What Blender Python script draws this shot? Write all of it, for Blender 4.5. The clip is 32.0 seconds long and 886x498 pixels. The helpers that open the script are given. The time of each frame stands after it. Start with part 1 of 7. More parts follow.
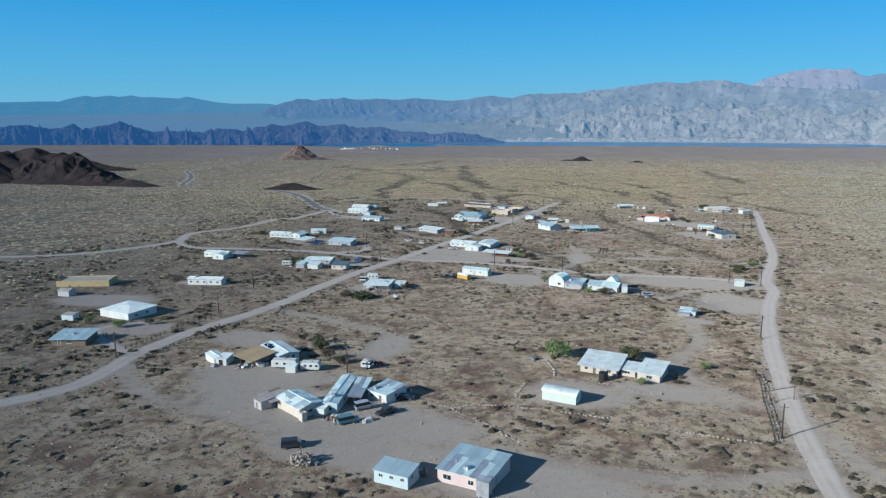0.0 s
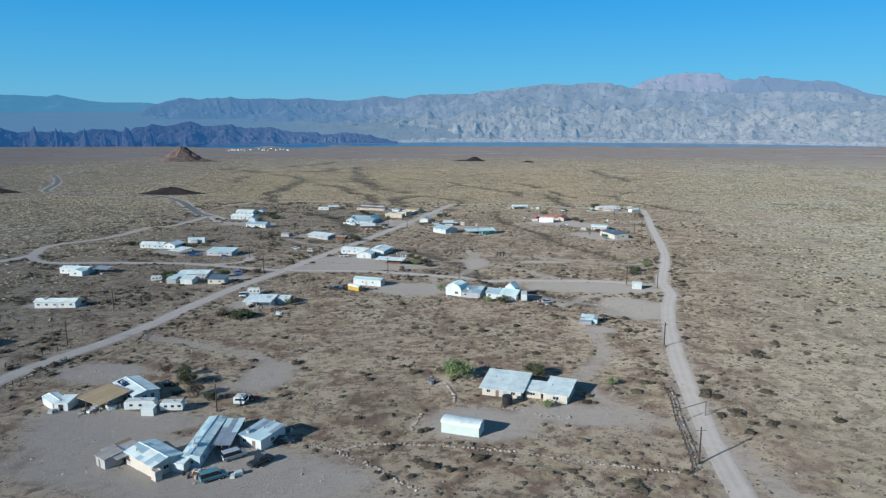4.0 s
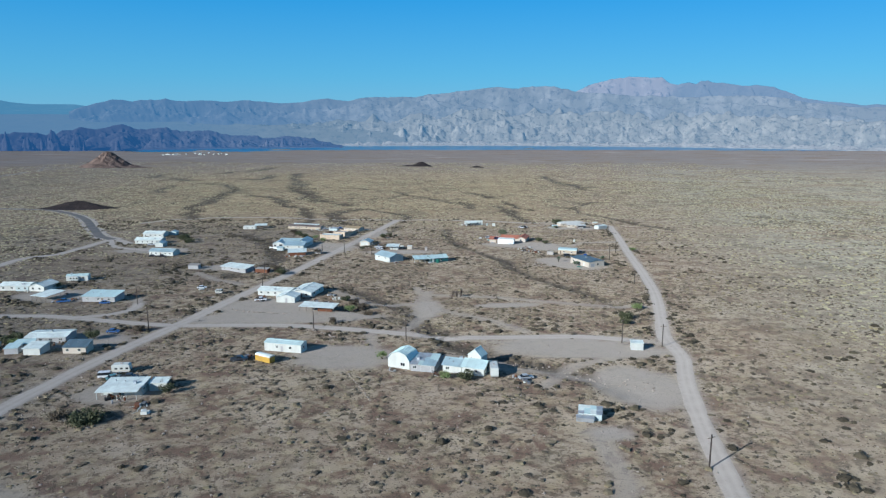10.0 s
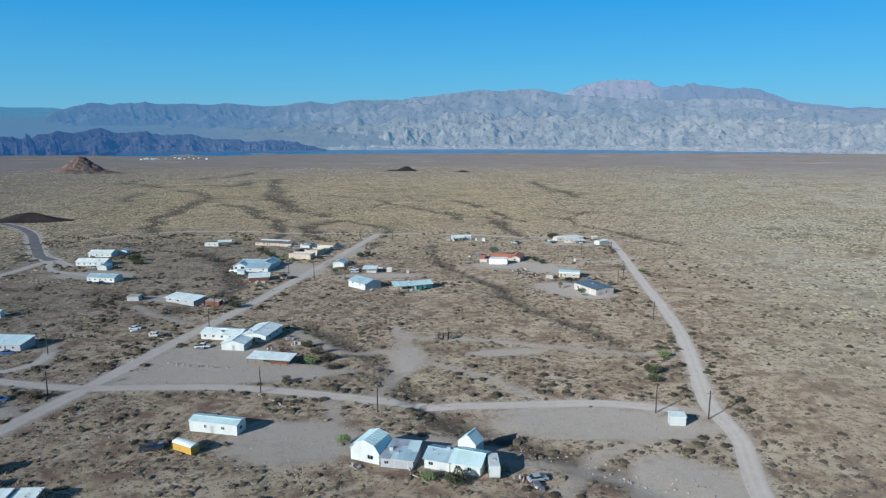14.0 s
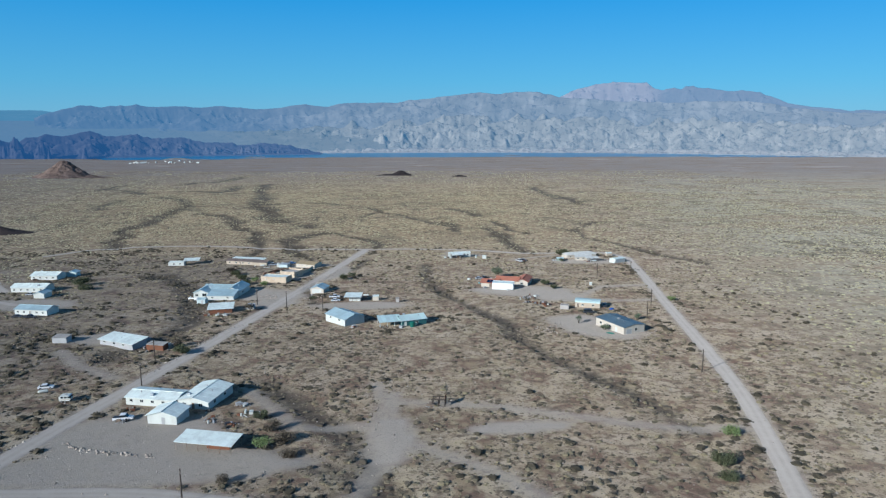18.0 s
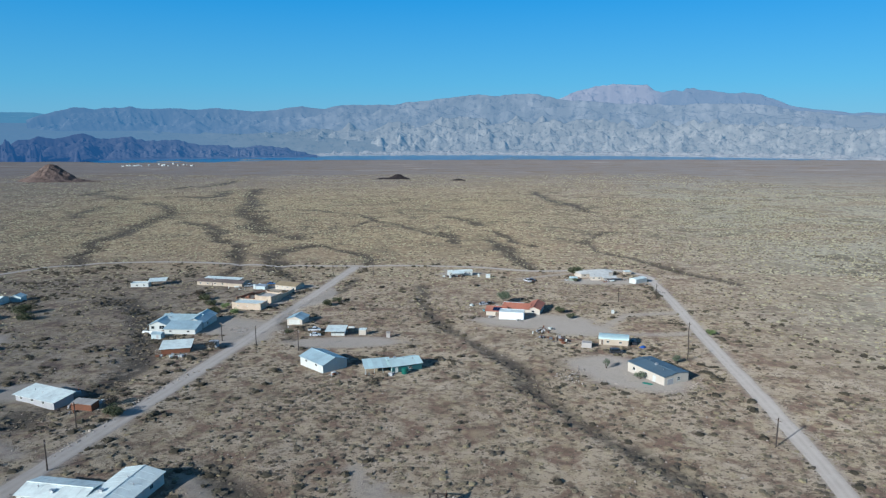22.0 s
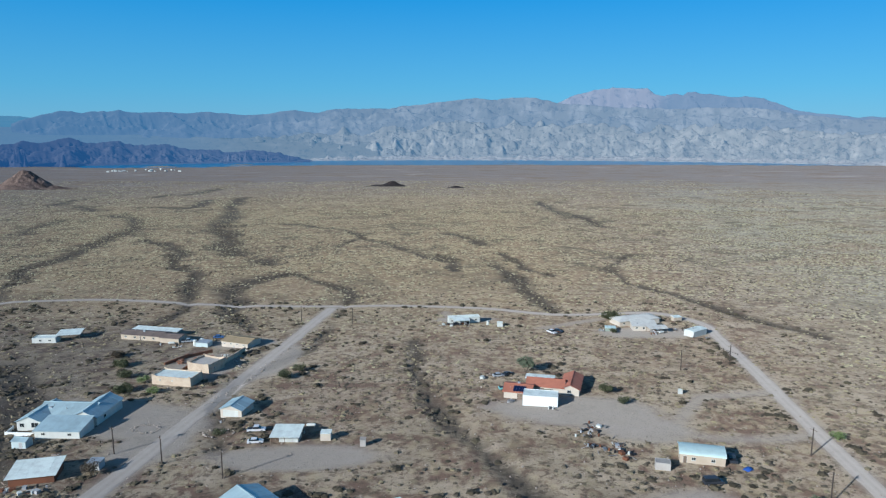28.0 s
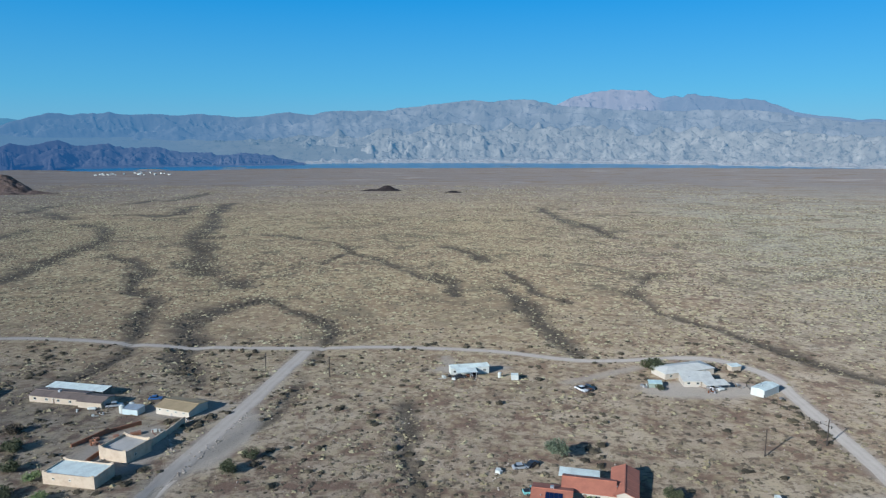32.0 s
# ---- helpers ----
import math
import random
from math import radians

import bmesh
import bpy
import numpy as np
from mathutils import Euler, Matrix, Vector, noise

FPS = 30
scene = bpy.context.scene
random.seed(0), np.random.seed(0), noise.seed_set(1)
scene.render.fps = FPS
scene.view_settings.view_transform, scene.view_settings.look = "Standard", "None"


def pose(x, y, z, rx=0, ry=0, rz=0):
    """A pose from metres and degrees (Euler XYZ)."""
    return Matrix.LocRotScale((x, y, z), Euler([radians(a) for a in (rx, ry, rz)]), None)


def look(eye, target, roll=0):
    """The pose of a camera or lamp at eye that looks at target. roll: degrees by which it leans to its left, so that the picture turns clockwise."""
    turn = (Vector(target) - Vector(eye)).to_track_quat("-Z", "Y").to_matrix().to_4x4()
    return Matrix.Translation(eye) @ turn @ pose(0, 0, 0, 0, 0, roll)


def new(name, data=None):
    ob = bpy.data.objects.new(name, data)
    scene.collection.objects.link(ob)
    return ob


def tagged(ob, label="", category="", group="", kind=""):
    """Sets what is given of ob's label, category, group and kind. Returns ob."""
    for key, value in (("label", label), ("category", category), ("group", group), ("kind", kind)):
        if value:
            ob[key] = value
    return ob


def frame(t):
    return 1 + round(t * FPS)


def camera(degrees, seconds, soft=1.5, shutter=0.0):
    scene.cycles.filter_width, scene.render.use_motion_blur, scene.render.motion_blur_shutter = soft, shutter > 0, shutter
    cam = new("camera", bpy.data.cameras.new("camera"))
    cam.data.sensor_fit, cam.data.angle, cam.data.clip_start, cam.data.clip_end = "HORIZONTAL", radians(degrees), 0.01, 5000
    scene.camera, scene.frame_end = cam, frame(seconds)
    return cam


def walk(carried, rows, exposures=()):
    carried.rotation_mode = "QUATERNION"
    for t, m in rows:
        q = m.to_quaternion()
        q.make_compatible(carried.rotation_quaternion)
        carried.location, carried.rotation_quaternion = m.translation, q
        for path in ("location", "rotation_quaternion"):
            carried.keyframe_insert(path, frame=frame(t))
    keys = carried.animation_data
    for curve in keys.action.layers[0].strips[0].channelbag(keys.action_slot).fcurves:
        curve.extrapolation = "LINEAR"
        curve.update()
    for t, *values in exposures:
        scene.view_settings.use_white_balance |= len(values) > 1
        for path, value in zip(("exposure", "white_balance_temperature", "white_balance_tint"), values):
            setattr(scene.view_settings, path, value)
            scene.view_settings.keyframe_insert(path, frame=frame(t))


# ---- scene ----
cam = camera(64.8, 32.0, soft=1.25)
# seconds, x, y, z, yaw, pitch, roll
FLIGHT = [
    (0, 0.00, 2.82, 65.94, 14.071, -11.262, -0.460),
    (0.5, -0.41, 4.79, 65.81, 13.166, -11.268, -0.437),
    (1, -0.80, 6.72, 65.80, 11.569, -11.287, -0.395),
    (1.5, -1.07, 8.56, 65.77, 9.050, -11.291, -0.333),
    (2, -1.18, 10.38, 65.62, 7.099, -11.313, -0.261),
    (2.5, -1.23, 12.48, 65.52, 6.168, -11.321, -0.216),
    (3, -1.28, 15.26, 65.42, 5.741, -11.315, -0.200),
    (3.5, -1.56, 19.39, 65.16, 5.536, -11.299, -0.213),
    (5.5, -3.74, 43.79, 65.45, 5.286, -11.157, -0.201),
    (6, -4.49, 50.34, 65.60, 5.215, -11.124, -0.216),
    (6.5, -5.27, 56.88, 65.68, 5.149, -11.119, -0.211),
    (7, -5.95, 63.47, 65.70, 5.096, -11.106, -0.191),
    (7.5, -6.44, 70.22, 65.83, 4.769, -11.068, -0.215),
    (8, -6.68, 77.37, 66.08, 4.019, -11.082, -0.191),
    (8.5, -6.88, 84.30, 66.16, 2.945, -11.058, -0.137),
    (9, -6.95, 91.26, 66.29, 2.163, -11.063, -0.077),
    (9.5, -6.92, 97.98, 66.30, 1.542, -11.044, -0.042),
    (10, -7.14, 104.10, 66.61, 1.030, -11.052, -0.054),
    (10.5, -7.21, 109.81, 66.82, 0.681, -11.055, -0.101),
    (11, -7.11, 115.99, 66.85, 0.376, -11.037, -0.125),
    (11.5, -7.24, 122.92, 66.64, 0.153, -10.996, -0.124),
    (12, -7.31, 130.78, 66.72, 0.066, -10.980, -0.095),
    (12.5, -7.15, 139.28, 66.89, 0.009, -10.921, -0.075),
    (13, -6.86, 147.29, 66.95, 0.000, -10.872, -0.098),
    (13.5, -6.92, 154.79, 66.96, -0.073, -10.839, -0.103),
    (14, -6.86, 162.43, 67.04, -0.111, -10.814, -0.108),
    (14.5, -6.75, 170.04, 66.97, -0.132, -10.760, -0.128),
    (16.5, -6.51, 202.46, 66.46, -0.349, -10.646, -0.071),
    (17, -6.43, 210.09, 66.30, -0.376, -10.625, -0.096),
    (17.5, -6.48, 217.30, 66.27, -0.411, -10.588, -0.083),
    (18, -6.53, 224.12, 66.29, -0.441, -10.573, -0.114),
    (18.5, -6.54, 230.48, 66.41, -0.469, -10.559, -0.095),
    (19, -6.50, 236.46, 66.33, -0.478, -10.565, -0.123),
    (19.5, -6.58, 242.23, 66.23, -0.502, -10.551, -0.120),
    (20, -6.69, 248.58, 66.03, -0.543, -10.541, -0.095),
    (20.5, -6.71, 255.75, 66.16, -0.566, -10.500, -0.095),
    (21, -6.52, 263.15, 66.21, -0.556, -10.480, -0.088),
    (21.5, -6.42, 270.80, 66.15, -0.565, -10.438, -0.059),
    (22, -6.44, 278.52, 66.21, -0.597, -10.389, -0.082),
    (22.5, -6.43, 286.01, 66.28, -0.607, -10.358, -0.043),
    (23, -6.39, 293.28, 66.25, -0.606, -10.337, -0.055),
    (23.5, -6.41, 300.73, 66.08, -0.629, -10.352, -0.083),
    (24, -6.42, 308.93, 66.04, -0.630, -10.294, -0.062),
    (24.5, -6.25, 317.39, 66.32, -0.639, -10.258, -0.103),
    (25, -6.23, 325.75, 66.56, -0.682, -10.244, -0.108),
    (25.5, -6.36, 333.90, 66.53, -0.736, -10.207, -0.101),
    (27.5, -6.79, 367.36, 66.39, -0.873, -10.095, -0.048),
    (28, -6.85, 376.22, 66.35, -0.920, -10.061, -0.043),
    (28.5, -6.80, 385.28, 66.28, -0.960, -10.019, -0.048),
    (29, -6.84, 394.42, 66.28, -0.995, -9.970, -0.052),
    (29.5, -7.01, 403.63, 66.34, -1.060, -9.953, -0.047),
    (30, -6.88, 412.47, 66.26, -1.073, -9.936, -0.050),
    (30.5, -6.85, 421.08, 66.18, -1.107, -9.886, -0.078),
    (31, -6.97, 429.61, 66.20, -1.152, -9.871, -0.060),
    (31.5, -7.15, 438.14, 66.07, -1.192, -9.859, -0.030),
    (32, -7.21, 447.04, 65.96, -1.228, -9.867, -0.030),
]
walk(cam, [(t, pose(x, y, z, 90 + p, 0, w) @ pose(0, 0, 0, 0, 0, r)) for t, x, y, z, w, p, r in FLIGHT],
     exposures=[(0, 0.32, 5500, 8), (32, 0.26, 5450, 8)])

# ---- light ----
SUN_EL, SUN_AZ = 22.5, 227.0
world = bpy.data.worlds.new("sky")
scene.world = world
world.use_nodes = True
wn = world.node_tree.nodes
sky = wn.new("ShaderNodeTexSky")
sky.sky_type = "NISHITA"
sky.sun_disc = False
sky.sun_elevation, sky.sun_rotation = radians(SUN_EL), radians(SUN_AZ)
sky.altitude, sky.air_density, sky.dust_density, sky.ozone_density = 400, 1.0, 0.0, 6.0
wn["Background"].inputs["Strength"].default_value = 0.075
clear = wn.new("ShaderNodeMix")
clear.data_type, clear.blend_type = "RGBA", "MULTIPLY"
clear.inputs[0].default_value, clear.inputs[7].default_value = 1.0, (0.53, 0.90, 1.08, 1)
world.node_tree.links.new(sky.outputs[0], clear.inputs[6])
# dry haze evens the sky out from side to side
upward = wn.new("ShaderNodeSeparateXYZ")
world.node_tree.links.new(wn.new("ShaderNodeTexCoord").outputs["Generated"], upward.inputs[0])
haze = wn.new("ShaderNodeValToRGB")
for q, (p, c) in zip([haze.color_ramp.elements[0], haze.color_ramp.elements.new(0.05), haze.color_ramp.elements.new(0.17), haze.color_ramp.elements.new(0.4), haze.color_ramp.elements[-1]],
                     ((0.0, (0.25, 0.56, 0.74)), (0.05, (0.17, 0.54, 0.77)), (0.17, (0.045, 0.40, 0.80)), (0.4, (0.12, 0.26, 0.42)), (1.0, (0.09, 0.16, 0.27)))):
    q.position, q.color = p, (*c, 1)
world.node_tree.links.new(upward.outputs["Z"], haze.inputs[0])
lift = wn.new("ShaderNodeVectorMath")
lift.operation = "SCALE"
lift.inputs["Scale"].default_value = 9.0
world.node_tree.links.new(haze.outputs[0], lift.inputs[0])
even = wn.new("ShaderNodeMix")
even.data_type = "RGBA"
even.inputs[0].default_value = 0.75
world.node_tree.links.new(clear.outputs[2], even.inputs[6])
world.node_tree.links.new(lift.outputs[0], even.inputs[7])
world.node_tree.links.new(even.outputs[2], wn["Background"].inputs["Color"])
lamp = bpy.data.lights.new("sun", "SUN")
lamp.energy, lamp.angle, lamp.color = 4.9, radians(0.53), (1.0, 0.92, 0.80)
sun = new("sun", lamp)
d = Vector((math.sin(radians(SUN_AZ)) * math.cos(radians(SUN_EL)), math.cos(radians(SUN_AZ)) * math.cos(radians(SUN_EL)), math.sin(radians(SUN_EL))))
sun.matrix_world = look(d * 300, (0, 0, 0))


# ---- materials ----
def tree_of(name):
    m = bpy.data.materials.new(name)
    m.use_nodes = True
    t = m.node_tree
    return m, t.nodes, t.links, t.nodes["Principled BSDF"]


def ramp_of(n, stops):
    r = n.new("ShaderNodeValToRGB")
    e = r.color_ramp.elements
    while len(e) < len(stops):
        e.new(0.5)
    for q, (p, c) in zip(e, stops):
        q.position, q.color = p, (*c, 1)
    return r


def noise_of(n, l, scale, detail=5, rough=0.6, vec=None, dist=0.0):
    x = n.new("ShaderNodeTexNoise")
    x.inputs["Scale"].default_value, x.inputs["Detail"].default_value = scale, detail
    x.inputs["Roughness"].default_value, x.inputs["Distortion"].default_value = rough, dist
    if vec is not None:
        l.new(vec, x.inputs["Vector"])
    return x


def mix_of(n, l, a, b, f, kind="MIX"):
    m = n.new("ShaderNodeMix")
    m.data_type, m.blend_type = "RGBA", kind
    for v, s in ((f, m.inputs[0]), (a, m.inputs[6]), (b, m.inputs[7])):
        if hasattr(v, "is_output"):
            l.new(v, s)
        else:
            s.default_value = v if not isinstance(v, tuple) else (*v, 1)
    return m.outputs[2]


def math_of(n, l, op, a, b=0.0, clamp=False):
    m = n.new("ShaderNodeMath")
    m.operation, m.use_clamp = op, clamp
    for v, s in ((a, m.inputs[0]), (b, m.inputs[1])):
        if hasattr(v, "is_output"):
            l.new(v, s)
        else:
            s.default_value = v
    return m.outputs[0]


def surface(name, color, dark=None, rough=0.7, metal=0.0, coarse=0.35, fine=6.0, dirt=0.35, bump=0.15, vary=0.0, streak=0.0):
    """A weathered surface: broad stains, fine grain, slight relief; vary shifts the tone from piece to piece."""
    m, n, l, b = tree_of(name)
    pos = n.new("ShaderNodeNewGeometry").outputs["Position"]
    dark = dark or tuple(c * 0.6 for c in color)
    vec = pos
    if streak:
        mp = n.new("ShaderNodeMapping")
        mp.inputs["Scale"].default_value = (1, 1, streak)
        l.new(pos, mp.inputs["Vector"])
        vec = mp.outputs[0]
    big = noise_of(n, l, coarse, 4, 0.6, vec)
    small = noise_of(n, l, fine, 4, 0.7, vec)
    f1 = math_of(n, l, "MULTIPLY", ramp_of_fac(n, l, big, 0.42, 0.72), dirt)
    c = mix_of(n, l, color, dark, f1)
    f2 = math_of(n, l, "MULTIPLY", ramp_of_fac(n, l, small, 0.45, 0.75), dirt * 0.6)
    c = mix_of(n, l, c, dark, f2)
    if vary:
        info = n.new("ShaderNodeObjectInfo")
        hsv = n.new("ShaderNodeHueSaturation")
        l.new(math_of(n, l, "ADD", math_of(n, l, "MULTIPLY", info.outputs["Random"], 2 * vary), 1 - vary), hsv.inputs["Value"])
        l.new(c, hsv.inputs["Color"])
        c = hsv.outputs[0]
    l.new(c, b.inputs["Base Color"])
    b.inputs["Roughness"].default_value, b.inputs["Metallic"].default_value = rough, metal
    if bump:
        bp = n.new("ShaderNodeBump")
        bp.inputs["Strength"].default_value, bp.inputs["Distance"].default_value = bump, 0.03
        l.new(small.outputs[0], bp.inputs["Height"])
        l.new(bp.outputs[0], b.inputs["Normal"])
    return m


def ramp_of_fac(n, l, tex, lo, hi):
    r = n.new("ShaderNodeMapRange")
    r.inputs[1].default_value, r.inputs[2].default_value = lo, hi
    l.new(tex.outputs[0], r.inputs[0])
    return r.outputs[0]


WHITE = surface("white_paint", (0.60, 0.62, 0.57), (0.38, 0.37, 0.34), 0.55, dirt=0.4, streak=0.3)
WHITE_ROOF = surface("white_roof_coating", (0.74, 0.80, 0.74), (0.44, 0.46, 0.42), 0.5, dirt=0.6, coarse=0.45, vary=0.06)
BRIGHT_WHITE = surface("fresh_white_paint", (0.78, 0.79, 0.76), (0.62, 0.61, 0.57), 0.5, dirt=0.25, streak=0.3)
CREAM_ROOF = surface("cream_roof_coating", (0.68, 0.66, 0.59), (0.45, 0.42, 0.36), 0.6, dirt=0.55, coarse=0.4, vary=0.06)
CREAM = surface("cream_stucco", (0.56, 0.50, 0.41), (0.40, 0.34, 0.27), 0.85, dirt=0.4)
TAN = surface("tan_stucco", (0.50, 0.42, 0.32), (0.36, 0.29, 0.21), 0.9, dirt=0.5)
ADOBE = surface("adobe_stucco", (0.56, 0.46, 0.34), (0.34, 0.24, 0.17), 0.92, dirt=0.6, coarse=0.5)
ADOBE_RED = surface("bare_red_adobe", (0.30, 0.14, 0.08), (0.2, 0.1, 0.06), 0.95, dirt=0.6)
BLUE_ROOF = surface("blue_grey_metal_roof", (0.42, 0.54, 0.56), (0.26, 0.32, 0.34), 0.42, 0.2, dirt=0.5, vary=0.09)
SLATE_ROOF = surface("dark_slate_metal_roof", (0.11, 0.165, 0.20), (0.17, 0.20, 0.21), 0.5, 0.2, dirt=0.5, vary=0.09)
TEAL_ROOF = surface("pale_teal_metal_roof", (0.58, 0.72, 0.69), (0.38, 0.46, 0.45), 0.45, 0.1, dirt=0.4, vary=0.09)
GALV = surface("galvanised_sheet", (0.50, 0.53, 0.55), (0.28, 0.25, 0.22), 0.45, 0.5, dirt=0.6, coarse=0.6, vary=0.09)
LIGHT_BLUE = surface("pale_blue_siding", (0.50, 0.59, 0.58), (0.34, 0.38, 0.38), 0.6, dirt=0.4, streak=0.3)
GREY_SIDING = surface("grey_siding", (0.40, 0.40, 0.40), (0.28, 0.27, 0.25), 0.65, dirt=0.5)
BROWN_ROOF = surface("brown_shingle_roof", (0.17, 0.13, 0.11), (0.1, 0.08, 0.07), 0.9, dirt=0.6, vary=0.09)
TAN_ROOF = surface("tan_shingle_roof", (0.34, 0.26, 0.15), (0.24, 0.18, 0.1), 0.9, dirt=0.5, vary=0.09)
GREY_ROOF = surface("weathered_grey_roof", (0.33, 0.31, 0.28), (0.2, 0.18, 0.16), 0.85, dirt=0.6, vary=0.09)
CLAY = surface("red_clay_tile", (0.44, 0.165, 0.10), (0.27, 0.10, 0.065), 0.85, dirt=0.6, fine=3)
PINK = surface("faded_pink_siding", (0.62, 0.50, 0.46), (0.45, 0.35, 0.3), 0.75, dirt=0.5)
GREEN_WALL = surface("dull_green_paint", (0.30, 0.36, 0.30), (0.2, 0.22, 0.18), 0.8, dirt=0.5)
YELLOW = surface("ochre_yellow_paint", (0.50, 0.30, 0.04), (0.35, 0.2, 0.05), 0.6, dirt=0.4)
DARK_WOOD = surface("dark_creosoted_timber", (0.065, 0.05, 0.04), (0.03, 0.024, 0.02), 0.9, dirt=0.6, streak=4)
MINT = surface("pale_mint_metal", (0.56, 0.62, 0.54), (0.42, 0.46, 0.40), 0.6, dirt=0.3)
OCHRE = surface("yellow_ochre_stucco", (0.44, 0.35, 0.18), (0.30, 0.23, 0.13), 0.9, dirt=0.6)
WOOD = surface("weathered_wood", (0.20, 0.15, 0.11), (0.1, 0.075, 0.055), 0.9, dirt=0.6, streak=4)
RUST = surface("rusted_steel", (0.20, 0.08, 0.04), (0.1, 0.05, 0.03), 0.85, 0.2, dirt=0.7)
BLACK = surface("black_plastic", (0.02, 0.02, 0.022), (0.05, 0.045, 0.04), 0.5, dirt=0.4)
RUBBER = surface("tyre_rubber", (0.025, 0.025, 0.025), (0.06, 0.05, 0.045), 0.85, dirt=0.4)
STEEL = surface("grey_steel", (0.35, 0.35, 0.35), (0.2, 0.16, 0.13), 0.5, 0.7, dirt=0.4)
STONE = surface("pale_desert_stone", (0.40, 0.34, 0.28), (0.2, 0.16, 0.13), 0.95, dirt=0.6, fine=3, vary=0.3)
CONCRETE = surface("concrete", (0.45, 0.42, 0.38), (0.3, 0.27, 0.24), 0.9, dirt=0.5)
GREEN_PLASTIC = surface("green_plastic", (0.015, 0.13, 0.095), None, 0.45, dirt=0.3)
BLUE_TARP = surface("blue_tarpaulin", (0.03, 0.09, 0.35), None, 0.5, dirt=0.3, fine=2, bump=0.5)
TEAL_WALL = surface("dark_teal_paint", (0.03, 0.11, 0.115), None, 0.6, dirt=0.3)
CAR = {k: surface("car_paint_" + k, c, tuple(0.6 * v + 0.08 for v in c), 0.3, 0.1, dirt=0.35, bump=0)
       for k, c in dict(white=(0.75, 0.75, 0.75), teal=(0.10, 0.24, 0.26), dark=(0.03, 0.035, 0.045), blue=(0.04, 0.12, 0.32),
                        red=(0.35, 0.04, 0.03), silver=(0.4, 0.42, 0.44), aqua=(0.2, 0.5, 0.5), tan=(0.45, 0.38, 0.28)).items()}
SOLAR = surface("solar_cells", (0.008, 0.014, 0.05), None, 0.15, 0.0, dirt=0.1, bump=0)


def glass_of(name):
    m, n, l, b = tree_of(name)
    b.inputs["Base Color"].default_value = (0.02, 0.025, 0.03, 1)
    b.inputs["Roughness"].default_value = 0.06
    b.inputs["Specular IOR Level"].default_value = 0.7
    return m


GLASS = glass_of("dark_window_glass")


# ---- the lie of the land ----
RAND = np.random.RandomState(11)
LATTICE = RAND.rand(256, 256)


def lattice(x, y):
    """Smooth value noise, 0 to 1, one cell a unit."""
    xi, yi = np.floor(x).astype(int), np.floor(y).astype(int)
    u, v = x - xi, y - yi
    u, v = u * u * (3 - 2 * u), v * v * (3 - 2 * v)
    g = lambda a, b: LATTICE[a & 255, b & 255]
    return (g(xi, yi) * (1 - u) + g(xi + 1, yi) * u) * (1 - v) + (g(xi, yi + 1) * (1 - u) + g(xi + 1, yi + 1) * u) * v


def fbm(x, y, octaves=5, gain=0.5):
    s, a, t = 0, 1.0, 0
    for k in range(octaves):
        s = s + a * lattice(x * 2**k + 17.3 * k, y * 2**k + 9.1 * k)
        t, a = t + a, a * gain
    return s / t


def ridged(x, y, octaves=6, gain=0.52):
    s, a, t = 0, 1.0, 0
    for k in range(octaves):
        s = s + a * (1 - np.abs(2 * lattice(x * 2**k + 5.7 * k, y * 2**k + 3.3 * k) - 1))
        t, a = t + a, a * gain
    return s / t


def smooth_line(points, step=4.0):
    """A rounded line through the given points of the plan, about a point every step metres."""
    p = np.array(points, float)
    p = np.vstack([2 * p[0] - p[1], p, 2 * p[-1] - p[-2]])
    out = []
    for a, b, c, e in zip(p[:-3], p[1:-2], p[2:-1], p[3:]):
        k = max(1, int(np.hypot(*(c - b)) / step))
        t = np.linspace(0, 1, k, endpoint=False)[:, None]
        out.append(0.5 * (2 * b + (c - a) * t + (2 * a - 5 * b + 4 * c - e) * t * t + (3 * b - a - 3 * c + e) * t**3))
    return np.vstack([*out, p[-2:-1]])


def near_line(x, y, line, reach):
    """The distance to a line, for points within reach of it."""
    d = np.full(x.shape, 1e3)
    lo, hi = line.min(0) - reach, line.max(0) + reach
    k = (x > lo[0]) & (x < hi[0]) & (y > lo[1]) & (y < hi[1])
    if k.any():
        px, py, best = x[k], y[k], np.full(k.sum(), 1e3)
        for a, b in zip(line[:-1], line[1:]):
            ab = b - a
            t = np.clip(((px - a[0]) * ab[0] + (py - a[1]) * ab[1]) / (ab @ ab + 1e-9), 0, 1)
            best = np.minimum(best, np.hypot(px - a[0] - t * ab[0], py - a[1] - t * ab[1]))
        d[k] = best
    return d


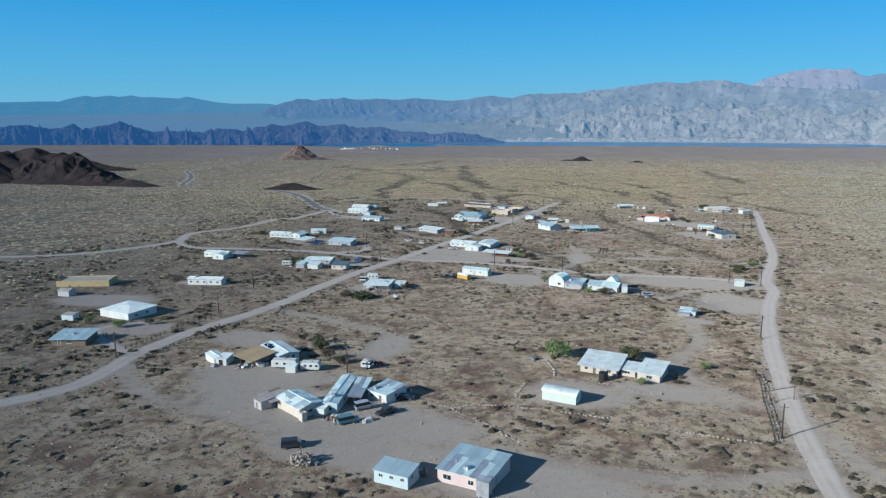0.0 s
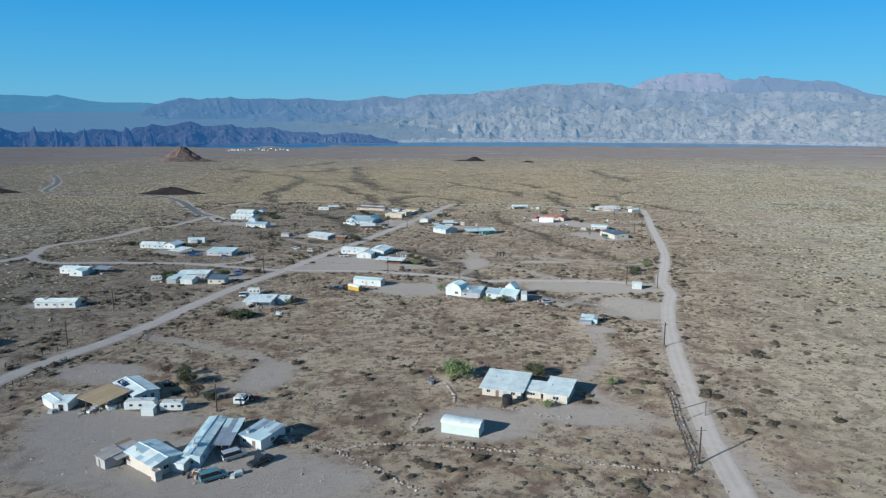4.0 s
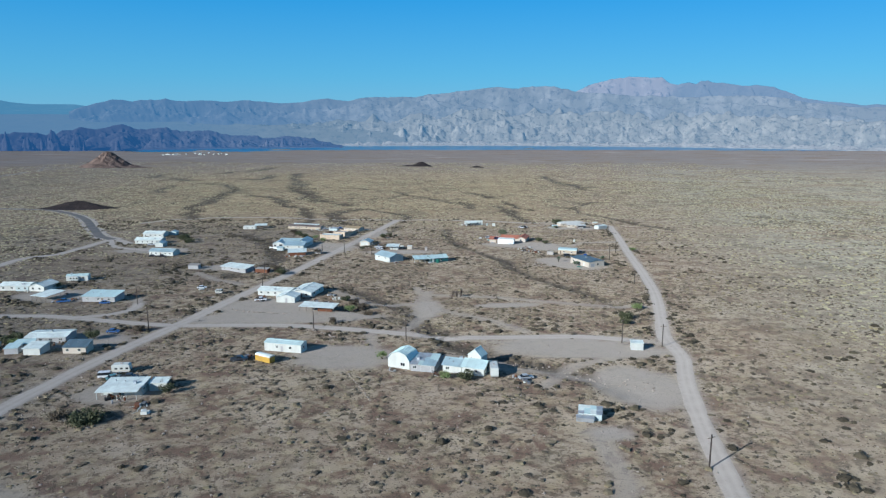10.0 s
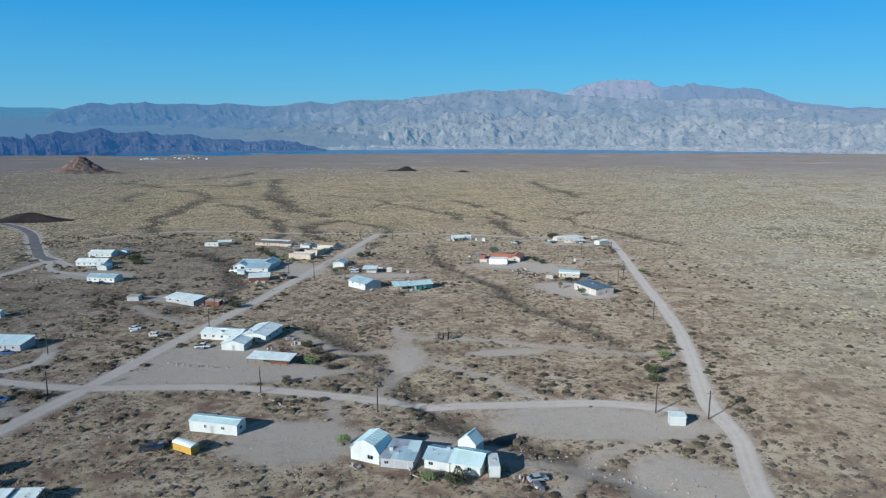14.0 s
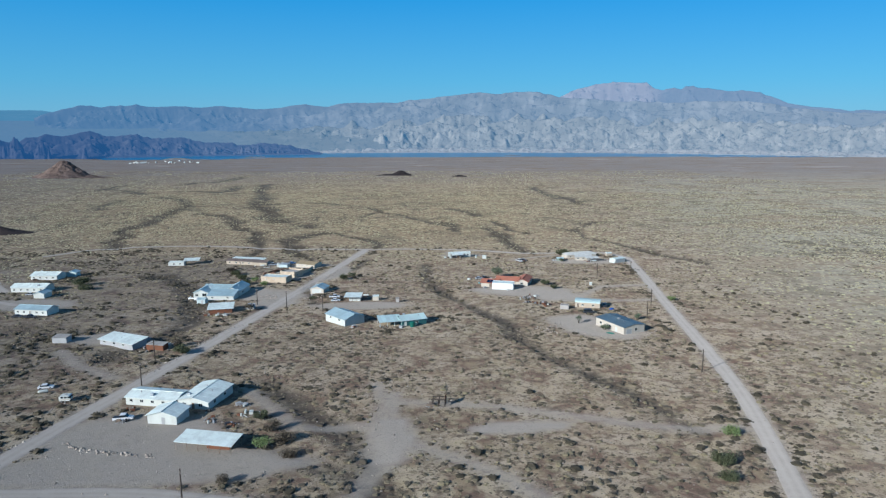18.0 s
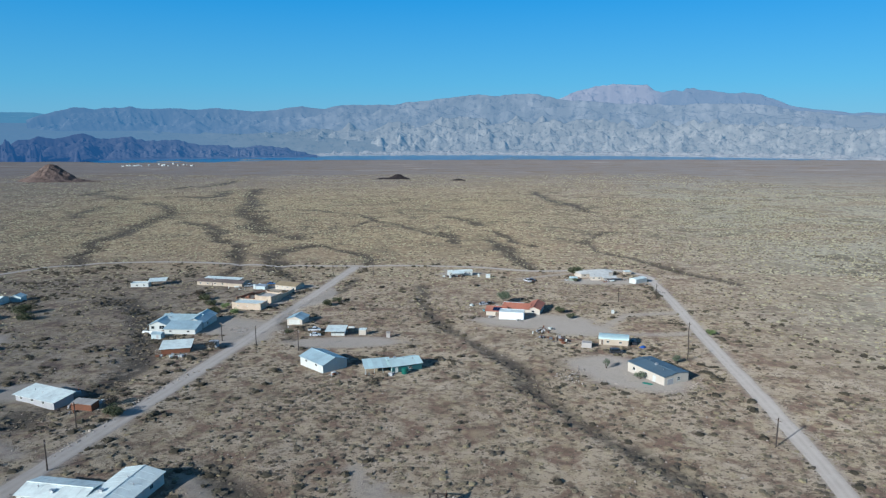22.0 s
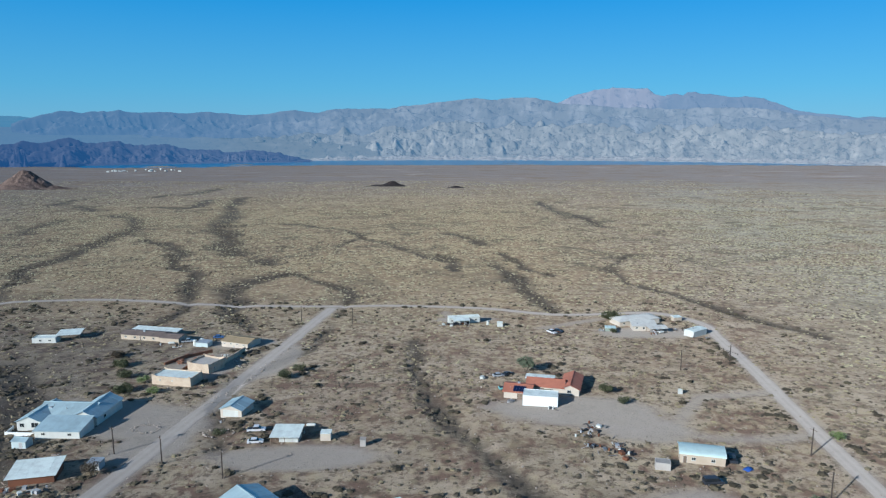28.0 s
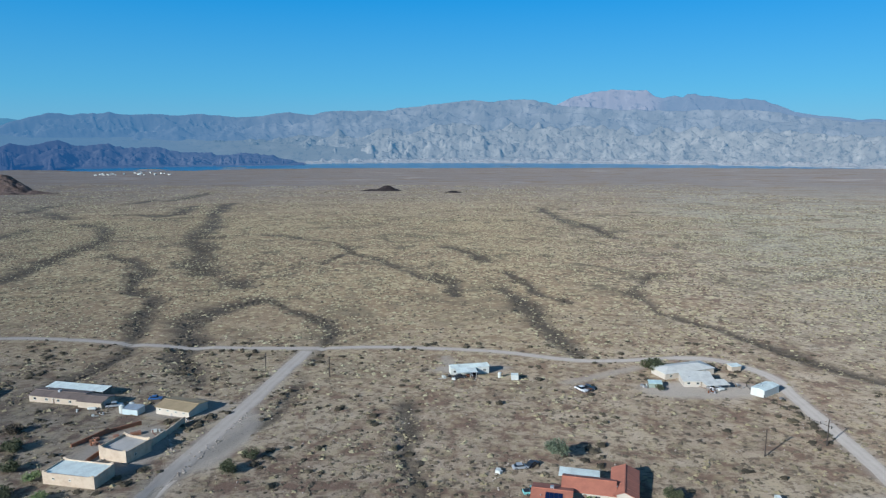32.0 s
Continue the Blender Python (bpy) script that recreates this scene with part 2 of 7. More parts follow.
ROADS = [  # width in metres, then the line
    (6.5, [(-175, 112), (-158, 126), (-143, 145), (-140, 160), (-143, 177), (-142, 205), (-136, 228), (-131, 255), (-127, 305), (-118, 362), (-111, 405), (-103, 452), (-95, 500), (-87, 556), (-77, 628), (-69, 685), (-61, 750)]),
    (5.5, [(-284, 410), (-270, 388), (-254, 377), (-239, 376), (-216, 379), (-182, 381), (-160, 377), (-125, 368), (-98, 368), (-70, 367), (-40, 360), (-11, 352), (13, 352), (40, 353), (68, 345)]),
    (5.6, [(38, 92), (42, 120), (43, 156), (44.5, 179), (48, 216), (55, 265), (63, 305), (69.5, 330), (70, 350), (77, 380), (90, 438), (103, 530), (108, 568), (117, 630), (124, 685), (126, 706), (114, 727), (98, 731)]),
    (4.5, [(98, 731), (69, 728), (51, 731), (21, 744), (-22, 752), (-61, 751), (-99, 753), (-140, 759), (-169, 767), (-211, 772), (-262, 760), (-290, 720)]),
    (7.5, [(-262, 612), (-271, 621), (-283, 633), (-318, 689), (-359, 754), (-402, 807), (-445, 844), (-475, 852), (-510, 860), (-556, 867), (-602, 880), (-651, 957), (-702, 1047), (-781, 1167), (-859, 1271), (-913, 1388), (-988, 1579), (-1055, 1766), (-1097, 1917), (-1278, 2259)]),
    (6.5, [(-240, 590), (-262, 612), (-264, 571), (-265, 541), (-276, 527), (-275, 496), (-277, 468), (-284, 452), (-291, 438), (-288, 420), (-279, 400), (-284, 372), (-300, 340), (-332, 318), (-420, 300)]),
    (4.5, [(-165, 378), (-150, 386), (-147, 398), (-153, 413)]),
    (4.5, [(-262, 608), (-245, 578), (-228, 566), (-205, 556)]),
    (3.5, [(-143, 178), (-157, 187), (-169, 194), (-175, 203), (-166, 214)]),
]
TRACKS = [[(45, 178), (51, 152), (60, 130), (70, 110)], [(-83, 590), (-94, 596), (-112, 600), (-130, 602)], [(108, 570), (95, 566), (78, 566), (60, 575), (48, 588), (40, 597)], [(-140, 171), (-132, 162), (-122, 153), (-108, 147), (-92, 143), (-74, 142), (-57, 141), (-39, 142), (-20, 140), (-4, 136), (9, 135), (24, 137), (42, 146)],
          [(44, 180), (35, 184), (29, 191), (18, 190), (8, 185), (-5, 172)], [(-134, 246), (-119, 240), (-107, 236), (-94, 230), (-81, 226), (-74, 220), (-72, 211), (-73, 200), (-80, 193)], [(-40, 359), (-36, 340), (-40, 325), (-52, 326)],
          [(-20, 430), (-21, 403), (-20, 379)], [(-67, 435), (-45, 404), (-28, 406), (8, 376), (20, 360)], [(42, 407), (57, 403), (78, 402)],
          [(-22, 424), (-24, 400), (-22, 380), (-26, 360)], [(-27, 440), (-22, 424), (10, 420), (50, 405)], [(-150, 480), (-135, 462), (-116, 448)], [(0, 735), (2, 722), (8, 716)], [(78, 718), (60, 708), (46, 700)], [(20, 300), (30, 318), (50, 330)],
          [(5, 316), (25, 312), (45, 300), (58, 296)], [(60, 566), (85, 602), (112, 606)], [(30, 180), (18, 210), (30, 240), (28, 262)]]
ROAD_LINES = [(w, smooth_line(p)) for w, p in ROADS]
WASHES = [  # half width, then the line
    (3, [(-64, 560), (-80, 600), (-72, 632), (-60, 660), (-52, 757)]), (4, [(-58, 398), (-42, 386), (-26, 372), (-8, 352)]),
    (3.2, [(67, 402), (52, 434), (39, 464), (26, 500), (14, 545), (0, 585), (-10, 622), (-14, 680)]), (5, [(-58, 440), (-35, 405), (-22, 372), (-8, 340), (22, 318), (45, 295)]),
    (7, [(-128, 470), (-119, 510), (-124, 545), (-142, 600), (-178, 640)]),
    (9, [(-255, 760), (-267, 790), (-283, 831), (-306, 887), (-312, 920), (-313, 958), (-323, 1014), (-335, 1081), (-346, 1162), (-362, 1221), (-413, 1316), (-450, 1355)]),
    (14, [(-512, 1435), (-556, 1484), (-602, 1539)]), (13, [(-635, 1547), (-674, 1662), (-686, 1743)]), (9, [(-443, 1114), (-471, 1204), (-496, 1293)]),
    (6, [(-147, 768), (-157, 805), (-168, 854), (-184, 881), (-208, 917), (-221, 966), (-252, 1024), (-298, 1073)]),
    (9, [(-111, 765), (-122, 782), (-129, 803), (-128, 833), (-117, 846), (-108, 860)]), (9, [(-131, 905), (-146, 928)]),
    (13, [(-176, 965), (-196, 998), (-217, 1092), (-261, 1197), (-288, 1366), (-341, 1536), (-385, 1798)]), (12, [(-258, 1205), (-240, 1190)]),
    (5, [(-52, 757), (-52, 781), (-61, 802), (-72, 819), (-102, 853)]),
    (5, [(0, 921), (-17, 961), (-43, 1019), (-65, 1058), (-83, 1104), (-111, 1155), (-158, 1203), (-187, 1224)]), (5, [(-80, 1068), (-95, 1007)]),
    (14, [(-433, 1722), (-396, 1500), (-440, 1502)]), (15, [(-563, 2224), (-531, 1962), (-540, 1879)]), (14, [(-579, 1907), (-576, 1806)]),
    (4, [(119, 815), (119, 841), (124, 877), (137, 909), (155, 946)]), (6, [(54, 740), (52, 768), (51, 799), (51, 849), (45, 894)]), (5, [(9, 880), (2, 950)]),
    (4, [(49, 959), (61, 894), (76, 848)]), (6, [(12, 1116), (25, 1085), (38, 1016)]), (8, [(188, 1648), (177, 1411), (194, 1322), (197, 1184)]),
    (4, [(128, 811), (142, 773), (157, 725), (172, 680)]), (6, [(-95, 700), (-112, 735), (-111, 765)]), (5, [(-150, 700), (-140, 740), (-147, 768)]),
]
WASH_LINES = [(w, smooth_line(p, 12)) for w, p in WASHES]
YARDS = [  # bare gravel: x, y, half sizes, turn
    (36, 337, 30, 9, -4), (48, 300, 13, 17, 10), (16, 404, 13, 4, 8), (-19, 396, 6, 15, 0),
    (40, 590, 26, 13, -10), (58, 578, 14, 8, -30), (-98, 582, 20, 12, -10), (-97, 640, 12, 18, -8), (-88, 566, 10, 14, -8), (-80, 380, 40, 9, 5), (31, 266, 6, 4, 0),
    (-66, 150, 38, 13, -6), (-118, 205, 12, 8, 0), (-95, 172, 20, 8, 0), (-70, 207, 7, 13, 0), (-52, 132, 24, 8, -6), (-95, 165, 16, 8, 10), (-20, 128, 30, 10, -8), (-8, 178, 13, 9, -10), (14, 186, 12, 6, -10), (-165, 205, 14, 8, 20),
    (-45, 327, 17, 12, -8), (-88, 398, 22, 16, 0), (30, 345, 22, 5, 0), (-10, 322, 18, 8, -10), (38, 592, 16, 7, -10), (56, 574, 12, 9, -20), (62, 514, 22, 15, -50),
    (-112, 590, 18, 12, -15), (-90, 676, 14, 8, 0), (-70, 648, 7, 22, -8), (-45, 556, 22, 8, 0), (95, 690, 22, 9, 0), (10, 718, 14, 5, 5), (-210, 560, 22, 12, 0),
    (-190, 420, 24, 12, 0), (-105, 292, 10, 9, 0), (-145, 345, 20, 9, 0), (-140, 497, 16, 8, 0), (-185, 282, 12, 5, 5), (-205, 240, 20, 10, 10),
]


def bare(x, y):
    g = np.zeros(x.shape)
    for w, line in ROAD_LINES:
        g = np.maximum(g, np.clip(1.35 - near_line(x, y, line, 12) / (w * 0.62), 0, 1))
    for line in TRACKS:
        g = np.maximum(g, 0.75 * np.clip(1.5 - near_line(x, y, np.array(line, float), 12) / 2.6, 0, 1))
    for cx, cy, a, b, r in YARDS:
        c, s = math.cos(radians(r)), math.sin(radians(r))
        u, v = ((x - cx) * c + (y - cy) * s) / a, (-(x - cx) * s + (y - cy) * c) / b
        g = np.maximum(g, np.clip((1.25 - np.hypot(u, v) + 0.35 * (fbm(x / 6, y / 6, 3) - 0.5)) * 3, 0, 1))
    return g


def wash(x, y):
    g = np.zeros(x.shape)
    far = np.clip((y - 700) / 200, 0, 1)
    x, y = x + (12 + 6 * far) * (fbm(x / 40 + 4, y / 40, 3) - 0.5), y + (12 + 16 * far) * (fbm(x / 40, y / 40 + 9, 3) - 0.5)
    off, ragged = 10 * (fbm(x / 30, y / 30, 3) - 0.5), fbm(x / 24 + 31, y / 24, 3)
    for w, line in WASH_LINES:
        g = np.maximum(g, np.clip(1.2 - np.abs(near_line(x, y, line, 40) + off * 0.6) / (w * (1.1 + 0.25 * far) * (0.4 + 1.2 * ragged)), 0, 1))
    return g


HILLS = [  # x, y, height, radii, turn, roughness
    (-1030, 2150, 45, 47, 42, 0, 0.5), (-978, 2160, 12, 44, 30, 0, 0.5), (-112, 2255, 15, 24, 20, 0, 0.6), (-150, 2262, 5, 30, 18, 0, 0.6), (55, 2160, 5, 18, 14, 0, 0.6),
    (-425, 866, 9, 27, 13, 0, 0.5), (-820, 915, 40, 52, 34, 20, 1.2), (-895, 935, 33, 52, 38, 0, 1.2), (-750, 890, 19, 42, 26, -10, 1.2), (-690, 872, 10, 42, 16, -10, 1.0), (-990, 905, 36, 70, 46, 0, 1.2),
    (-1250, 1300, 45, 140, 60, 0, 1.2), (-1400, 1250, 60, 140, 70, 0, 1.2),
]
SLOPE = math.tan(radians(2.45))


def land(x, y):
    """The height of the ground: an even fan that falls to the lake, shallow washes, and a few volcanic knolls."""
    x, y = np.asarray(x, float), np.asarray(y, float)
    r = np.hypot(x, y)
    z = -SLOPE * y + 0.7 * (fbm(x / 55, y / 55, 4) - 0.5) + np.clip((r - 900) / 1500, 0, 1) * np.clip((4300 - r) / 1200, 0.3, 1) * 9 * (fbm(x / 260, y / 260, 4) - 0.5)
    z = z + 38.5 * (np.clip(r - 2000, 0, 2300) / 2250) ** 2
    z = z - 0.9 * wash(x, y)
    return z


def ground_at(x, y):
    return float(land(np.array([x]), np.array([y]))[0])


def mesh_of(name, verts, faces, material, smooth=False):
    me = bpy.data.meshes.new(name)
    me.from_pydata(verts, [], faces)
    me.materials.append(material)
    if smooth:
        me.polygons.foreach_set("use_smooth", [True] * len(me.polygons))
    me.update()
    return me


def grid_mesh(name, X, Y, Z, material, smooth=True):
    ny, nx = X.shape
    me = bpy.data.meshes.new(name)
    co = np.stack([X, Y, Z], -1).reshape(-1, 3)
    i = np.arange(nx * ny).reshape(ny, nx)
    quads = np.stack([i[:-1, :-1], i[:-1, 1:], i[1:, 1:], i[1:, :-1]], -1).reshape(-1, 4)
    me.vertices.add(len(co))
    me.vertices.foreach_set("co", co.ravel())
    me.loops.add(quads.size)
    me.loops.foreach_set("vertex_index", quads.ravel())
    me.polygons.add(len(quads))
    me.polygons.foreach_set("loop_start", np.arange(0, quads.size, 4))
    me.polygons.foreach_set("use_smooth", [smooth] * len(quads))
    me.materials.append(material)
    me.update(calc_edges=True)
    return me


def attribute(me, name, values):
    me.attributes.new(name, "FLOAT", "POINT").data.foreach_set("value", np.asarray(values, np.float32).ravel())


def desert_soil():
    m, n, l, b = tree_of("desert_soil")
    pos = n.new("ShaderNodeNewGeometry").outputs["Position"]
    att = {}
    for k in ("bare", "wash", "grey", "far", "gold", "shore", "lava"):
        a = n.new("ShaderNodeAttribute")
        a.attribute_name = k
        att[k] = a.outputs["Fac"]
    broad = noise_of(n, l, 0.018, 5, 0.6, pos, 0.6)
    patch = noise_of(n, l, 0.10, 6, 0.68, pos, 0.5)
    spot = noise_of(n, l, 0.42, 5, 0.7, pos, 0.3)
    grain = noise_of(n, l, 1.9, 6, 0.78, pos)
    peb = noise_of(n, l, 9.0, 3, 0.7, pos)
    c = mix_of(n, l, (0.290, 0.228, 0.162), (0.335, 0.274, 0.190), ramp_of_fac(n, l, broad, 0.35, 0.65))
    c = mix_of(n, l, c, (0.430, 0.358, 0.275), math_of(n, l, "MULTIPLY", ramp_of_fac(n, l, patch, 0.47, 0.30), 0.85))
    c = mix_of(n, l, c, (0.155, 0.100, 0.072), math_of(n, l, "MULTIPLY", ramp_of_fac(n, l, patch, 0.49, 0.58), 0.95))
    c = mix_of(n, l, c, (0.100, 0.073, 0.052), math_of(n, l, "MULTIPLY", ramp_of_fac(n, l, spot, 0.51, 0.60), 0.85))
    c = mix_of(n, l, c, (0.268, 0.248, 0.190), math_of(n, l, "MULTIPLY", att["grey"], 0.85))
    c = mix_of(n, l, c, (0.300, 0.222, 0.122), math_of(n, l, "MULTIPLY", att["gold"], 0.7))
    # towards the lake: greyer soil, with blue-grey air haze mixed into its colour
    c = mix_of(n, l, c, (0.168, 0.148, 0.142), math_of(n, l, "MULTIPLY", att["shore"], 0.92))
    c = mix_of(n, l, c, mix_of(n, l, (0.158, 0.135, 0.108), (0.079, 0.064, 0.056), ramp_of_fac(n, l, patch, 0.42, 0.6)), math_of(n, l, "MULTIPLY", att["lava"], 0.75))
    bands = n.new("ShaderNodeMapping")
    bands.inputs["Scale"].default_value = (0.45, 1, 1)
    l.new(pos, bands.inputs["Vector"])
    long1, long2 = noise_of(n, l, 0.0055, 6, 0.7, bands.outputs[0], 0.8), noise_of(n, l, 0.016, 5, 0.72, bands.outputs[0], 0.4)
    # pale and dark bands of the far plain, painted in the same haze tint
    c = mix_of(n, l, c, (0.285, 0.258, 0.242), math_of(n, l, "MULTIPLY", math_of(n, l, "MULTIPLY", ramp_of_fac(n, l, long1, 0.55, 0.68), att["shore"]), 0.8))
    c = mix_of(n, l, c, (0.095, 0.084, 0.084), math_of(n, l, "MULTIPLY", math_of(n, l, "MULTIPLY", ramp_of_fac(n, l, long2, 0.52, 0.62), att["shore"]), 0.75))
    c = mix_of(n, l, c, (0.205, 0.140, 0.088), math_of(n, l, "MULTIPLY", math_of(n, l, "MULTIPLY", ramp_of_fac(n, l, long2, 0.47, 0.60), att["far"]), 0.7))
    # low scrub seen from afar: straw tufts and dark bushes
    mp = n.new("ShaderNodeMapping")
    mp.inputs["Scale"].default_value = (1, 0.75, 1)
    l.new(pos, mp.inputs["Vector"])
    streak = noise_of(n, l, 0.022, 5, 0.7, mp.outputs[0], 1.2)

    def dots(scale, lo, hi):
        v = n.new("ShaderNodeTexVoronoi")
        v.inputs["Scale"].default_value = scale
        l.new(mp.outputs[0], v.inputs["Vector"])
        r = n.new("ShaderNodeMapRange")
        r.inputs[1].default_value, r.inputs[2].default_value = hi, lo
        l.new(v.outputs["Distance"], r.inputs[0])
        return r.outputs[0]

    wild = math_of(n, l, "MULTIPLY", math_of(n, l, "MULTIPLY", att["far"], math_of(n, l, "SUBTRACT", 1.0, att["bare"])), math_of(n, l, "SUBTRACT", 1.0, math_of(n, l, "MULTIPLY", att["shore"], 0.75)))
    tufts = math_of(n, l, "MULTIPLY", math_of(n, l, "MAXIMUM", dots(0.27, 0.22, 0.46), dots(0.11, 0.14, 0.34)), ramp_of_fac(n, l, patch, 0.34, 0.52))
    c = mix_of(n, l, c, mix_of(n, l, (0.54, 0.465, 0.275), (0.43, 0.405, 0.29), att["grey"]), math_of(n, l, "MULTIPLY", math_of(n, l, "MULTIPLY", tufts, wild), 0.8))
    thick = math_of(n, l, "MULTIPLY", math_of(n, l, "MAXIMUM", dots(0.17, 0.14, 0.33), dots(0.07, 0.12, 0.27)), ramp_of_fac(n, l, spot, 0.36, 0.52))
    c = mix_of(n, l, c, (0.070, 0.066, 0.042), math_of(n, l, "MULTIPLY", math_of(n, l, "MULTIPLY", thick, wild), 0.9))
    c = mix_of(n, l, c, (0.095, 0.078, 0.052), math_of(n, l, "MULTIPLY", math_of(n, l, "MULTIPLY", ramp_of_fac(n, l, streak, 0.51, 0.63), wild), 0.8))
    c = mix_of(n, l, c, (0.054, 0.046, 0.037), math_of(n, l, "MULTIPLY", math_of(n, l, "MULTIPLY", att["wash"], ramp_of_fac(n, l, patch, 0.27, 0.44)), 0.92))
    c = mix_of(n, l, c, mix_of(n, l, (0.288, 0.256, 0.218), (0.350, 0.312, 0.268), ramp_of_fac(n, l, patch, 0.35, 0.65)), math_of(n, l, "MULTIPLY", att["bare"], 0.85))
    c = mix_of(n, l, c, (0.076, 0.061, 0.048), math_of(n, l, "MULTIPLY", ramp_of_fac(n, l, grain, 0.54, 0.7), 0.7))
    c = mix_of(n, l, c, (0.290, 0.257, 0.209), math_of(n, l, "MULTIPLY", ramp_of_fac(n, l, grain, 0.44, 0.28), 0.4))
    l.new(c, b.inputs["Base Color"])
    b.inputs["Roughness"].default_value = 0.96
    b.inputs["Diffuse Roughness"].default_value = 0.6
    b.inputs["Specular IOR Level"].default_value = 0.2
    bp = n.new("ShaderNodeBump")
    bp.inputs["Strength"].default_value, bp.inputs["Distance"].default_value = 0.55, 0.25
    l.new(math_of(n, l, "ADD", grain.outputs[0], math_of(n, l, "MULTIPLY", peb.outputs[0], 0.35)), bp.inputs["Height"])
    l.new(bp.outputs[0], b.inputs["Normal"])
    return m


SOIL = desert_soil()


def spaced(lo, hi, near_lo, near_hi, step, grow):
    mid = list(np.arange(near_lo, near_hi + 0.1, step))
    a, s = [], step
    while (a[-1] if a else mid[0]) > lo:
        s *= grow
        a.append((a[-1] if a else mid[0]) - s)
    e, s = [], step
    while (e[-1] if e else mid[-1]) < hi:
        s *= grow
        e.append((e[-1] if e else mid[-1]) + s)
    return np.array(a[::-1] + mid + e)


gx, gy = spaced(-4600, 4600, -330, 330, 2.75, 1.028), spaced(-900, 4700, 90, 930, 2.75, 1.028)
X, Y = np.meshgrid(gx, gy)
R = np.hypot(X, Y)
BAY = np.exp(-((np.degrees(np.arctan2(X, Y)) + 19.5) / 5.5) ** 4)
SHORE = 4150 - 200 * BAY
ground_mesh = grid_mesh("ground", X, Y, land(X, Y) - np.clip((R - SHORE + 60 * (fbm(X / 300, Y / 300, 3) - 0.5)) / 120, 0, 1) * 60, SOIL)
edge = 62 + 0.2 * (Y - 300) + 60 * (fbm(X / 120, Y / 120, 3) - 0.5)
attribute(ground_mesh, "bare", bare(X, Y))
attribute(ground_mesh, "wash", wash(X, Y))
attribute(ground_mesh, "grey", np.maximum(np.clip((X - edge) / 110, 0, 1) * 0.85, np.clip(1.2 - np.abs(R - SHORE + 70) / 90, 0, 1) * np.clip(2.4 * fbm(X / 160, Y / 160, 2) - 0.7, 0, 1)))
attribute(ground_mesh, "gold", np.clip((Y - 660) / 200, 0, 1) * np.clip((150 + 0.1 * (Y - 700) - X) / 120, 0, 1) * np.clip((X + 420 + 0.3 * (Y - 700)) / 150, 0, 1) * np.clip((2300 - R) / 900, 0, 1))
attribute(ground_mesh, "lava", 0.7 * np.clip((-330 - X - 0.15 * Y + 160 * (fbm(X / 120, Y / 120, 3) - 0.5)) / 200, 0, 1) * np.clip((2300 - Y) / 600, 0, 1) + np.clip((-100 - X + 90 * (fbm(X / 60, Y / 60, 3) - 0.5)) / 90, 0, 1) * np.clip((520 - Y) / 160, 0, 1) + 0.75 * np.clip((-92 - X + 70 * (fbm(X / 50, Y / 50, 3) - 0.5)) / 50, 0, 1) * np.clip((Y - 430) / 60, 0, 1) * np.clip((745 - Y) / 60, 0, 1))
# share of the lakeward soil colour with its painted haze, growing with distance
attribute(ground_mesh, "shore", np.clip((R - 1500 + 500 * (fbm(X / 500, Y / 160, 3) - 0.5)) / 1300, 0, 1))
attribute(ground_mesh, "far", np.clip(np.maximum((Y - 640) / 300, np.maximum((np.abs(X) - 210) / 150, (X - 0.12 * Y - 40) / 150)), 0.3, 1) * np.clip(1.4 - R / 4000, 0.6, 1))
ground = tagged(new("ground", ground_mesh), "stony tan desert floor with dry washes, falling to a lake", "ground", kind="structure")


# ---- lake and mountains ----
def backdrop_rock(name, east, west, pale, dark, haze_glow_east, haze_glow_west, scale):
    """Far rock with the blue haze of thick air painted on as emission. The attribute west goes from the pale sunny end
    of the range to its blue end.
    """
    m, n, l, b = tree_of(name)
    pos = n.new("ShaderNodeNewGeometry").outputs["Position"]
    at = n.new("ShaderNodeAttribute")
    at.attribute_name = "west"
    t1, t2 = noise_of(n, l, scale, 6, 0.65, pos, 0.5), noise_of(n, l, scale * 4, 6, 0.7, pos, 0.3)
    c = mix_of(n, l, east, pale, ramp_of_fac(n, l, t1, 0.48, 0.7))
    # dark patches: darker rock, and crag shadow painted into the colour
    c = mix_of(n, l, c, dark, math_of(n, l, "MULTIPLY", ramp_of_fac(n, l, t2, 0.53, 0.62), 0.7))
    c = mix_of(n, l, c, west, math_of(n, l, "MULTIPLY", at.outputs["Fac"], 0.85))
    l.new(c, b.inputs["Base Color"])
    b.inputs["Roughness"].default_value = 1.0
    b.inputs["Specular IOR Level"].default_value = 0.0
    # the rock glows to imitate air haze; it is no light source
    l.new(mix_of(n, l, haze_glow_east, haze_glow_west, at.outputs["Fac"]), b.inputs["Emission Color"])
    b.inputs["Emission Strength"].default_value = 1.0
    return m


# last two colours of each rock are its painted haze, east and west
DARK_ROCK = backdrop_rock("hazy_dark_volcanic_rock", (0.052, 0.048, 0.05), (0.042, 0.040, 0.042), (0.09, 0.08, 0.074), (0.02, 0.02, 0.024), (0.024, 0.075, 0.165), (0.016, 0.058, 0.145), 0.012)
LAKE_Z = -143.0
EYE_Y, EYE_Z = 215.0, 66.0


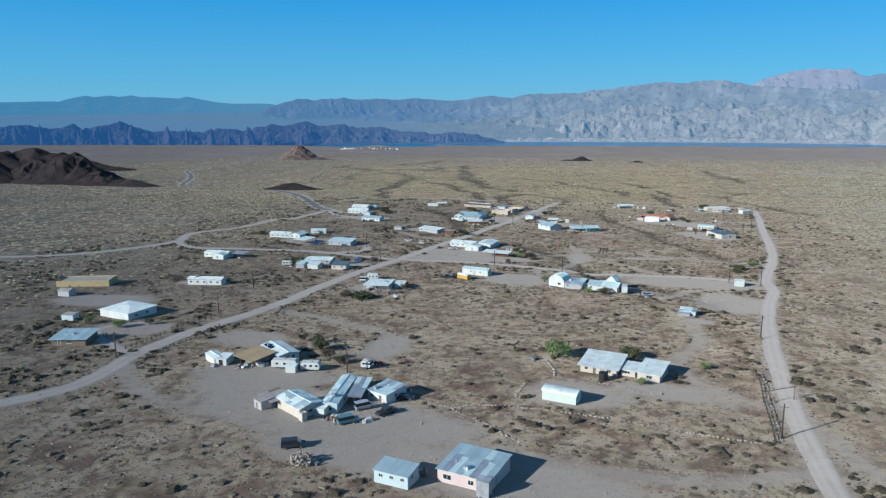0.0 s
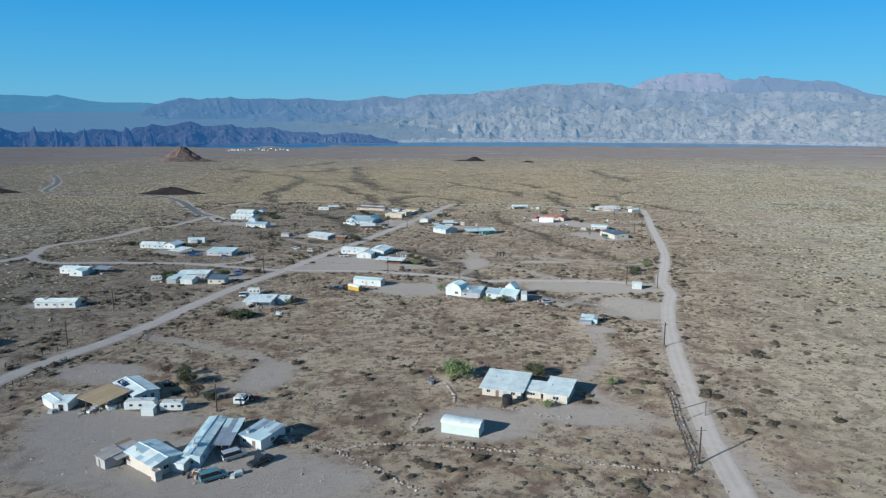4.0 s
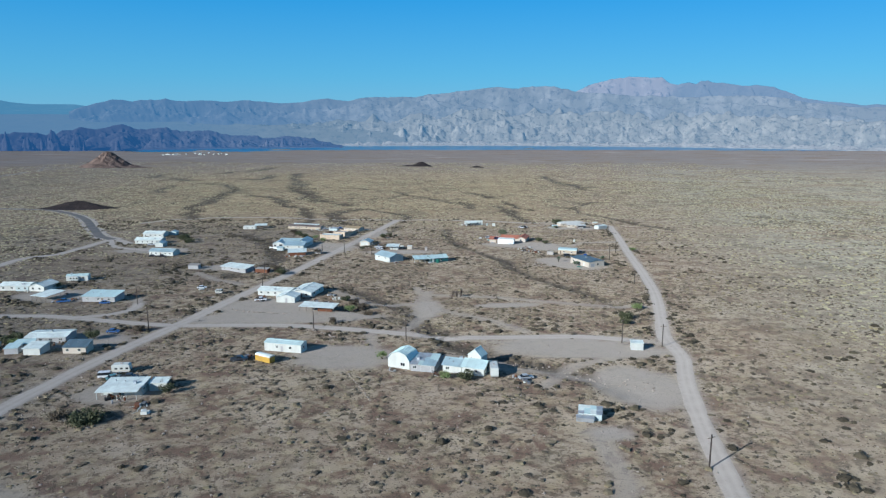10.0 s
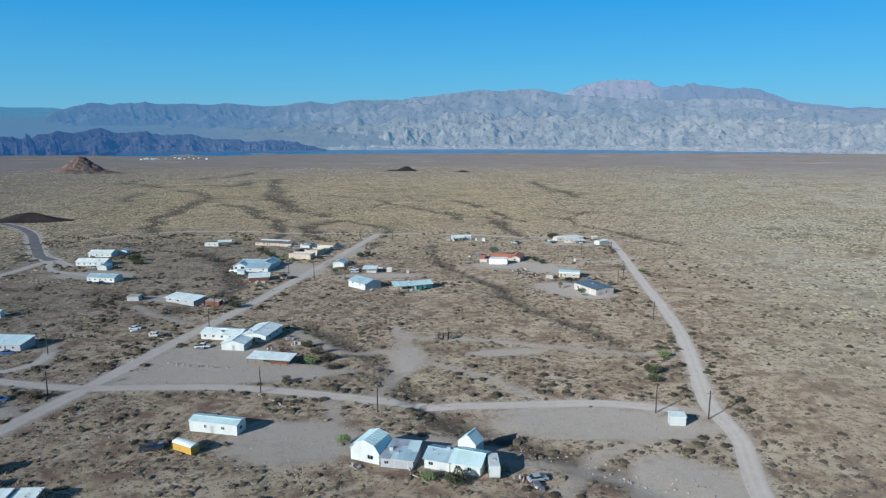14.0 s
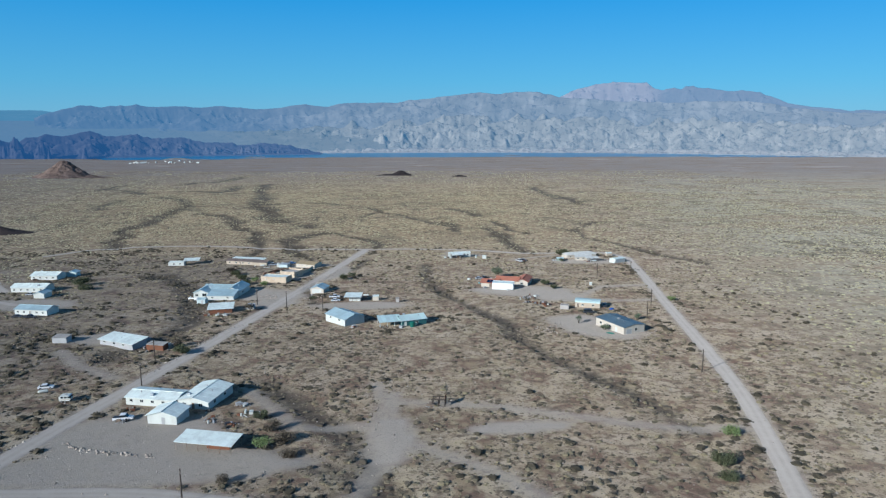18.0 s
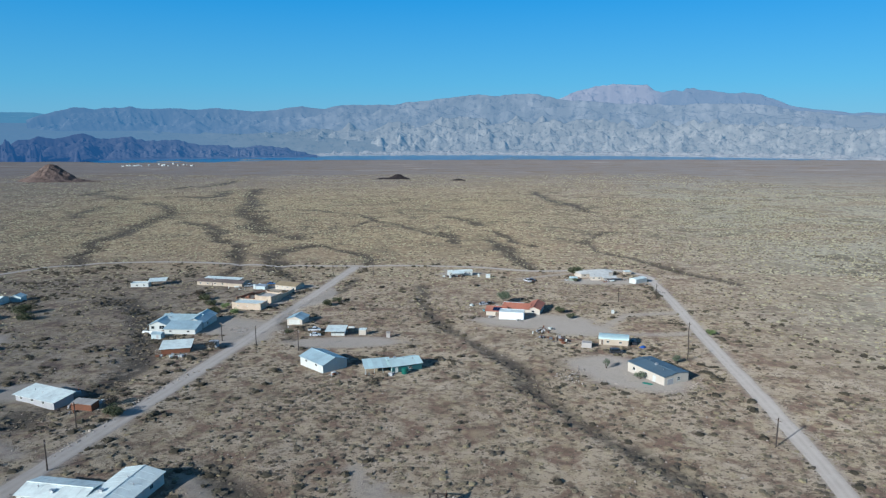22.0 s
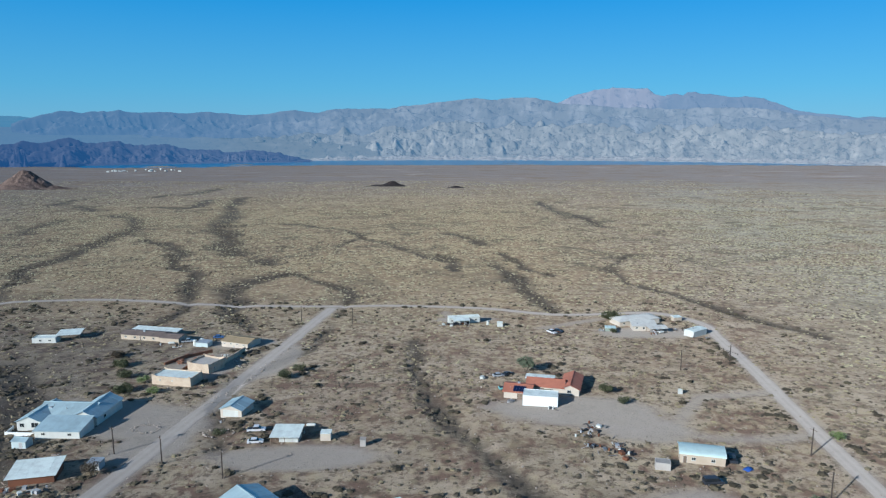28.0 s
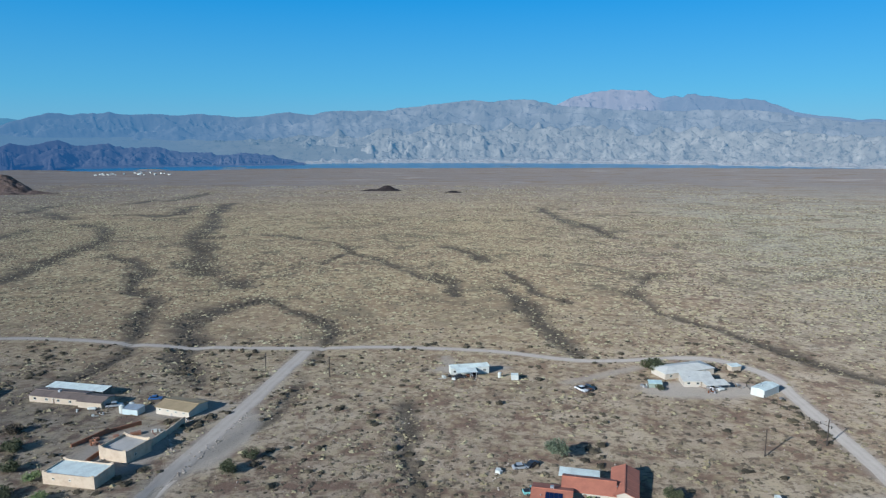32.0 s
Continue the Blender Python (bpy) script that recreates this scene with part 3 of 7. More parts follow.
def range_belt(name, az, r0, r1, foot, crest, jag, wide, cut, material, seed, label, west, rows=34):
    """A range of hills round the flight's middle: spurs and gullies climb from its foot to a broken crest. Angles in degrees of height."""
    A, Q = np.meshgrid(np.radians(az), np.linspace(0, 1, rows))
    r = r0 + (r1 - r0) * Q
    s = A * r1 / wide
    broken = ridged(s[0] + seed, np.full(len(az), seed * 1.7), 4, 0.45)
    broken = (broken - broken.mean()) / broken.std()
    top = crest + jag * broken
    s2, v = s + 0.5 * (fbm(s * 0.8 + seed, Q * 2 + 3, 3) - 0.5) + 0.6 * Q, Q * 2.4
    n = 0.65 * ridged(s2 + seed, v + seed, 5, 0.5) + 0.35 * ridged(s2 * 2.3 + seed + 40, v * 1.5 + seed, 4, 0.55)
    near = np.clip(np.abs(Q - 0.78) / 0.3, 0, 1)
    n = 1 - cut * near * np.clip((0.95 - n) * 1.7, 0, 1)
    rise = np.where(Q < 0.78, np.sin(np.clip(Q / 0.78, 0, 1) * math.pi / 2) ** 0.85, 1 - 0.9 * ((Q - 0.78) / 0.22) ** 1.5)
    el = foot + (top - foot)[None, :] * np.clip(rise * n, 0, 1)
    z = EYE_Z + r * np.tan(np.radians(el))
    z[0] -= 8
    me = grid_mesh(name, r * np.sin(A), EYE_Y + r * np.cos(A), z, material, True)
    attribute(me, "west", np.broadcast_to(west, A.shape))
    return tagged(new(name, me), label, "mountains", kind="structure")


def belt_of(a, b, line, step=0.06):
    az = np.arange(a, b + 0.01, step)
    p = np.array(line)
    return az, np.interp(az, p[:, 0], p[:, 1])


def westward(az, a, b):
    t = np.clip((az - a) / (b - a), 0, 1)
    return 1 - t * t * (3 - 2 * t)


BLUE_RANGE = backdrop_rock("blue_haze_far_range", (0.05, 0.05, 0.045), (0.05, 0.05, 0.045), (0.07, 0.066, 0.06), (0.03, 0.035, 0.04), (0.055, 0.17, 0.27), (0.055, 0.17, 0.27), 0.006)
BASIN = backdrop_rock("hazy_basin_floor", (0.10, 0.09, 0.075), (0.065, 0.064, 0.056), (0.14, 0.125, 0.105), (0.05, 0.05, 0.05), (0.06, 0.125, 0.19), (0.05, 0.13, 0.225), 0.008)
HIGH_ROCK = backdrop_rock("hazy_pink_grey_high_rock", (0.15, 0.125, 0.115), (0.08, 0.08, 0.078), (0.22, 0.19, 0.175), (0.05, 0.05, 0.052), (0.075, 0.145, 0.235), (0.055, 0.13, 0.225), 0.005)
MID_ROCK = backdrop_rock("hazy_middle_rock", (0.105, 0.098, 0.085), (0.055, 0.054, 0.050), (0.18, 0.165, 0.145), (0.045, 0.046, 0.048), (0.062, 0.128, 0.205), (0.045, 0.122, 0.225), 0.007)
FOOT_ROCK = backdrop_rock("hazy_pale_foothill_rock", (0.155, 0.142, 0.118), (0.06, 0.06, 0.05), (0.25, 0.225, 0.185), (0.05, 0.053, 0.048), (0.035, 0.095, 0.165), (0.022, 0.09, 0.165), 0.009)
BLUFF_ROCK = backdrop_rock("hazy_pale_shore_bluffs", (0.19, 0.172, 0.145), (0.10, 0.095, 0.085), (0.26, 0.235, 0.20), (0.06, 0.058, 0.052), (0.045, 0.095, 0.16), (0.03, 0.09, 0.17), 0.014)

# azimuth in degrees from the flight's line, height of the crest in degrees
az, top = belt_of(-62, -27, [(-62, 0.6), (-50, 0.7), (-45.8, 0.84), (-44, 0.84), (-43.1, 1.09), (-42.2, 1.25), (-41.7, 1.13), (-40.6, 1.29), (-40, 1.2), (-39.1, 1.32), (-38.4, 1.16), (-36.9, 1.14), (-35.7, 1.1), (-35.1, 1.26), (-34.1, 1.03), (-33, 0.78), (-31.7, 0.66), (-29, 0.66), (-27, 0.3)])
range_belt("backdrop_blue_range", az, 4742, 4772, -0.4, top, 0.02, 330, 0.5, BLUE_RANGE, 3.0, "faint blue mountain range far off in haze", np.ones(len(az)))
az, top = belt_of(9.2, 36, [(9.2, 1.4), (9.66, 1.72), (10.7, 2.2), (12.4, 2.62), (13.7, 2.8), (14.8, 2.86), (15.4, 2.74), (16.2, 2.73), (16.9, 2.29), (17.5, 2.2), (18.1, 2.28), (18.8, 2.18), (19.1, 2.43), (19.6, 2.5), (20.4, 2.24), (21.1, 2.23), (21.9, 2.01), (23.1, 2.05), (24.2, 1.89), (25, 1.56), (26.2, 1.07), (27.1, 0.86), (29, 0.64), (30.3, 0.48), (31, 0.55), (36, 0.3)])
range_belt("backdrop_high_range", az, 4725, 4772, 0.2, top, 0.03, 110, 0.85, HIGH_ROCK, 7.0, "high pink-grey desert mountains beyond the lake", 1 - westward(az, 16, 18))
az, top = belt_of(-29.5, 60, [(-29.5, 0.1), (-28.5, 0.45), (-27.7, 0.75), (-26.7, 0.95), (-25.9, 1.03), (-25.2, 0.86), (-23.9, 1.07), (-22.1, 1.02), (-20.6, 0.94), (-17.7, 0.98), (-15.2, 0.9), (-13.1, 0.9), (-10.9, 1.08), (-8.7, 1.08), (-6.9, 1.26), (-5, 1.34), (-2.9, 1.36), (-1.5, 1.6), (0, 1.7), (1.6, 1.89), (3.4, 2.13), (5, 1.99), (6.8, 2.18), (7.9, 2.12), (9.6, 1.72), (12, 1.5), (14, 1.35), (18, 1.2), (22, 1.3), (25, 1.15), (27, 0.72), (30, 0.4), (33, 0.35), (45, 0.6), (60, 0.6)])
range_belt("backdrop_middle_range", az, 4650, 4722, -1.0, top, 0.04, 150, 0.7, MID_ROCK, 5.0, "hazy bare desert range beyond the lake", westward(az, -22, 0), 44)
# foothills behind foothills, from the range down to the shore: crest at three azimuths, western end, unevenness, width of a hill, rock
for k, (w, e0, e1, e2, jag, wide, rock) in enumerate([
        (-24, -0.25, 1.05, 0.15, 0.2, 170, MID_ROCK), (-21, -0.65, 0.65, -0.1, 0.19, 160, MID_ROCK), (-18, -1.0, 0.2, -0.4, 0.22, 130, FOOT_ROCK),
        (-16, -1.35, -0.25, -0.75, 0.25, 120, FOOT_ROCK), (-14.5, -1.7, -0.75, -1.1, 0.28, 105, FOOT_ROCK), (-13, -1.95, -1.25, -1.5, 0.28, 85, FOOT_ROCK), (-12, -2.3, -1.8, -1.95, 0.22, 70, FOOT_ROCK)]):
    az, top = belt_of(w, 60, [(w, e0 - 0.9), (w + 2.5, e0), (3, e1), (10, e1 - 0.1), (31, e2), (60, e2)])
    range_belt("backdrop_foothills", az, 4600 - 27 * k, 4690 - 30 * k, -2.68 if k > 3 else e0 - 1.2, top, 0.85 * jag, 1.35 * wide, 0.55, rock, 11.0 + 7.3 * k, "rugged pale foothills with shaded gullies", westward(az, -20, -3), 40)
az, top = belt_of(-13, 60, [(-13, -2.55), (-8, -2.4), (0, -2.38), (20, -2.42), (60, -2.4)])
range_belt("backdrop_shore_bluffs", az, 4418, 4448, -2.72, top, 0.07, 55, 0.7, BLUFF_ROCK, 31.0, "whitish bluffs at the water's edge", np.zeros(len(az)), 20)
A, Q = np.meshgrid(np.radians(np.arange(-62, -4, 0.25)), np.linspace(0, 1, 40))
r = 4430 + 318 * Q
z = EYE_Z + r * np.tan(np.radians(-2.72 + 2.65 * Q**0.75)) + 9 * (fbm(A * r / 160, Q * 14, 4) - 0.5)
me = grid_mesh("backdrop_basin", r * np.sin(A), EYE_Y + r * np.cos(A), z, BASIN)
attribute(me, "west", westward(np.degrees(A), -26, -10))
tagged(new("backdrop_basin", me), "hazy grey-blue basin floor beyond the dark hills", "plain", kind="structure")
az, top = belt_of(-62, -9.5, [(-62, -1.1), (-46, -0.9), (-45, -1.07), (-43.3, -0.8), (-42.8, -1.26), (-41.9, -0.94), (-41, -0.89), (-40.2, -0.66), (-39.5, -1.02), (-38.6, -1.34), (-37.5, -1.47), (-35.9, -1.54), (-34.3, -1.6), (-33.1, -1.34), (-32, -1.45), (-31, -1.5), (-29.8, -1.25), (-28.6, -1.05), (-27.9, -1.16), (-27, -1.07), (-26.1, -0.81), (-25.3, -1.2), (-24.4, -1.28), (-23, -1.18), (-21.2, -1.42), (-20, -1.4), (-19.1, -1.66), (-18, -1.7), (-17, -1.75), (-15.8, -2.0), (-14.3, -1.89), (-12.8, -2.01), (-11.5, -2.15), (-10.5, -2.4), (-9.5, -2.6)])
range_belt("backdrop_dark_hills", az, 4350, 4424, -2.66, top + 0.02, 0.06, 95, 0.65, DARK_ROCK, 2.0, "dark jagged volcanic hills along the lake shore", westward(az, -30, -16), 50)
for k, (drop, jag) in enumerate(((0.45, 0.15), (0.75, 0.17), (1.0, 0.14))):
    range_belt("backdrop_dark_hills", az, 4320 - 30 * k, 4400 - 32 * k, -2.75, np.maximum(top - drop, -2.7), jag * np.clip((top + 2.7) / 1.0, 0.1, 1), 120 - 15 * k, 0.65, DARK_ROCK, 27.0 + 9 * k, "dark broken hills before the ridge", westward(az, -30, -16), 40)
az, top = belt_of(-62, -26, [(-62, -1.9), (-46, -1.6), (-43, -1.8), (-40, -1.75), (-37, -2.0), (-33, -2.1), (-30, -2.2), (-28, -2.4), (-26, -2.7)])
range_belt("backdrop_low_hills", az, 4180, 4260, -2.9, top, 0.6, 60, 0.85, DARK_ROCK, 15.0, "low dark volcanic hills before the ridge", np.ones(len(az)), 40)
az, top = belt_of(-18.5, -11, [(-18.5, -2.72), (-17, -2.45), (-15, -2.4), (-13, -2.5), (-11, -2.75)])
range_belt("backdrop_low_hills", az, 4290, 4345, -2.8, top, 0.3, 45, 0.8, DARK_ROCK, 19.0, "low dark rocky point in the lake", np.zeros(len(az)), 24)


def knoll_rock(name, dark, light):
    m, n, l, b = tree_of(name)
    pos = n.new("ShaderNodeNewGeometry").outputs["Position"]
    t1, t2 = noise_of(n, l, 0.05, 5, 0.65, pos, 0.6), noise_of(n, l, 0.5, 5, 0.7, pos)
    c = mix_of(n, l, dark, light, ramp_of_fac(n, l, t1, 0.4, 0.7))
    c = mix_of(n, l, c, tuple(v * 0.5 for v in dark), math_of(n, l, "MULTIPLY", ramp_of_fac(n, l, t2, 0.5, 0.7), 0.7))
    l.new(c, b.inputs["Base Color"])
    b.inputs["Roughness"].default_value = 1.0
    b.inputs["Specular IOR Level"].default_value = 0.1
    bp = n.new("ShaderNodeBump")
    bp.inputs["Strength"].default_value, bp.inputs["Distance"].default_value = 0.8, 2.0
    l.new(t2.outputs[0], bp.inputs["Height"])
    l.new(bp.outputs[0], b.inputs["Normal"])
    return m


LAVA = knoll_rock("black_lava_rock", (0.030, 0.025, 0.026), (0.062, 0.047, 0.042))
RED_KNOLL = knoll_rock("red_brown_rock", (0.115, 0.083, 0.069), (0.25, 0.18, 0.148))
for hx, hy, h, a, b, turn, rough in HILLS:
    T, Q = np.meshgrid(np.linspace(0, 2 * math.pi, 97), np.linspace(0, 1, 40) ** 0.9)
    u, v = np.cos(T) * Q * a * 1.9, np.sin(T) * Q * b * 1.9
    c, s = math.cos(radians(turn)), math.sin(radians(turn))
    x, y = hx + u * c - v * s, hy + u * s + v * c
    rim = 0.55 * (fbm(x / 45 + 3, y / 45, 4) - 0.5)
    cone = np.clip(1 - Q + rim * Q, 0, 1) ** 1.45 * (1 + rough * 0.9 * (ridged(x / (0.5 * a), y / (0.5 * a), 5) - 0.6))
    z = land(x, y) + h * 1.15 * np.minimum(cone, 0.86 + 0.25 * (cone - 0.86)) - 1.6 * (Q > 0.9) - 0.8
    me = grid_mesh("hill", x, y, z, RED_KNOLL if hy > 2000 and hx < -900 else LAVA)
    tagged(new("hill", me), "red-brown conical butte" if me.materials[0] == RED_KNOLL else "dark lava knoll rising from the plain", "hill", kind="structure")


def water():
    m, n, l, b = tree_of("lake_water")
    pos = n.new("ShaderNodeNewGeometry").outputs["Position"]
    w = noise_of(n, l, 0.02, 4, 0.6, pos)
    l.new(mix_of(n, l, (0.006, 0.15, 0.34), (0.015, 0.22, 0.40), ramp_of_fac(n, l, w, 0.4, 0.6)), b.inputs["Base Color"])
    b.inputs["Roughness"].default_value = 0.28
    bp = n.new("ShaderNodeBump")
    bp.inputs["Strength"].default_value = 0.3
    l.new(noise_of(n, l, 0.3, 3, 0.6, pos).outputs[0], bp.inputs["Height"])
    l.new(bp.outputs[0], b.inputs["Normal"])
    return m


WATER = water()
for a0, rr, hw, dd, hh in ((-20.3, 4010, 95, 40, 7), (-14.5, 4060, 80, 30, 5), (-25.3, 3990, 70, 40, 4), (6, 4090, 60, 20, 3)):
    T, Q = np.meshgrid(np.linspace(0, 2 * math.pi, 49), np.linspace(0, 1, 12))
    x, y = rr * math.sin(radians(a0)) + np.cos(T) * Q * hw, EYE_Y + rr * math.cos(radians(a0)) + np.sin(T) * Q * dd
    me = grid_mesh("island", x, y, LAKE_Z + hh * (1 - Q**1.5) * (0.6 + 0.8 * fbm(x / 25, y / 25, 3)) - 0.8, SOIL)
    for nm in ("grey", "shore"):
        attribute(me, nm, np.full(x.shape, 0.6))
    tagged(new("island", me), "low tan spit of land in the lake", "island", kind="structure")
A, Q = np.meshgrid(np.radians(np.linspace(-34, 60, 190)), np.linspace(3600, 4700, 12))
me = grid_mesh("lake", Q * np.sin(A), EYE_Y + Q * np.cos(A), np.full(A.shape, LAKE_Z), WATER)
tagged(new("lake", me), "deep blue lake at the foot of the mountains", "lake", kind="structure")


# ---- roads ----
def dust():
    m, n, l, b = tree_of("graded_dirt")
    pos = n.new("ShaderNodeNewGeometry").outputs["Position"]
    t1, t2 = noise_of(n, l, 0.25, 5, 0.65, pos, 0.5), noise_of(n, l, 3.5, 5, 0.7, pos)
    rut = n.new("ShaderNodeAttribute")
    rut.attribute_name = "rut"
    c = mix_of(n, l, (0.305, 0.270, 0.235), (0.360, 0.322, 0.282), ramp_of_fac(n, l, t1, 0.35, 0.65))
    c = mix_of(n, l, c, (0.151, 0.128, 0.112), math_of(n, l, "MULTIPLY", ramp_of_fac(n, l, t2, 0.52, 0.75), 0.5))
    c = mix_of(n, l, c, (0.395, 0.355, 0.312), math_of(n, l, "MULTIPLY", rut.outputs["Fac"], 0.6))
    l.new(c, b.inputs["Base Color"])
    b.inputs["Roughness"].default_value = 0.95
    b.inputs["Diffuse Roughness"].default_value = 0.6
    b.inputs["Specular IOR Level"].default_value = 0.2
    bp = n.new("ShaderNodeBump")
    bp.inputs["Strength"].default_value, bp.inputs["Distance"].default_value = 0.4, 0.08
    l.new(t2.outputs[0], bp.inputs["Height"])
    l.new(bp.outputs[0], b.inputs["Normal"])
    return m


DIRT = dust()
PAVED = surface("worn_asphalt", (0.10, 0.095, 0.09), (0.2, 0.17, 0.14), 0.9, dirt=0.6, coarse=0.1)
for k, (w, line) in enumerate(ROAD_LINES + [(17.0, ROAD_LINES[4][1])]):
    line = smooth_line(line[::3], 2.5) if len(line) > 6 else line
    t = np.gradient(line, axis=0)
    t /= np.hypot(*t.T)[:, None] + 1e-9
    side = np.stack([t[:, 1], -t[:, 0]], -1)
    u = np.array([-0.5, -0.42, -0.3, -0.18, 0.0, 0.18, 0.3, 0.42, 0.5])
    wob = 1 + 0.35 * (fbm(np.arange(len(line)) * 0.23 + 7 * k, np.full(len(line), 3.0), 4) - 0.5)
    wob2 = 1 + 0.35 * (fbm(np.arange(len(line)) * 0.23 + 7 * k, np.full(len(line), 33.0), 4) - 0.5)
    off = np.where(u[None, :] < 0, u[None, :] * wob[:, None], u[None, :] * wob2[:, None]) * w
    px, py = line[:, :1] + side[:, :1] * off, line[:, 1:] + side[:, 1:] * off
    lift = np.array([-0.05, 0.05, 0.06, 0.045, 0.07, 0.045, 0.06, 0.05, -0.05])
    pz = land(px, py) + lift + (0.004 * k if k < len(ROAD_LINES) else -0.05)
    me = grid_mesh("road", px, py, pz, PAVED if k == 4 else DIRT)
    attribute(me, "rut", np.tile([0, 0, 0.4, 1, 0.1, 1, 0.4, 0, 0], len(line)))
    tagged(new("road", me), "dark asphalt road winding over the plain" if k == 4 else "pale graded dirt road with wheel tracks" if w > 4.2 else "narrow dirt driveway", "road", kind="structure")


# ---- how things are put together ----
def part(name, bm, material, parent, label=""):
    """Links a bmesh as one mesh under a thing or under a part."""
    me = bpy.data.meshes.new(name)
    bmesh.ops.recalc_face_normals(bm, faces=bm.faces)
    bm.to_mesh(me)
    bm.free()
    me.materials.append(material)
    ob = new(name, me)
    ob.parent = parent
    if label:
        tagged(ob, label)
    return ob


def thing(name, x, y, turn, label, category, group="", z=None):
    ob = new(name)
    ob.empty_display_size = 0.5
    ob.matrix_basis = pose(x, y, ground_at(x, y) if z is None else z, 0, 0, turn)
    return tagged(ob, label, category, group)


def box(bm, x0, y0, z0, x1, y1, z1, m=None):
    v = [bm.verts.new((x, y, z)) for x in (x0, x1) for y in (y0, y1) for z in (z0, z1)]
    for f in ((0, 1, 3, 2), (4, 6, 7, 5), (0, 4, 5, 1), (2, 3, 7, 6), (0, 2, 6, 4), (1, 5, 7, 3)):
        bm.faces.new([v[i] for i in f])
    if m is not None:
        bmesh.ops.transform(bm, matrix=m, verts=v)
    return v


def prism(bm, points, way):
    """A flat outline pushed along a way into a solid."""
    w = Vector(way)
    a = [bm.verts.new(p) for p in points]
    b = [bm.verts.new(Vector(p) + w) for p in points]
    bm.faces.new(a)
    bm.faces.new(b[::-1])
    for i in range(len(a)):
        j = (i + 1) % len(a)
        bm.faces.new([a[j], a[i], b[i], b[j]])


def tube(bm, p, q, r0, r1=None, sides=8):
    p, q = Vector(p), Vector(q)
    r1 = r0 if r1 is None else r1
    z = (q - p).normalized()
    x = z.orthogonal().normalized()
    y = z.cross(x)
    ring = lambda c, r: [bm.verts.new(c + r * (math.cos(2 * math.pi * k / sides) * x + math.sin(2 * math.pi * k / sides) * y)) for k in range(sides)]
    a, b = ring(p, r0), ring(q, r1)
    bm.faces.new(a[::-1])
    bm.faces.new(b)
    for k in range(sides):
        bm.faces.new([a[k], a[(k + 1) % sides], b[(k + 1) % sides], b[k]])


def B():
    return bmesh.new()


def wall_frame(side, w, d):
    """Corner, way along and way out of a side of a house, seen from outside."""
    return {"F": ((0, 0), (1, 0), (0, -1), w), "R": ((w, 0), (0, 1), (1, 0), d), "K": ((w, d), (-1, 0), (0, 1), w), "L": ((0, d), (0, -1), (-1, 0), d)}[side]


def opening(house, side, w, d, u, z, ow, oh, kind, material=None):
    """A framed window or a door set a little proud of a wall."""
    (cx, cy), (ax, ay), (nx, ny), _ = wall_frame(side, w, d)
    m = Matrix(((ax, -nx, 0, cx + ax * u), (ay, -ny, 0, cy + ay * u), (0, 0, 1, z), (0, 0, 0, 1)))
    if kind == "window":
        bm = B()
        t = 0.07
        for a in ((0, 0, ow, t), (0, oh - t, ow, oh), (0, t, t, oh - t), (ow - t, t, ow, oh - t), (ow / 2 - t / 2, t, ow / 2 + t / 2, oh - t)):
            box(bm, a[0], -0.05, a[1], a[2], 0.02, a[3], m)
        fr = part("window", bm, material or WHITE, house)
        bm = B()
        box(bm, t, -0.02, t, ow - t, 0.01, oh - t, m)
        part("pane", bm, GLASS, fr)
        bm = B()
        box(bm, -0.06, -0.1, -0.07, ow + 0.06, 0.02, -0.01, m)
        part("sill", bm, material or WHITE, fr)
    else:
        bm = B()
        t = 0.08
        for a in ((-t, 0, 0, oh + t), (ow, 0, ow + t, oh + t), (0, oh, ow, oh + t)):
            box(bm, a[0], -0.06, a[1], a[2], 0.02, a[3], m)
        fr = part("door", bm, WHITE, house)
        bm = B()
        rows = 4 if kind == "garage" else 1
        for r in range(rows):
            box(bm, 0, -0.035, oh * r / rows + 0.02, ow, 0.01, oh * (r + 1) / rows - 0.01, m)
        part("garage_panel" if kind == "garage" else "door_leaf", bm, material or WOOD, fr)


def sheet_roof(bm, a, b, c, d, thick=0.12, ribs=0.9):
    """A roof plane between four corners (low left, low right, high right, high left), with raised seams up the slope."""
    a, b, c, d = map(Vector, (a, b, c, d))
    nrm = (b - a).cross(d - a).normalized()
    if nrm.z < 0:
        nrm = -nrm
    prism(bm, [a, b, c, d], nrm * thick)
    if ribs:
        n = max(2, int((b - a).length / ribs))
        for k in range(n + 1):
            p, q = a.lerp(b, k / n), d.lerp(c, k / n)
            along = (b - a).normalized() * 0.035
            up = nrm * (thick + 0.002)
            prism(bm, [p - along + up, p + along + up, q + along + up, q - along + up], nrm * 0.05)


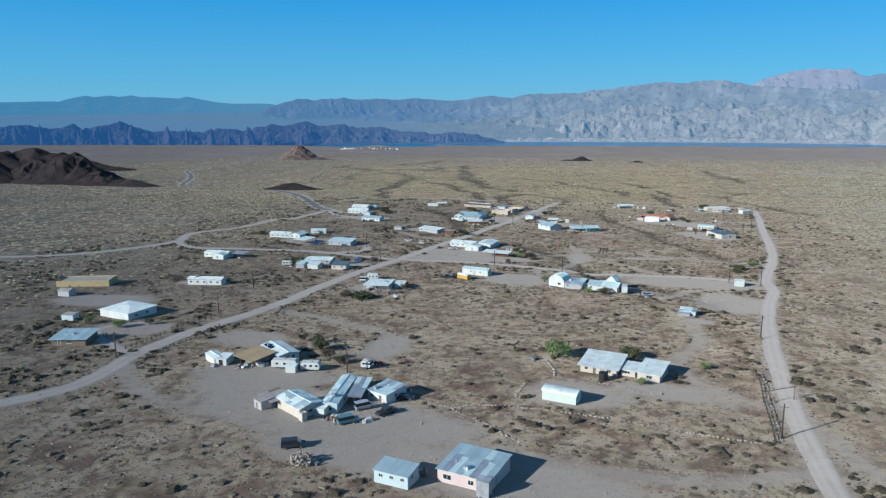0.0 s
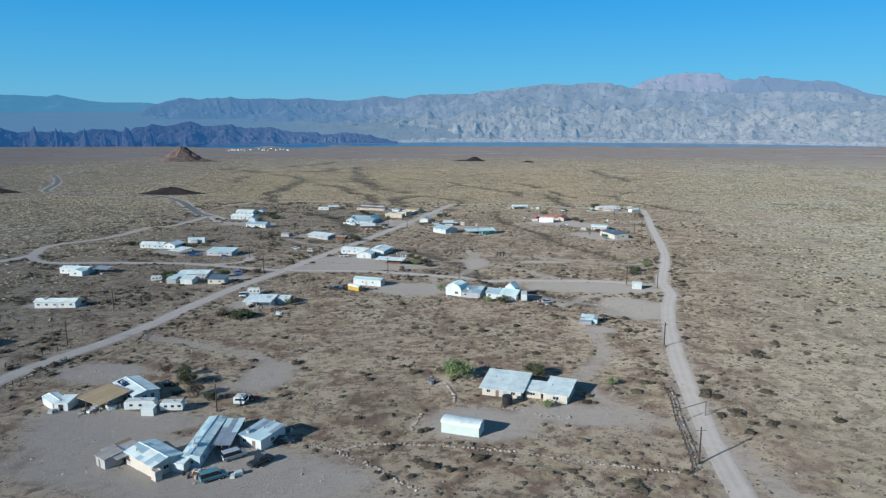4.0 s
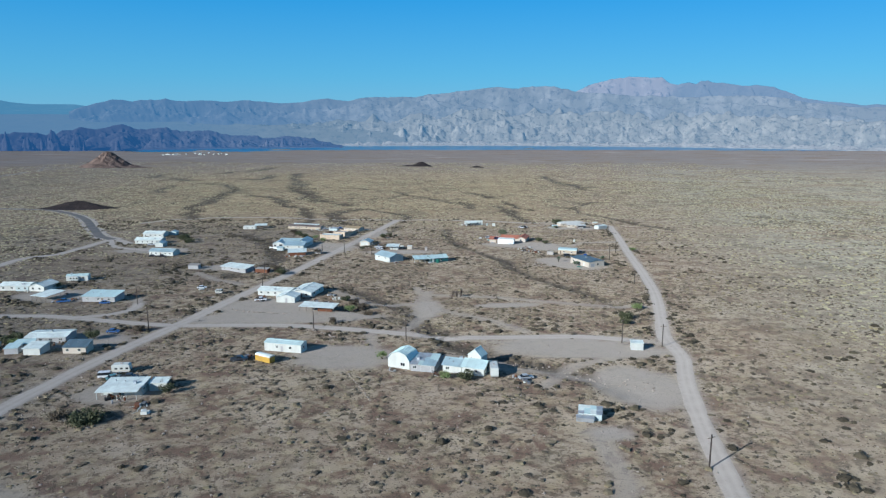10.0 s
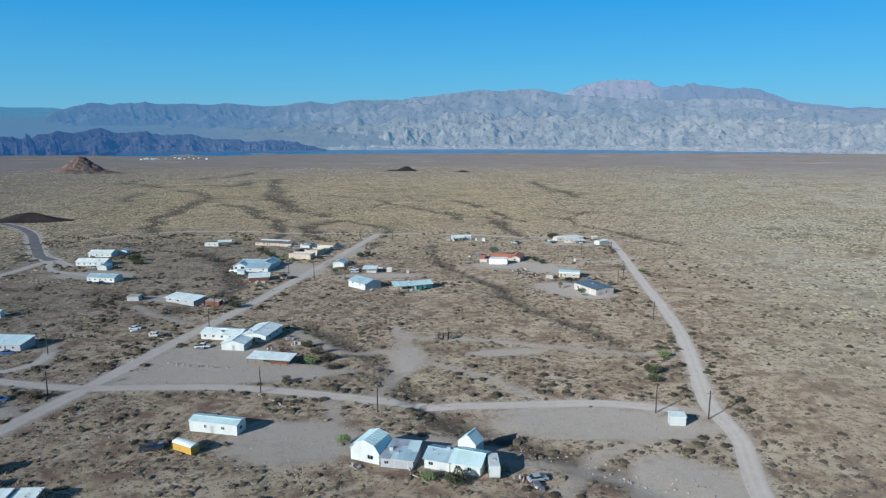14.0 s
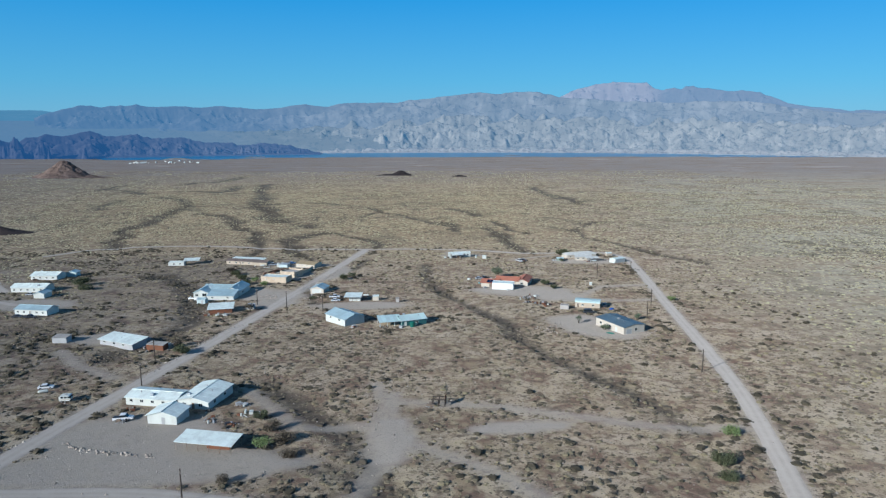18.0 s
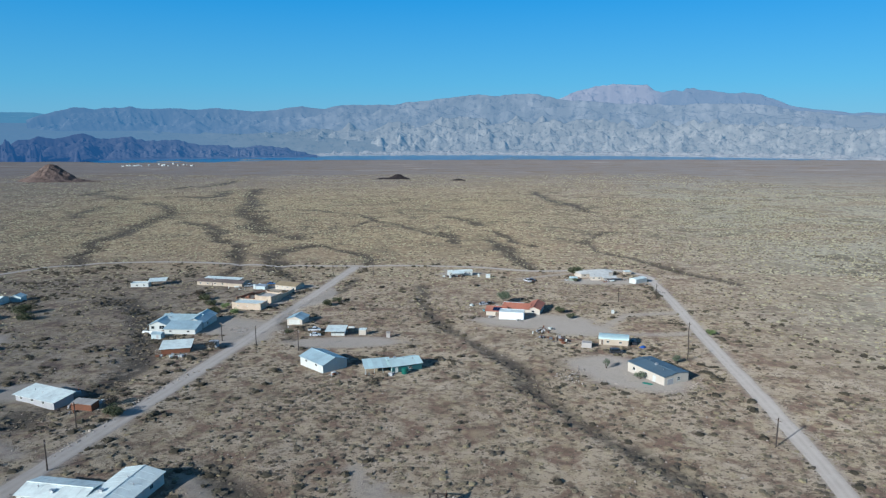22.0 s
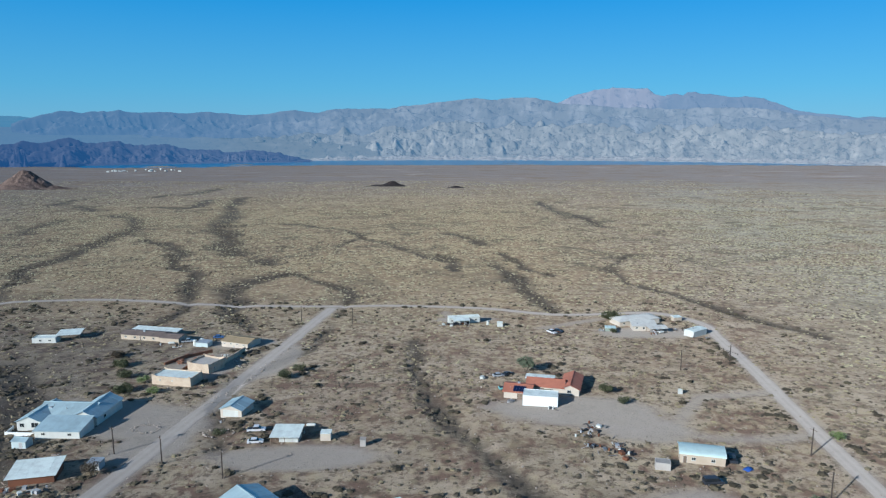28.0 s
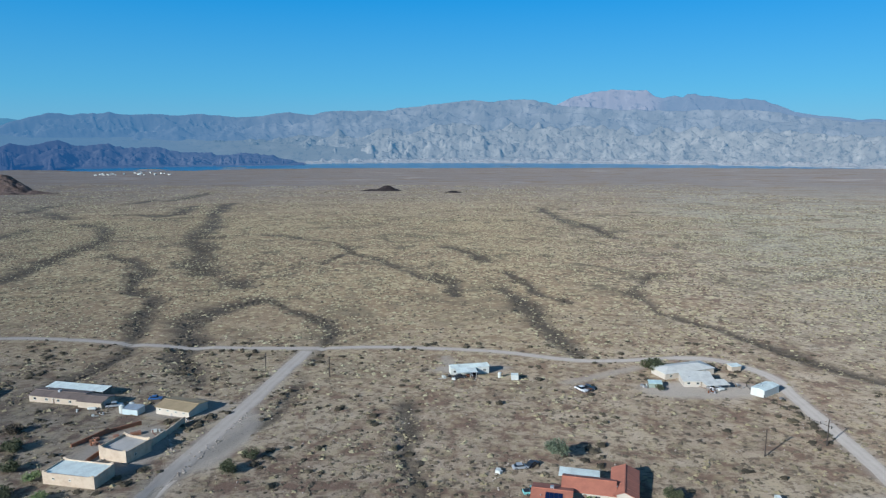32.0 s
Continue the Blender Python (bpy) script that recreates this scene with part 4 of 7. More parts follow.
def roof_panels(ob, a, b, c, d, covers, wide=1.6, thick=0.1):
    """A roof slope of separate sheets side by side; each is a part with a raised seam."""
    a, b, c, d = map(Vector, (a, b, c, d))
    nrm = (b - a).cross(d - a).normalized()
    if nrm.z < 0:
        nrm = -nrm
    n = max(2, int((b - a).length / wide + 0.5))
    along = (b - a).normalized() * 0.04
    rows = 1 if len(covers) < 2 else 2
    rs = random.Random(int(abs(a.x + 31 * a.y + 7 * c.z) * 100) + n)
    for k in range(n):
        for i in range(rows):
            cut = 0.35 + 0.1 * ((k * 7 + n) % 4)
            lo, hi = (0, 1) if rows == 1 else ((0, cut), (cut, 1))[i]
            bm = B()
            p, q, r, s = a.lerp(b, k / n), a.lerp(b, (k + 1) / n), d.lerp(c, (k + 1) / n), d.lerp(c, k / n)
            p, q, r, s = p.lerp(s, lo), q.lerp(r, lo), q.lerp(r, hi), p.lerp(s, hi)
            t = thick + 0.012 * rs.randrange(3) + (0.02 * i if rows > 1 else 0)
            prism(bm, [p, q, r, s], nrm * t)
            if rows == 1 or i == 0:
                up = nrm * (t + 0.002)
                prism(bm, [p + up, p + along + up, s + along + up, s + up], nrm * 0.025)
            part("roof_panel", bm, rs.choice(covers), ob)


def building(name, L, R, depth, h, roof="gable_x", rise=1.2, walls=None, cover=None, over=0.4, label="", category="house", windows=(), doors=(), hb=None, sides="FRKL", ribs=0.9, thing_name=None, group="", lift=0.0, covers=None):
    """A building whose front runs from L to R; depth goes away from the road it faces."""
    walls, cover = walls or WHITE, cover or WHITE_ROOF
    covers = covers or [cover]
    wide = 1.5 if L[1] < 350 else 2.6
    w = math.hypot(R[0] - L[0], R[1] - L[1])
    turn = math.degrees(math.atan2(R[1] - L[1], R[0] - L[0]))
    c, s = math.cos(radians(turn)), math.sin(radians(turn))
    corners = [(L[0] + c * u - s * v, L[1] + s * u + c * v) for u in (0, w) for v in (0, depth)]
    zs = [ground_at(*p) for p in corners]
    base = max(zs) * 0.5 + sum(zs) / 8 + lift
    dig = base - min(zs) + 0.4
    ob = thing(name, L[0], L[1], turn, label, category, group, z=base)
    d, hb = depth, h if hb is None else hb
    T = 0.2
    top = {"F": [(0, h), (w, h)], "K": [(0, hb), (w, hb)], "R": [(0, h), (d, hb)], "L": [(0, hb), (d, h)]}
    if roof == "gable_x":
        top["R"] = [(0, h), (d / 2, h + rise), (d, h)]
        top["L"] = [(0, h), (d / 2, h + rise), (d, h)]
    elif roof == "gable_y":
        top["F"] = [(0, h), (w / 2, h + rise), (w, h)]
        top["K"] = [(0, h), (w / 2, h + rise), (w, h)]
    elif roof in ("arch_y", "gambrel_y"):
        pr = arch_profile(w, h, rise, roof == "gambrel_y")
        top["F"] = pr
        top["K"] = pr
    elif roof in ("arch_x", "gambrel_x"):
        pr = arch_profile(d, h, rise, roof == "gambrel_x")
        top["R"] = pr
        top["L"] = pr
    elif roof == "flat":
        for k in top:
            top[k] = [(0, h + rise), (top[k][-1][0], h + rise)]
    for k in sides:
        (cx, cy), (ax, ay), (nx, ny), span = wall_frame(k, w, d)
        trim = 0.0 if k in "FK" else T
        pts = [(trim, -dig), (span - trim, -dig)] + [(min(max(u, trim), span - trim), z) for u, z in top[k][::-1]]
        bm = B()
        prism(bm, [(cx + ax * u, cy + ay * u, z) for u, z in pts], (-nx * T, -ny * T, 0))
        part("wall", bm, walls, ob)
    o = over
    bm = B()
    if roof == "gable_x":
        e = rise * 2 / d * o
        roof_panels(ob, (-o, -o, h - e), (w + o, -o, h - e), (w + o, d / 2, h + rise), (-o, d / 2, h + rise), covers, wide)
        roof_panels(ob, (w + o, d + o, h - e), (-o, d + o, h - e), (-o, d / 2, h + rise), (w + o, d / 2, h + rise), covers[::-1], wide)
        box(bm, -o, d / 2 - 0.15, h + rise + 0.08, w + o, d / 2 + 0.15, h + rise + 0.2)
    elif roof == "gable_y":
        e = rise * 2 / w * o
        roof_panels(ob, (-o, d + o, h - e), (-o, -o, h - e), (w / 2, -o, h + rise), (w / 2, d + o, h + rise), covers, wide)
        roof_panels(ob, (w + o, -o, h - e), (w + o, d + o, h - e), (w / 2, d + o, h + rise), (w / 2, -o, h + rise), covers[::-1], wide)
        box(bm, w / 2 - 0.15, -o, h + rise + 0.08, w / 2 + 0.15, d + o, h + rise + 0.2)
    elif roof == "hip":
        k = min(w, d) / 2
        e = rise / k * o
        p = [(-o, -o, h - e), (w + o, -o, h - e), (w + o, d + o, h - e), (-o, d + o, h - e)]
        if w >= d:
            r = [(k, d / 2, h + rise), (w - k, d / 2, h + rise)]
            faces = [(p[0], p[1], r[1], r[0]), (p[2], p[3], r[0], r[1]), (p[1], p[2], r[1]), (p[3], p[0], r[0])]
        else:
            r = [(w / 2, k, h + rise), (w / 2, d - k, h + rise)]
            faces = [(p[3], p[0], r[0], r[1]), (p[1], p[2], r[1], r[0]), (p[0], p[1], r[0]), (p[2], p[3], r[1])]
        for fpts in faces:
            prism(bm, fpts, (0, 0, 0.12))
    elif roof == "shed":
        g = (hb - h) / d
        roof_panels(ob, (-o, -o, h - g * o), (w + o, -o, h - g * o), (w + o, d + o, hb + g * o), (-o, d + o, hb + g * o), covers, wide)
    elif roof == "flat":
        box(bm, T + 0.002, T + 0.002, h - 0.15, w - T - 0.002, d - T - 0.002, h)
    elif roof in ("arch_y", "gambrel_y"):
        pr = arch_profile(w, h, rise, roof == "gambrel_y")
        for (u0, z0), (u1, z1) in zip(pr[:-1], pr[1:]):
            sheet_roof(bm, (u0, -0.25, z0), (u0, d + 0.25, z0), (u1, d + 0.25, z1), (u1, -0.25, z1), 0.06, ribs)
    elif roof in ("arch_x", "gambrel_x"):
        pr = arch_profile(d, h, rise, roof == "gambrel_x")
        for (u0, z0), (u1, z1) in zip(pr[:-1], pr[1:]):
            sheet_roof(bm, (-0.2, u0, z0), (w + 0.2, u0, z0), (w + 0.2, u1, z1), (-0.2, u1, z1), 0.06, ribs)
    if len(bm.verts):
        part("ridge_cap" if roof[:5] == "gable" else "roof", bm, cover, ob)
    else:
        bm.free()
    if category in ("house", "mobile home") and roof in ("gable_x", "shed", "gable_y"):
        for k in range(1 + int(L[1] * 7) % 3):
            fu, fv = 0.22 + 0.27 * k, 0.2 + 0.13 * ((k * 3 + int(L[0] * 5)) % 4)
            zz = h + rise * 2 * min(fv, 1 - fv) if roof == "gable_x" else h + (hb - h) * fv if roof == "shed" else h + rise * 2 * min(fu, 1 - fu)
            bm = B()
            if (k + int(L[0])) % 3:
                tube(bm, (w * fu, d * fv, zz - 0.1), (w * fu, d * fv, zz + 0.5), 0.09, 0.09, 7)
                tube(bm, (w * fu, d * fv, zz + 0.5), (w * fu, d * fv, zz + 0.6), 0.17, 0.1, 7)
                part("vent_pipe", bm, STEEL, ob)
            else:
                box(bm, w * fu - 0.45, d * fv - 0.45, zz - 0.15, w * fu + 0.45, d * fv + 0.45, zz + 0.75)
                part("roof_cooler", bm, GALV, ob)
    for k, u, z, ow, oh in windows:
        opening(ob, k, w, d, u, z, ow, oh, "window")
    for k, u, ow, oh, kind, mt in doors:
        opening(ob, k, w, d, u, 0.0, ow, oh, kind, mt)
    return ob


def arch_profile(span, h, rise, gambrel):
    if gambrel:
        return [(0, h), (span * 0.16, h + rise * 0.68), (span / 2, h + rise), (span * 0.84, h + rise * 0.68), (span, h)]
    return [(span / 2 - span / 2 * math.cos(math.pi * k / 10), h + rise * math.sin(math.pi * k / 10)) for k in range(11)]


def row_windows(side, span, n, z=1.0, ow=1.1, oh=0.9):
    return [(side, span * (k + 0.5) / n - ow / 2, z, ow, oh) for k in range(n)]


def open_roof(name, L, R, depth, hf, hb, cover, label, category="carport", post=WOOD, over=0.3, bays=3, covers=None):
    """A roof on posts."""
    w = math.hypot(R[0] - L[0], R[1] - L[1])
    turn = math.degrees(math.atan2(R[1] - L[1], R[0] - L[0]))
    ob = thing(name, L[0], L[1], turn, label, category)
    c, s = math.cos(radians(turn)), math.sin(radians(turn))
    z0 = ob.location.z
    g = (hb - hf) / depth
    roof_panels(ob, (-over, -over, hf - g * over), (w + over, -over, hf - g * over), (w + over, depth + over, hb + g * over), (-over, depth + over, hb + g * over), covers or [cover], 1.6, 0.08)
    for v, h in ((0.1, hf), (depth - 0.1, hb)):
        for k in range(bays + 1):
            u = 0.1 + (w - 0.2) * k / bays
            zg = ground_at(L[0] + c * u - s * v, L[1] + s * u + c * v) - z0
            bm = B()
            tube(bm, (u, v, zg - 0.3), (u, v, h + g * (0 if v < 1 else -0.1)), 0.08)
            part("post", bm, post, ob)
        bm = B()
        box(bm, 0, v - 0.06, h - 0.2 - abs(g) * 0.1, w, v + 0.06, h - 0.02 - abs(g) * 0.1)
        part("beam", bm, post, ob)
    return ob


# ---- houses, from the start of the flight to its end ----
DR, DW = (0.9, 2.0), WOOD
# yard at the start
building("shed", (-43.8, 120.7), (-36.5, 119.3), 4.6, 2.7, "shed", walls=LIGHT_BLUE, cover=BLUE_ROOF, hb=3.1, over=0.25, label="pale blue portable shed with a blue metal roof", category="shed", windows=[("F", 1.0, 1.5, 0.9, 0.7), ("F", 3.4, 1.5, 0.9, 0.7), ("F", 5.8, 1.5, 0.9, 0.7), ("R", 1.5, 1.4, 0.8, 0.9)])
building("house", (-31.9, 124.2), (-21.2, 121.6), 10.5, 2.7, "shed", 0.9, PINK, BLUE_ROOF, hb=3.1, over=0.35, covers=[BLUE_ROOF, BLUE_ROOF, BLUE_ROOF, TEAL_ROOF, TEAL_ROOF, GALV], label="faded pink house under patched blue and grey sheet roofing", windows=[("F", 1.2, 0.8, 1.8, 1.1), ("F", 6.6, 0.9, 1.2, 1.0)], doors=[("R", 3, 1.0, 2.0, "door", GREY_SIDING)])
building("lean_to", (-23.4, 120.2), (-20.9, 119.6), 1.6, 3.2, "shed", walls=GALV, cover=GALV, hb=3.5, over=0.05, label="tall narrow closet of galvanised sheets against the pink house", category="lean-to")
building("shed", (-16.6, 172.7), (-7.9, 170.5), 4.2, 2.4, "arch_x", 0.7, MINT, WHITE_ROOF, over=0.1, label="cream metal shed with a rounded white roof", category="shed", ribs=0.5)
building("house", (-8.2, 197.6), (1.9, 195.4), 11.0, 2.2, "shed", walls=CREAM, cover=WHITE_ROOF, hb=2.9, over=0.8, label="cream stucco house wing with a white sheet roof", windows=[("F", 1.2, 0.9, 1.0, 0.9), ("F", 7.6, 0.9, 1.2, 0.9)], doors=[("F", 3.6, 0.9, 2.0, "door", DW), ("F", 5.6, 1.2, 2.0, "door", GREY_SIDING)])
building("house", (3.1, 197.0), (7.0, 196.0), 6.5, 1.9, "shed", walls=CREAM, cover=WHITE_ROOF, hb=2.2, over=0.3, label="low cream passage between two house wings", category="passage", windows=[("F", 1.2, 0.8, 1.4, 0.8)])
building("house", (7.6, 194.6), (13.5, 192.9), 10.0, 2.3, "shed", walls=CREAM, cover=WHITE_ROOF, hb=2.9, over=0.5, label="cream stucco house wing with a patched white roof", windows=[("F", 2.4, 0.9, 1.6, 0.9)], doors=[("R", 2.6, 2.6, 2.1, "garage", GREY_SIDING)])
building("shed", (25.0, 274.6), (30.8, 273.4), 4.0, 1.8, "shed", walls=LIGHT_BLUE, cover=TEAL_ROOF, hb=2.3, over=0.15, covers=[TEAL_ROOF, GALV, WHITE_ROOF], label="small pale shed of patched sheets standing alone", category="shed", doors=[("F", 1.2, 1.6, 1.6, "door", GREY_SIDING)])
building("lean_to", (24.2, 273.2), (28.6, 272.3), 1.3, 1.0, "shed", walls=GALV, cover=GALV, hb=1.3, over=0.1, label="low sheet-metal lean-to before the pale shed", category="lean-to")
# cluster by the first bend
building("house", (-80.0, 150.9), (-71.2, 145.4), 6.6, 2.6, "gable_x", 0.7, CREAM, WHITE_ROOF, over=0.3, covers=[WHITE_ROOF, WHITE_ROOF, BLUE_ROOF, TEAL_ROOF], label="cream house with white and blue sheet roofs", windows=[("R", 2.2, 1, 1.2, 0.9)], doors=[("R", 4.4, 0.9, 2.0, "door", DW)])
building("pantry", (-71.4, 144.9), (-70.0, 144.0), 1.4, 2.0, "flat", 0.1, CREAM, CONCRETE, label="small cream block room against the house", category="annex")
building("shed", (-85.8, 149.8), (-82.8, 148.0), 4.0, 2.2, "shed", walls=GREY_SIDING, cover=GREY_ROOF, hb=2.5, over=0.2, label="grey wooden shack beside the yard", category="shed", doors=[("F", 1.0, 0.9, 1.8, "door", WOOD)])
open_roof("ramada", (-85.8, 152.4), (-80.3, 148.6), 5.6, 2.3, 2.6, GREY_ROOF, "open timber ramada with gaps in its roof beside the cream house", "ramada", bays=2, covers=[GREY_ROOF, WOOD, GALV])
building("trailer_home", (-67.8, 150.2), (-63.9, 150.6), 18.5, 2.7, "gable_y", 0.35, LIGHT_BLUE, BLUE_ROOF, over=0.15, covers=[TEAL_ROOF, TEAL_ROOF, BLUE_ROOF, TEAL_ROOF, WHITE_ROOF], label="long pale blue mobile home with patched roofing", category="mobile home", windows=[("F", 1.3, 1.0, 1.3, 0.9), ("R", 2, 1, 1, 0.8), ("R", 6, 1, 1, 0.8), ("R", 11, 1, 1, 0.8)])
open_roof("carport", (-63.6, 156.5), (-60.2, 156.9), 12.0, 2.3, 2.6, GALV, "sheet-metal carport along the mobile home", bays=2, covers=[GALV, BLUE_ROOF, TEAL_ROOF])
building("house", (-60.0, 161.8), (-54.2, 159.2), 7.6, 2.5, "shed", walls=WHITE, cover=BLUE_ROOF, hb=2.9, over=0.2, covers=[BLUE_ROOF, TEAL_ROOF, BLUE_ROOF, GALV], label="white house wing with a blue-grey roof", windows=[("F", 1.0, 1.0, 1.0, 0.9), ("R", 3.0, 1.0, 1.0, 0.9)], doors=[("F", 3.8, 0.9, 2.0, "door", DW)])
building("shed", (-69.3, 148.4), (-66.2, 148.1), 2.4, 1.9, "shed", walls=WHITE, cover=WHITE_ROOF, hb=2.1, over=0.1, label="small white storage box on gravel", category="shed")
# cluster along the main road
building("shed", (-119.2, 180.8), (-113.7, 176.8), 3.6, 1.9, "gable_x", 0.3, WHITE, WHITE_ROOF, over=0.15, label="low white storage shed by the road", category="shed")
building("shed", (-113.2, 176.7), (-109.9, 177.0), 5.0, 2.0, "shed", walls=WHITE, cover=WHITE_ROOF, hb=2.2, over=0.1, label="white shed end with a dark doorway", category="shed", doors=[("F", 1.0, 1.2, 1.8, "door", BLACK)])
open_roof("ramada", (-109.4, 180.6), (-101.3, 176.6), 8.4, 2.2, 2.9, TAN_ROOF, "wide tan shingle roof on posts over stored things", "ramada", bays=3)
building("shed", (-106.0, 184.0), (-101.5, 181.8), 3.5, 2.0, "flat", 0.05, GREY_SIDING, GREY_ROOF, label="dim closed room beneath the tan roof", category="shed")
building("house", (-105.6, 190.4), (-95.6, 182.4), 6.5, 2.5, "gable_x", 0.6, WHITE, WHITE_ROOF, over=0.3, label="white house with solar panels on its roof", windows=[("R", 2, 1, 1.2, 0.9), ("F", 9, 1, 1.2, 0.9)], doors=[("R", 4.2, 0.9, 2, "door", DW)])
building("shed", (-160.2, 327.2), (-156.0, 328.0), 5.0, 2.1, "shed", walls=GREY_SIDING, cover=TEAL_ROOF, hb=2.4, over=0.2, label="grey shed with a teal roof", category="shed")
# hillside on the far side of the main road
building("house", (-244.2, 257.6), (-222.0, 264.6), 10.0, 2.3, "flat", 0.5, OCHRE, GREY_ROOF, label="long low ochre building with a cluttered flat roof")
building("shed", (-228.9, 242.0), (-223.6, 242.2), 4.5, 2.3, "gable_x", 0.7, GREY_SIDING, GREY_ROOF, over=0.15, label="grey shed below the tan building", category="shed")
building("house", (-187.6, 217.8), (-172.8, 214.6), 13.0, 2.7, "hip", 0.8, WHITE, WHITE_ROOF, label="white dome-roofed house among shrubs", ribs=0, windows=[("R", 3, 0.8, 1.2, 0.9), ("R", 8, 0.8, 1.2, 0.9)])
building("shed", (-196.5, 208.5), (-192.0, 209.0), 3.5, 2.1, "shed", walls=LIGHT_BLUE, cover=GREY_ROOF, hb=2.3, over=0.1, label="pale blue garden shed in scrub", category="shed")
building("house", (-175.5, 181.2), (-165.0, 184.0), 8.5, 2.3, "shed", walls=WOOD, cover=BLUE_ROOF, hb=2.9, over=0.8, label="brown timber house with a blue sheet roof", windows=[("F", 5, 0.9, 1.4, 1.0)], doors=[("F", 2, 0.9, 2.0, "door", DW)])
building("trailer_home", (-189.5, 276.5), (-173.4, 278.2), 5.0, 2.7, "gable_x", 0.6, WHITE, WHITE_ROOF, label="white single-wide mobile home", category="mobile home", windows=row_windows("F", 16, 5), doors=[("F", 8.6, 0.9, 2.0, "door", GREY_SIDING)])
building("trailer_home", (-226.5, 347.5), (-211.5, 346.0), 6.5, 2.6, "gable_x", 0.6, WHITE, WHITE_ROOF, over=0.2, label="white mobile home under a pale sheet roof", category="mobile home", windows=row_windows("F", 15, 4), doors=[("F", 8.2, 0.9, 2.0, "door", DW)])
building("house", (-217.5, 341.5), (-210.5, 341.0), 5.0, 2.4, "gable_y", 0.8, WHITE, TEAL_ROOF, over=0.2, label="white annex with a pale gable roof", category="annex", windows=[("F", 2.6, 0.9, 1.2, 0.9)])
open_roof("carport", (-210.0, 349.0), (-202.5, 348.4), 6.0, 2.3, 2.5, GALV, "sheet-metal carport beside the white mobile home", bays=2)
# houses in the middle
building("house", (-107.5, 289.6), (-96.4, 290.2), 6.6, 2.6, "shed", walls=WHITE, cover=WHITE_ROOF, hb=2.9, over=0.25, label="white house with a deep porch full of things", windows=row_windows("R", 6, 2), doors=[("F", 4.5, 0.9, 2.0, "door", DW)])
building("annex", (-95.8, 293.6), (-90.8, 293.9), 4.2, 2.4, "shed", walls=WHITE, cover=WHITE_ROOF, hb=2.6, over=0.15, label="white annex behind the porch house", category="annex")
open_roof("porch", (-107.5, 286.0), (-96.4, 286.6), 3.4, 2.3, 2.58, WHITE_ROOF, "white sheet roof of an open porch on posts", "porch", post=WHITE, bays=4)
building("house", (-160.8, 340.0), (-146.9, 341.3), 9.0, 2.3, "gable_x", 0.5, GREY_SIDING, WHITE_ROOF, label="low grey house with a broad pale sheet roof", windows=row_windows("F", 14, 4))
open_roof("carport", (-160.5, 332.6), (-154.6, 333.4), 4.5, 2.1, 2.3, TEAL_ROOF, "low teal sheet roof between the sheds", bays=2)
building("shed", (-153.2, 326.5), (-147.6, 326.7), 6.5, 2.4, "shed", walls=WHITE, cover=WHITE_ROOF, hb=2.8, over=0.3, label="white shed with a flat pale roof", category="shed")
building("house", (-140.8, 328.5), (-133.0, 328.8), 5.5, 2.3, "shed", walls=CREAM, cover=SLATE_ROOF, hb=3.2, over=0.3, label="cream cabin with a dark blue roof", windows=[("F", 1, 0.9, 1.1, 0.9), ("F", 5, 0.9, 1.1, 0.9)])
building("trailer_home", (-73.2, 333.9), (-59.8, 330.7), 4.6, 2.9, "gable_x", 0.55, WHITE, TEAL_ROOF, over=0.15, label="pale mobile home with a pale teal roof", category="mobile home", windows=[("F", 4.3, 1.3, 0.8, 0.9), ("F", 9.2, 1.3, 1.0, 0.8), ("R", 1.2, 1.2, 1.4, 0.9)], doors=[("F", 6.2, 0.9, 2.0, "door", GREY_SIDING)])
building("barn", (-28.7, 317.2), (-21.6, 313.9), 6.5, 2.9, "gambrel_y", 2.7, WHITE, TEAL_ROOF, over=0.2, label="white barn-shaped house with a gambrel roof", category="barn", windows=[("F", 4.6, 1.0, 1.6, 1.1)])
building("house", (-21.2, 313.0), (-13.6, 311.4), 7.5, 2.4, "shed", walls=GREY_SIDING, cover=GALV, hb=3.4, covers=[TEAL_ROOF, GALV, GALV, BLUE_ROOF], label="middle house with a pale patched sheet roof", windows=[("F", 0.8, 0.9, 1.1, 0.9)], doors=[("F", 3.4, 3.0, 2.1, "garage", GREY_SIDING)])
building("house", (-11.0, 312.4), (-5.2, 310.3), 7.0, 2.5, "gable_x", 1.2, WHITE, BLUE_ROOF, label="white house with a pale blue-grey roof", windows=[("F", 1.0, 1, 1.2, 0.9)])
building("house", (-5.0, 310.3), (1.7, 307.9), 7.6, 2.6, "gable_x", 1.3, WHITE, TEAL_ROOF, label="white house with a pale blue-grey roof and a gable end", windows=[("F", 1.2, 1, 1.2, 1.0), ("F", 4.1, 1, 1.0, 1.0), ("R", 3.0, 1.0, 1.0, 1.0)])
building("loft", (-3.0, 320.0), (1.2, 317.4), 4.0, 3.4, "gable_y", 2.1, WHITE, TEAL_ROOF, over=0.1, label="tall narrow white loft with a steep roof", category="loft")
building("shed", (54.1, 336.8), (58.2, 336.4), 3.0, 2.5, "shed", walls=WHITE, cover=WHITE_ROOF, hb=2.7, over=0.15, label="small white pump house by the crossroads", category="shed")
building("house", (-100.6, 423.2), (-84.6, 420.2), 8.0, 2.4, "gable_x", 0.9, WHITE, WHITE_ROOF, label="long white house wing with a white roof", windows=row_windows("F", 14, 4))
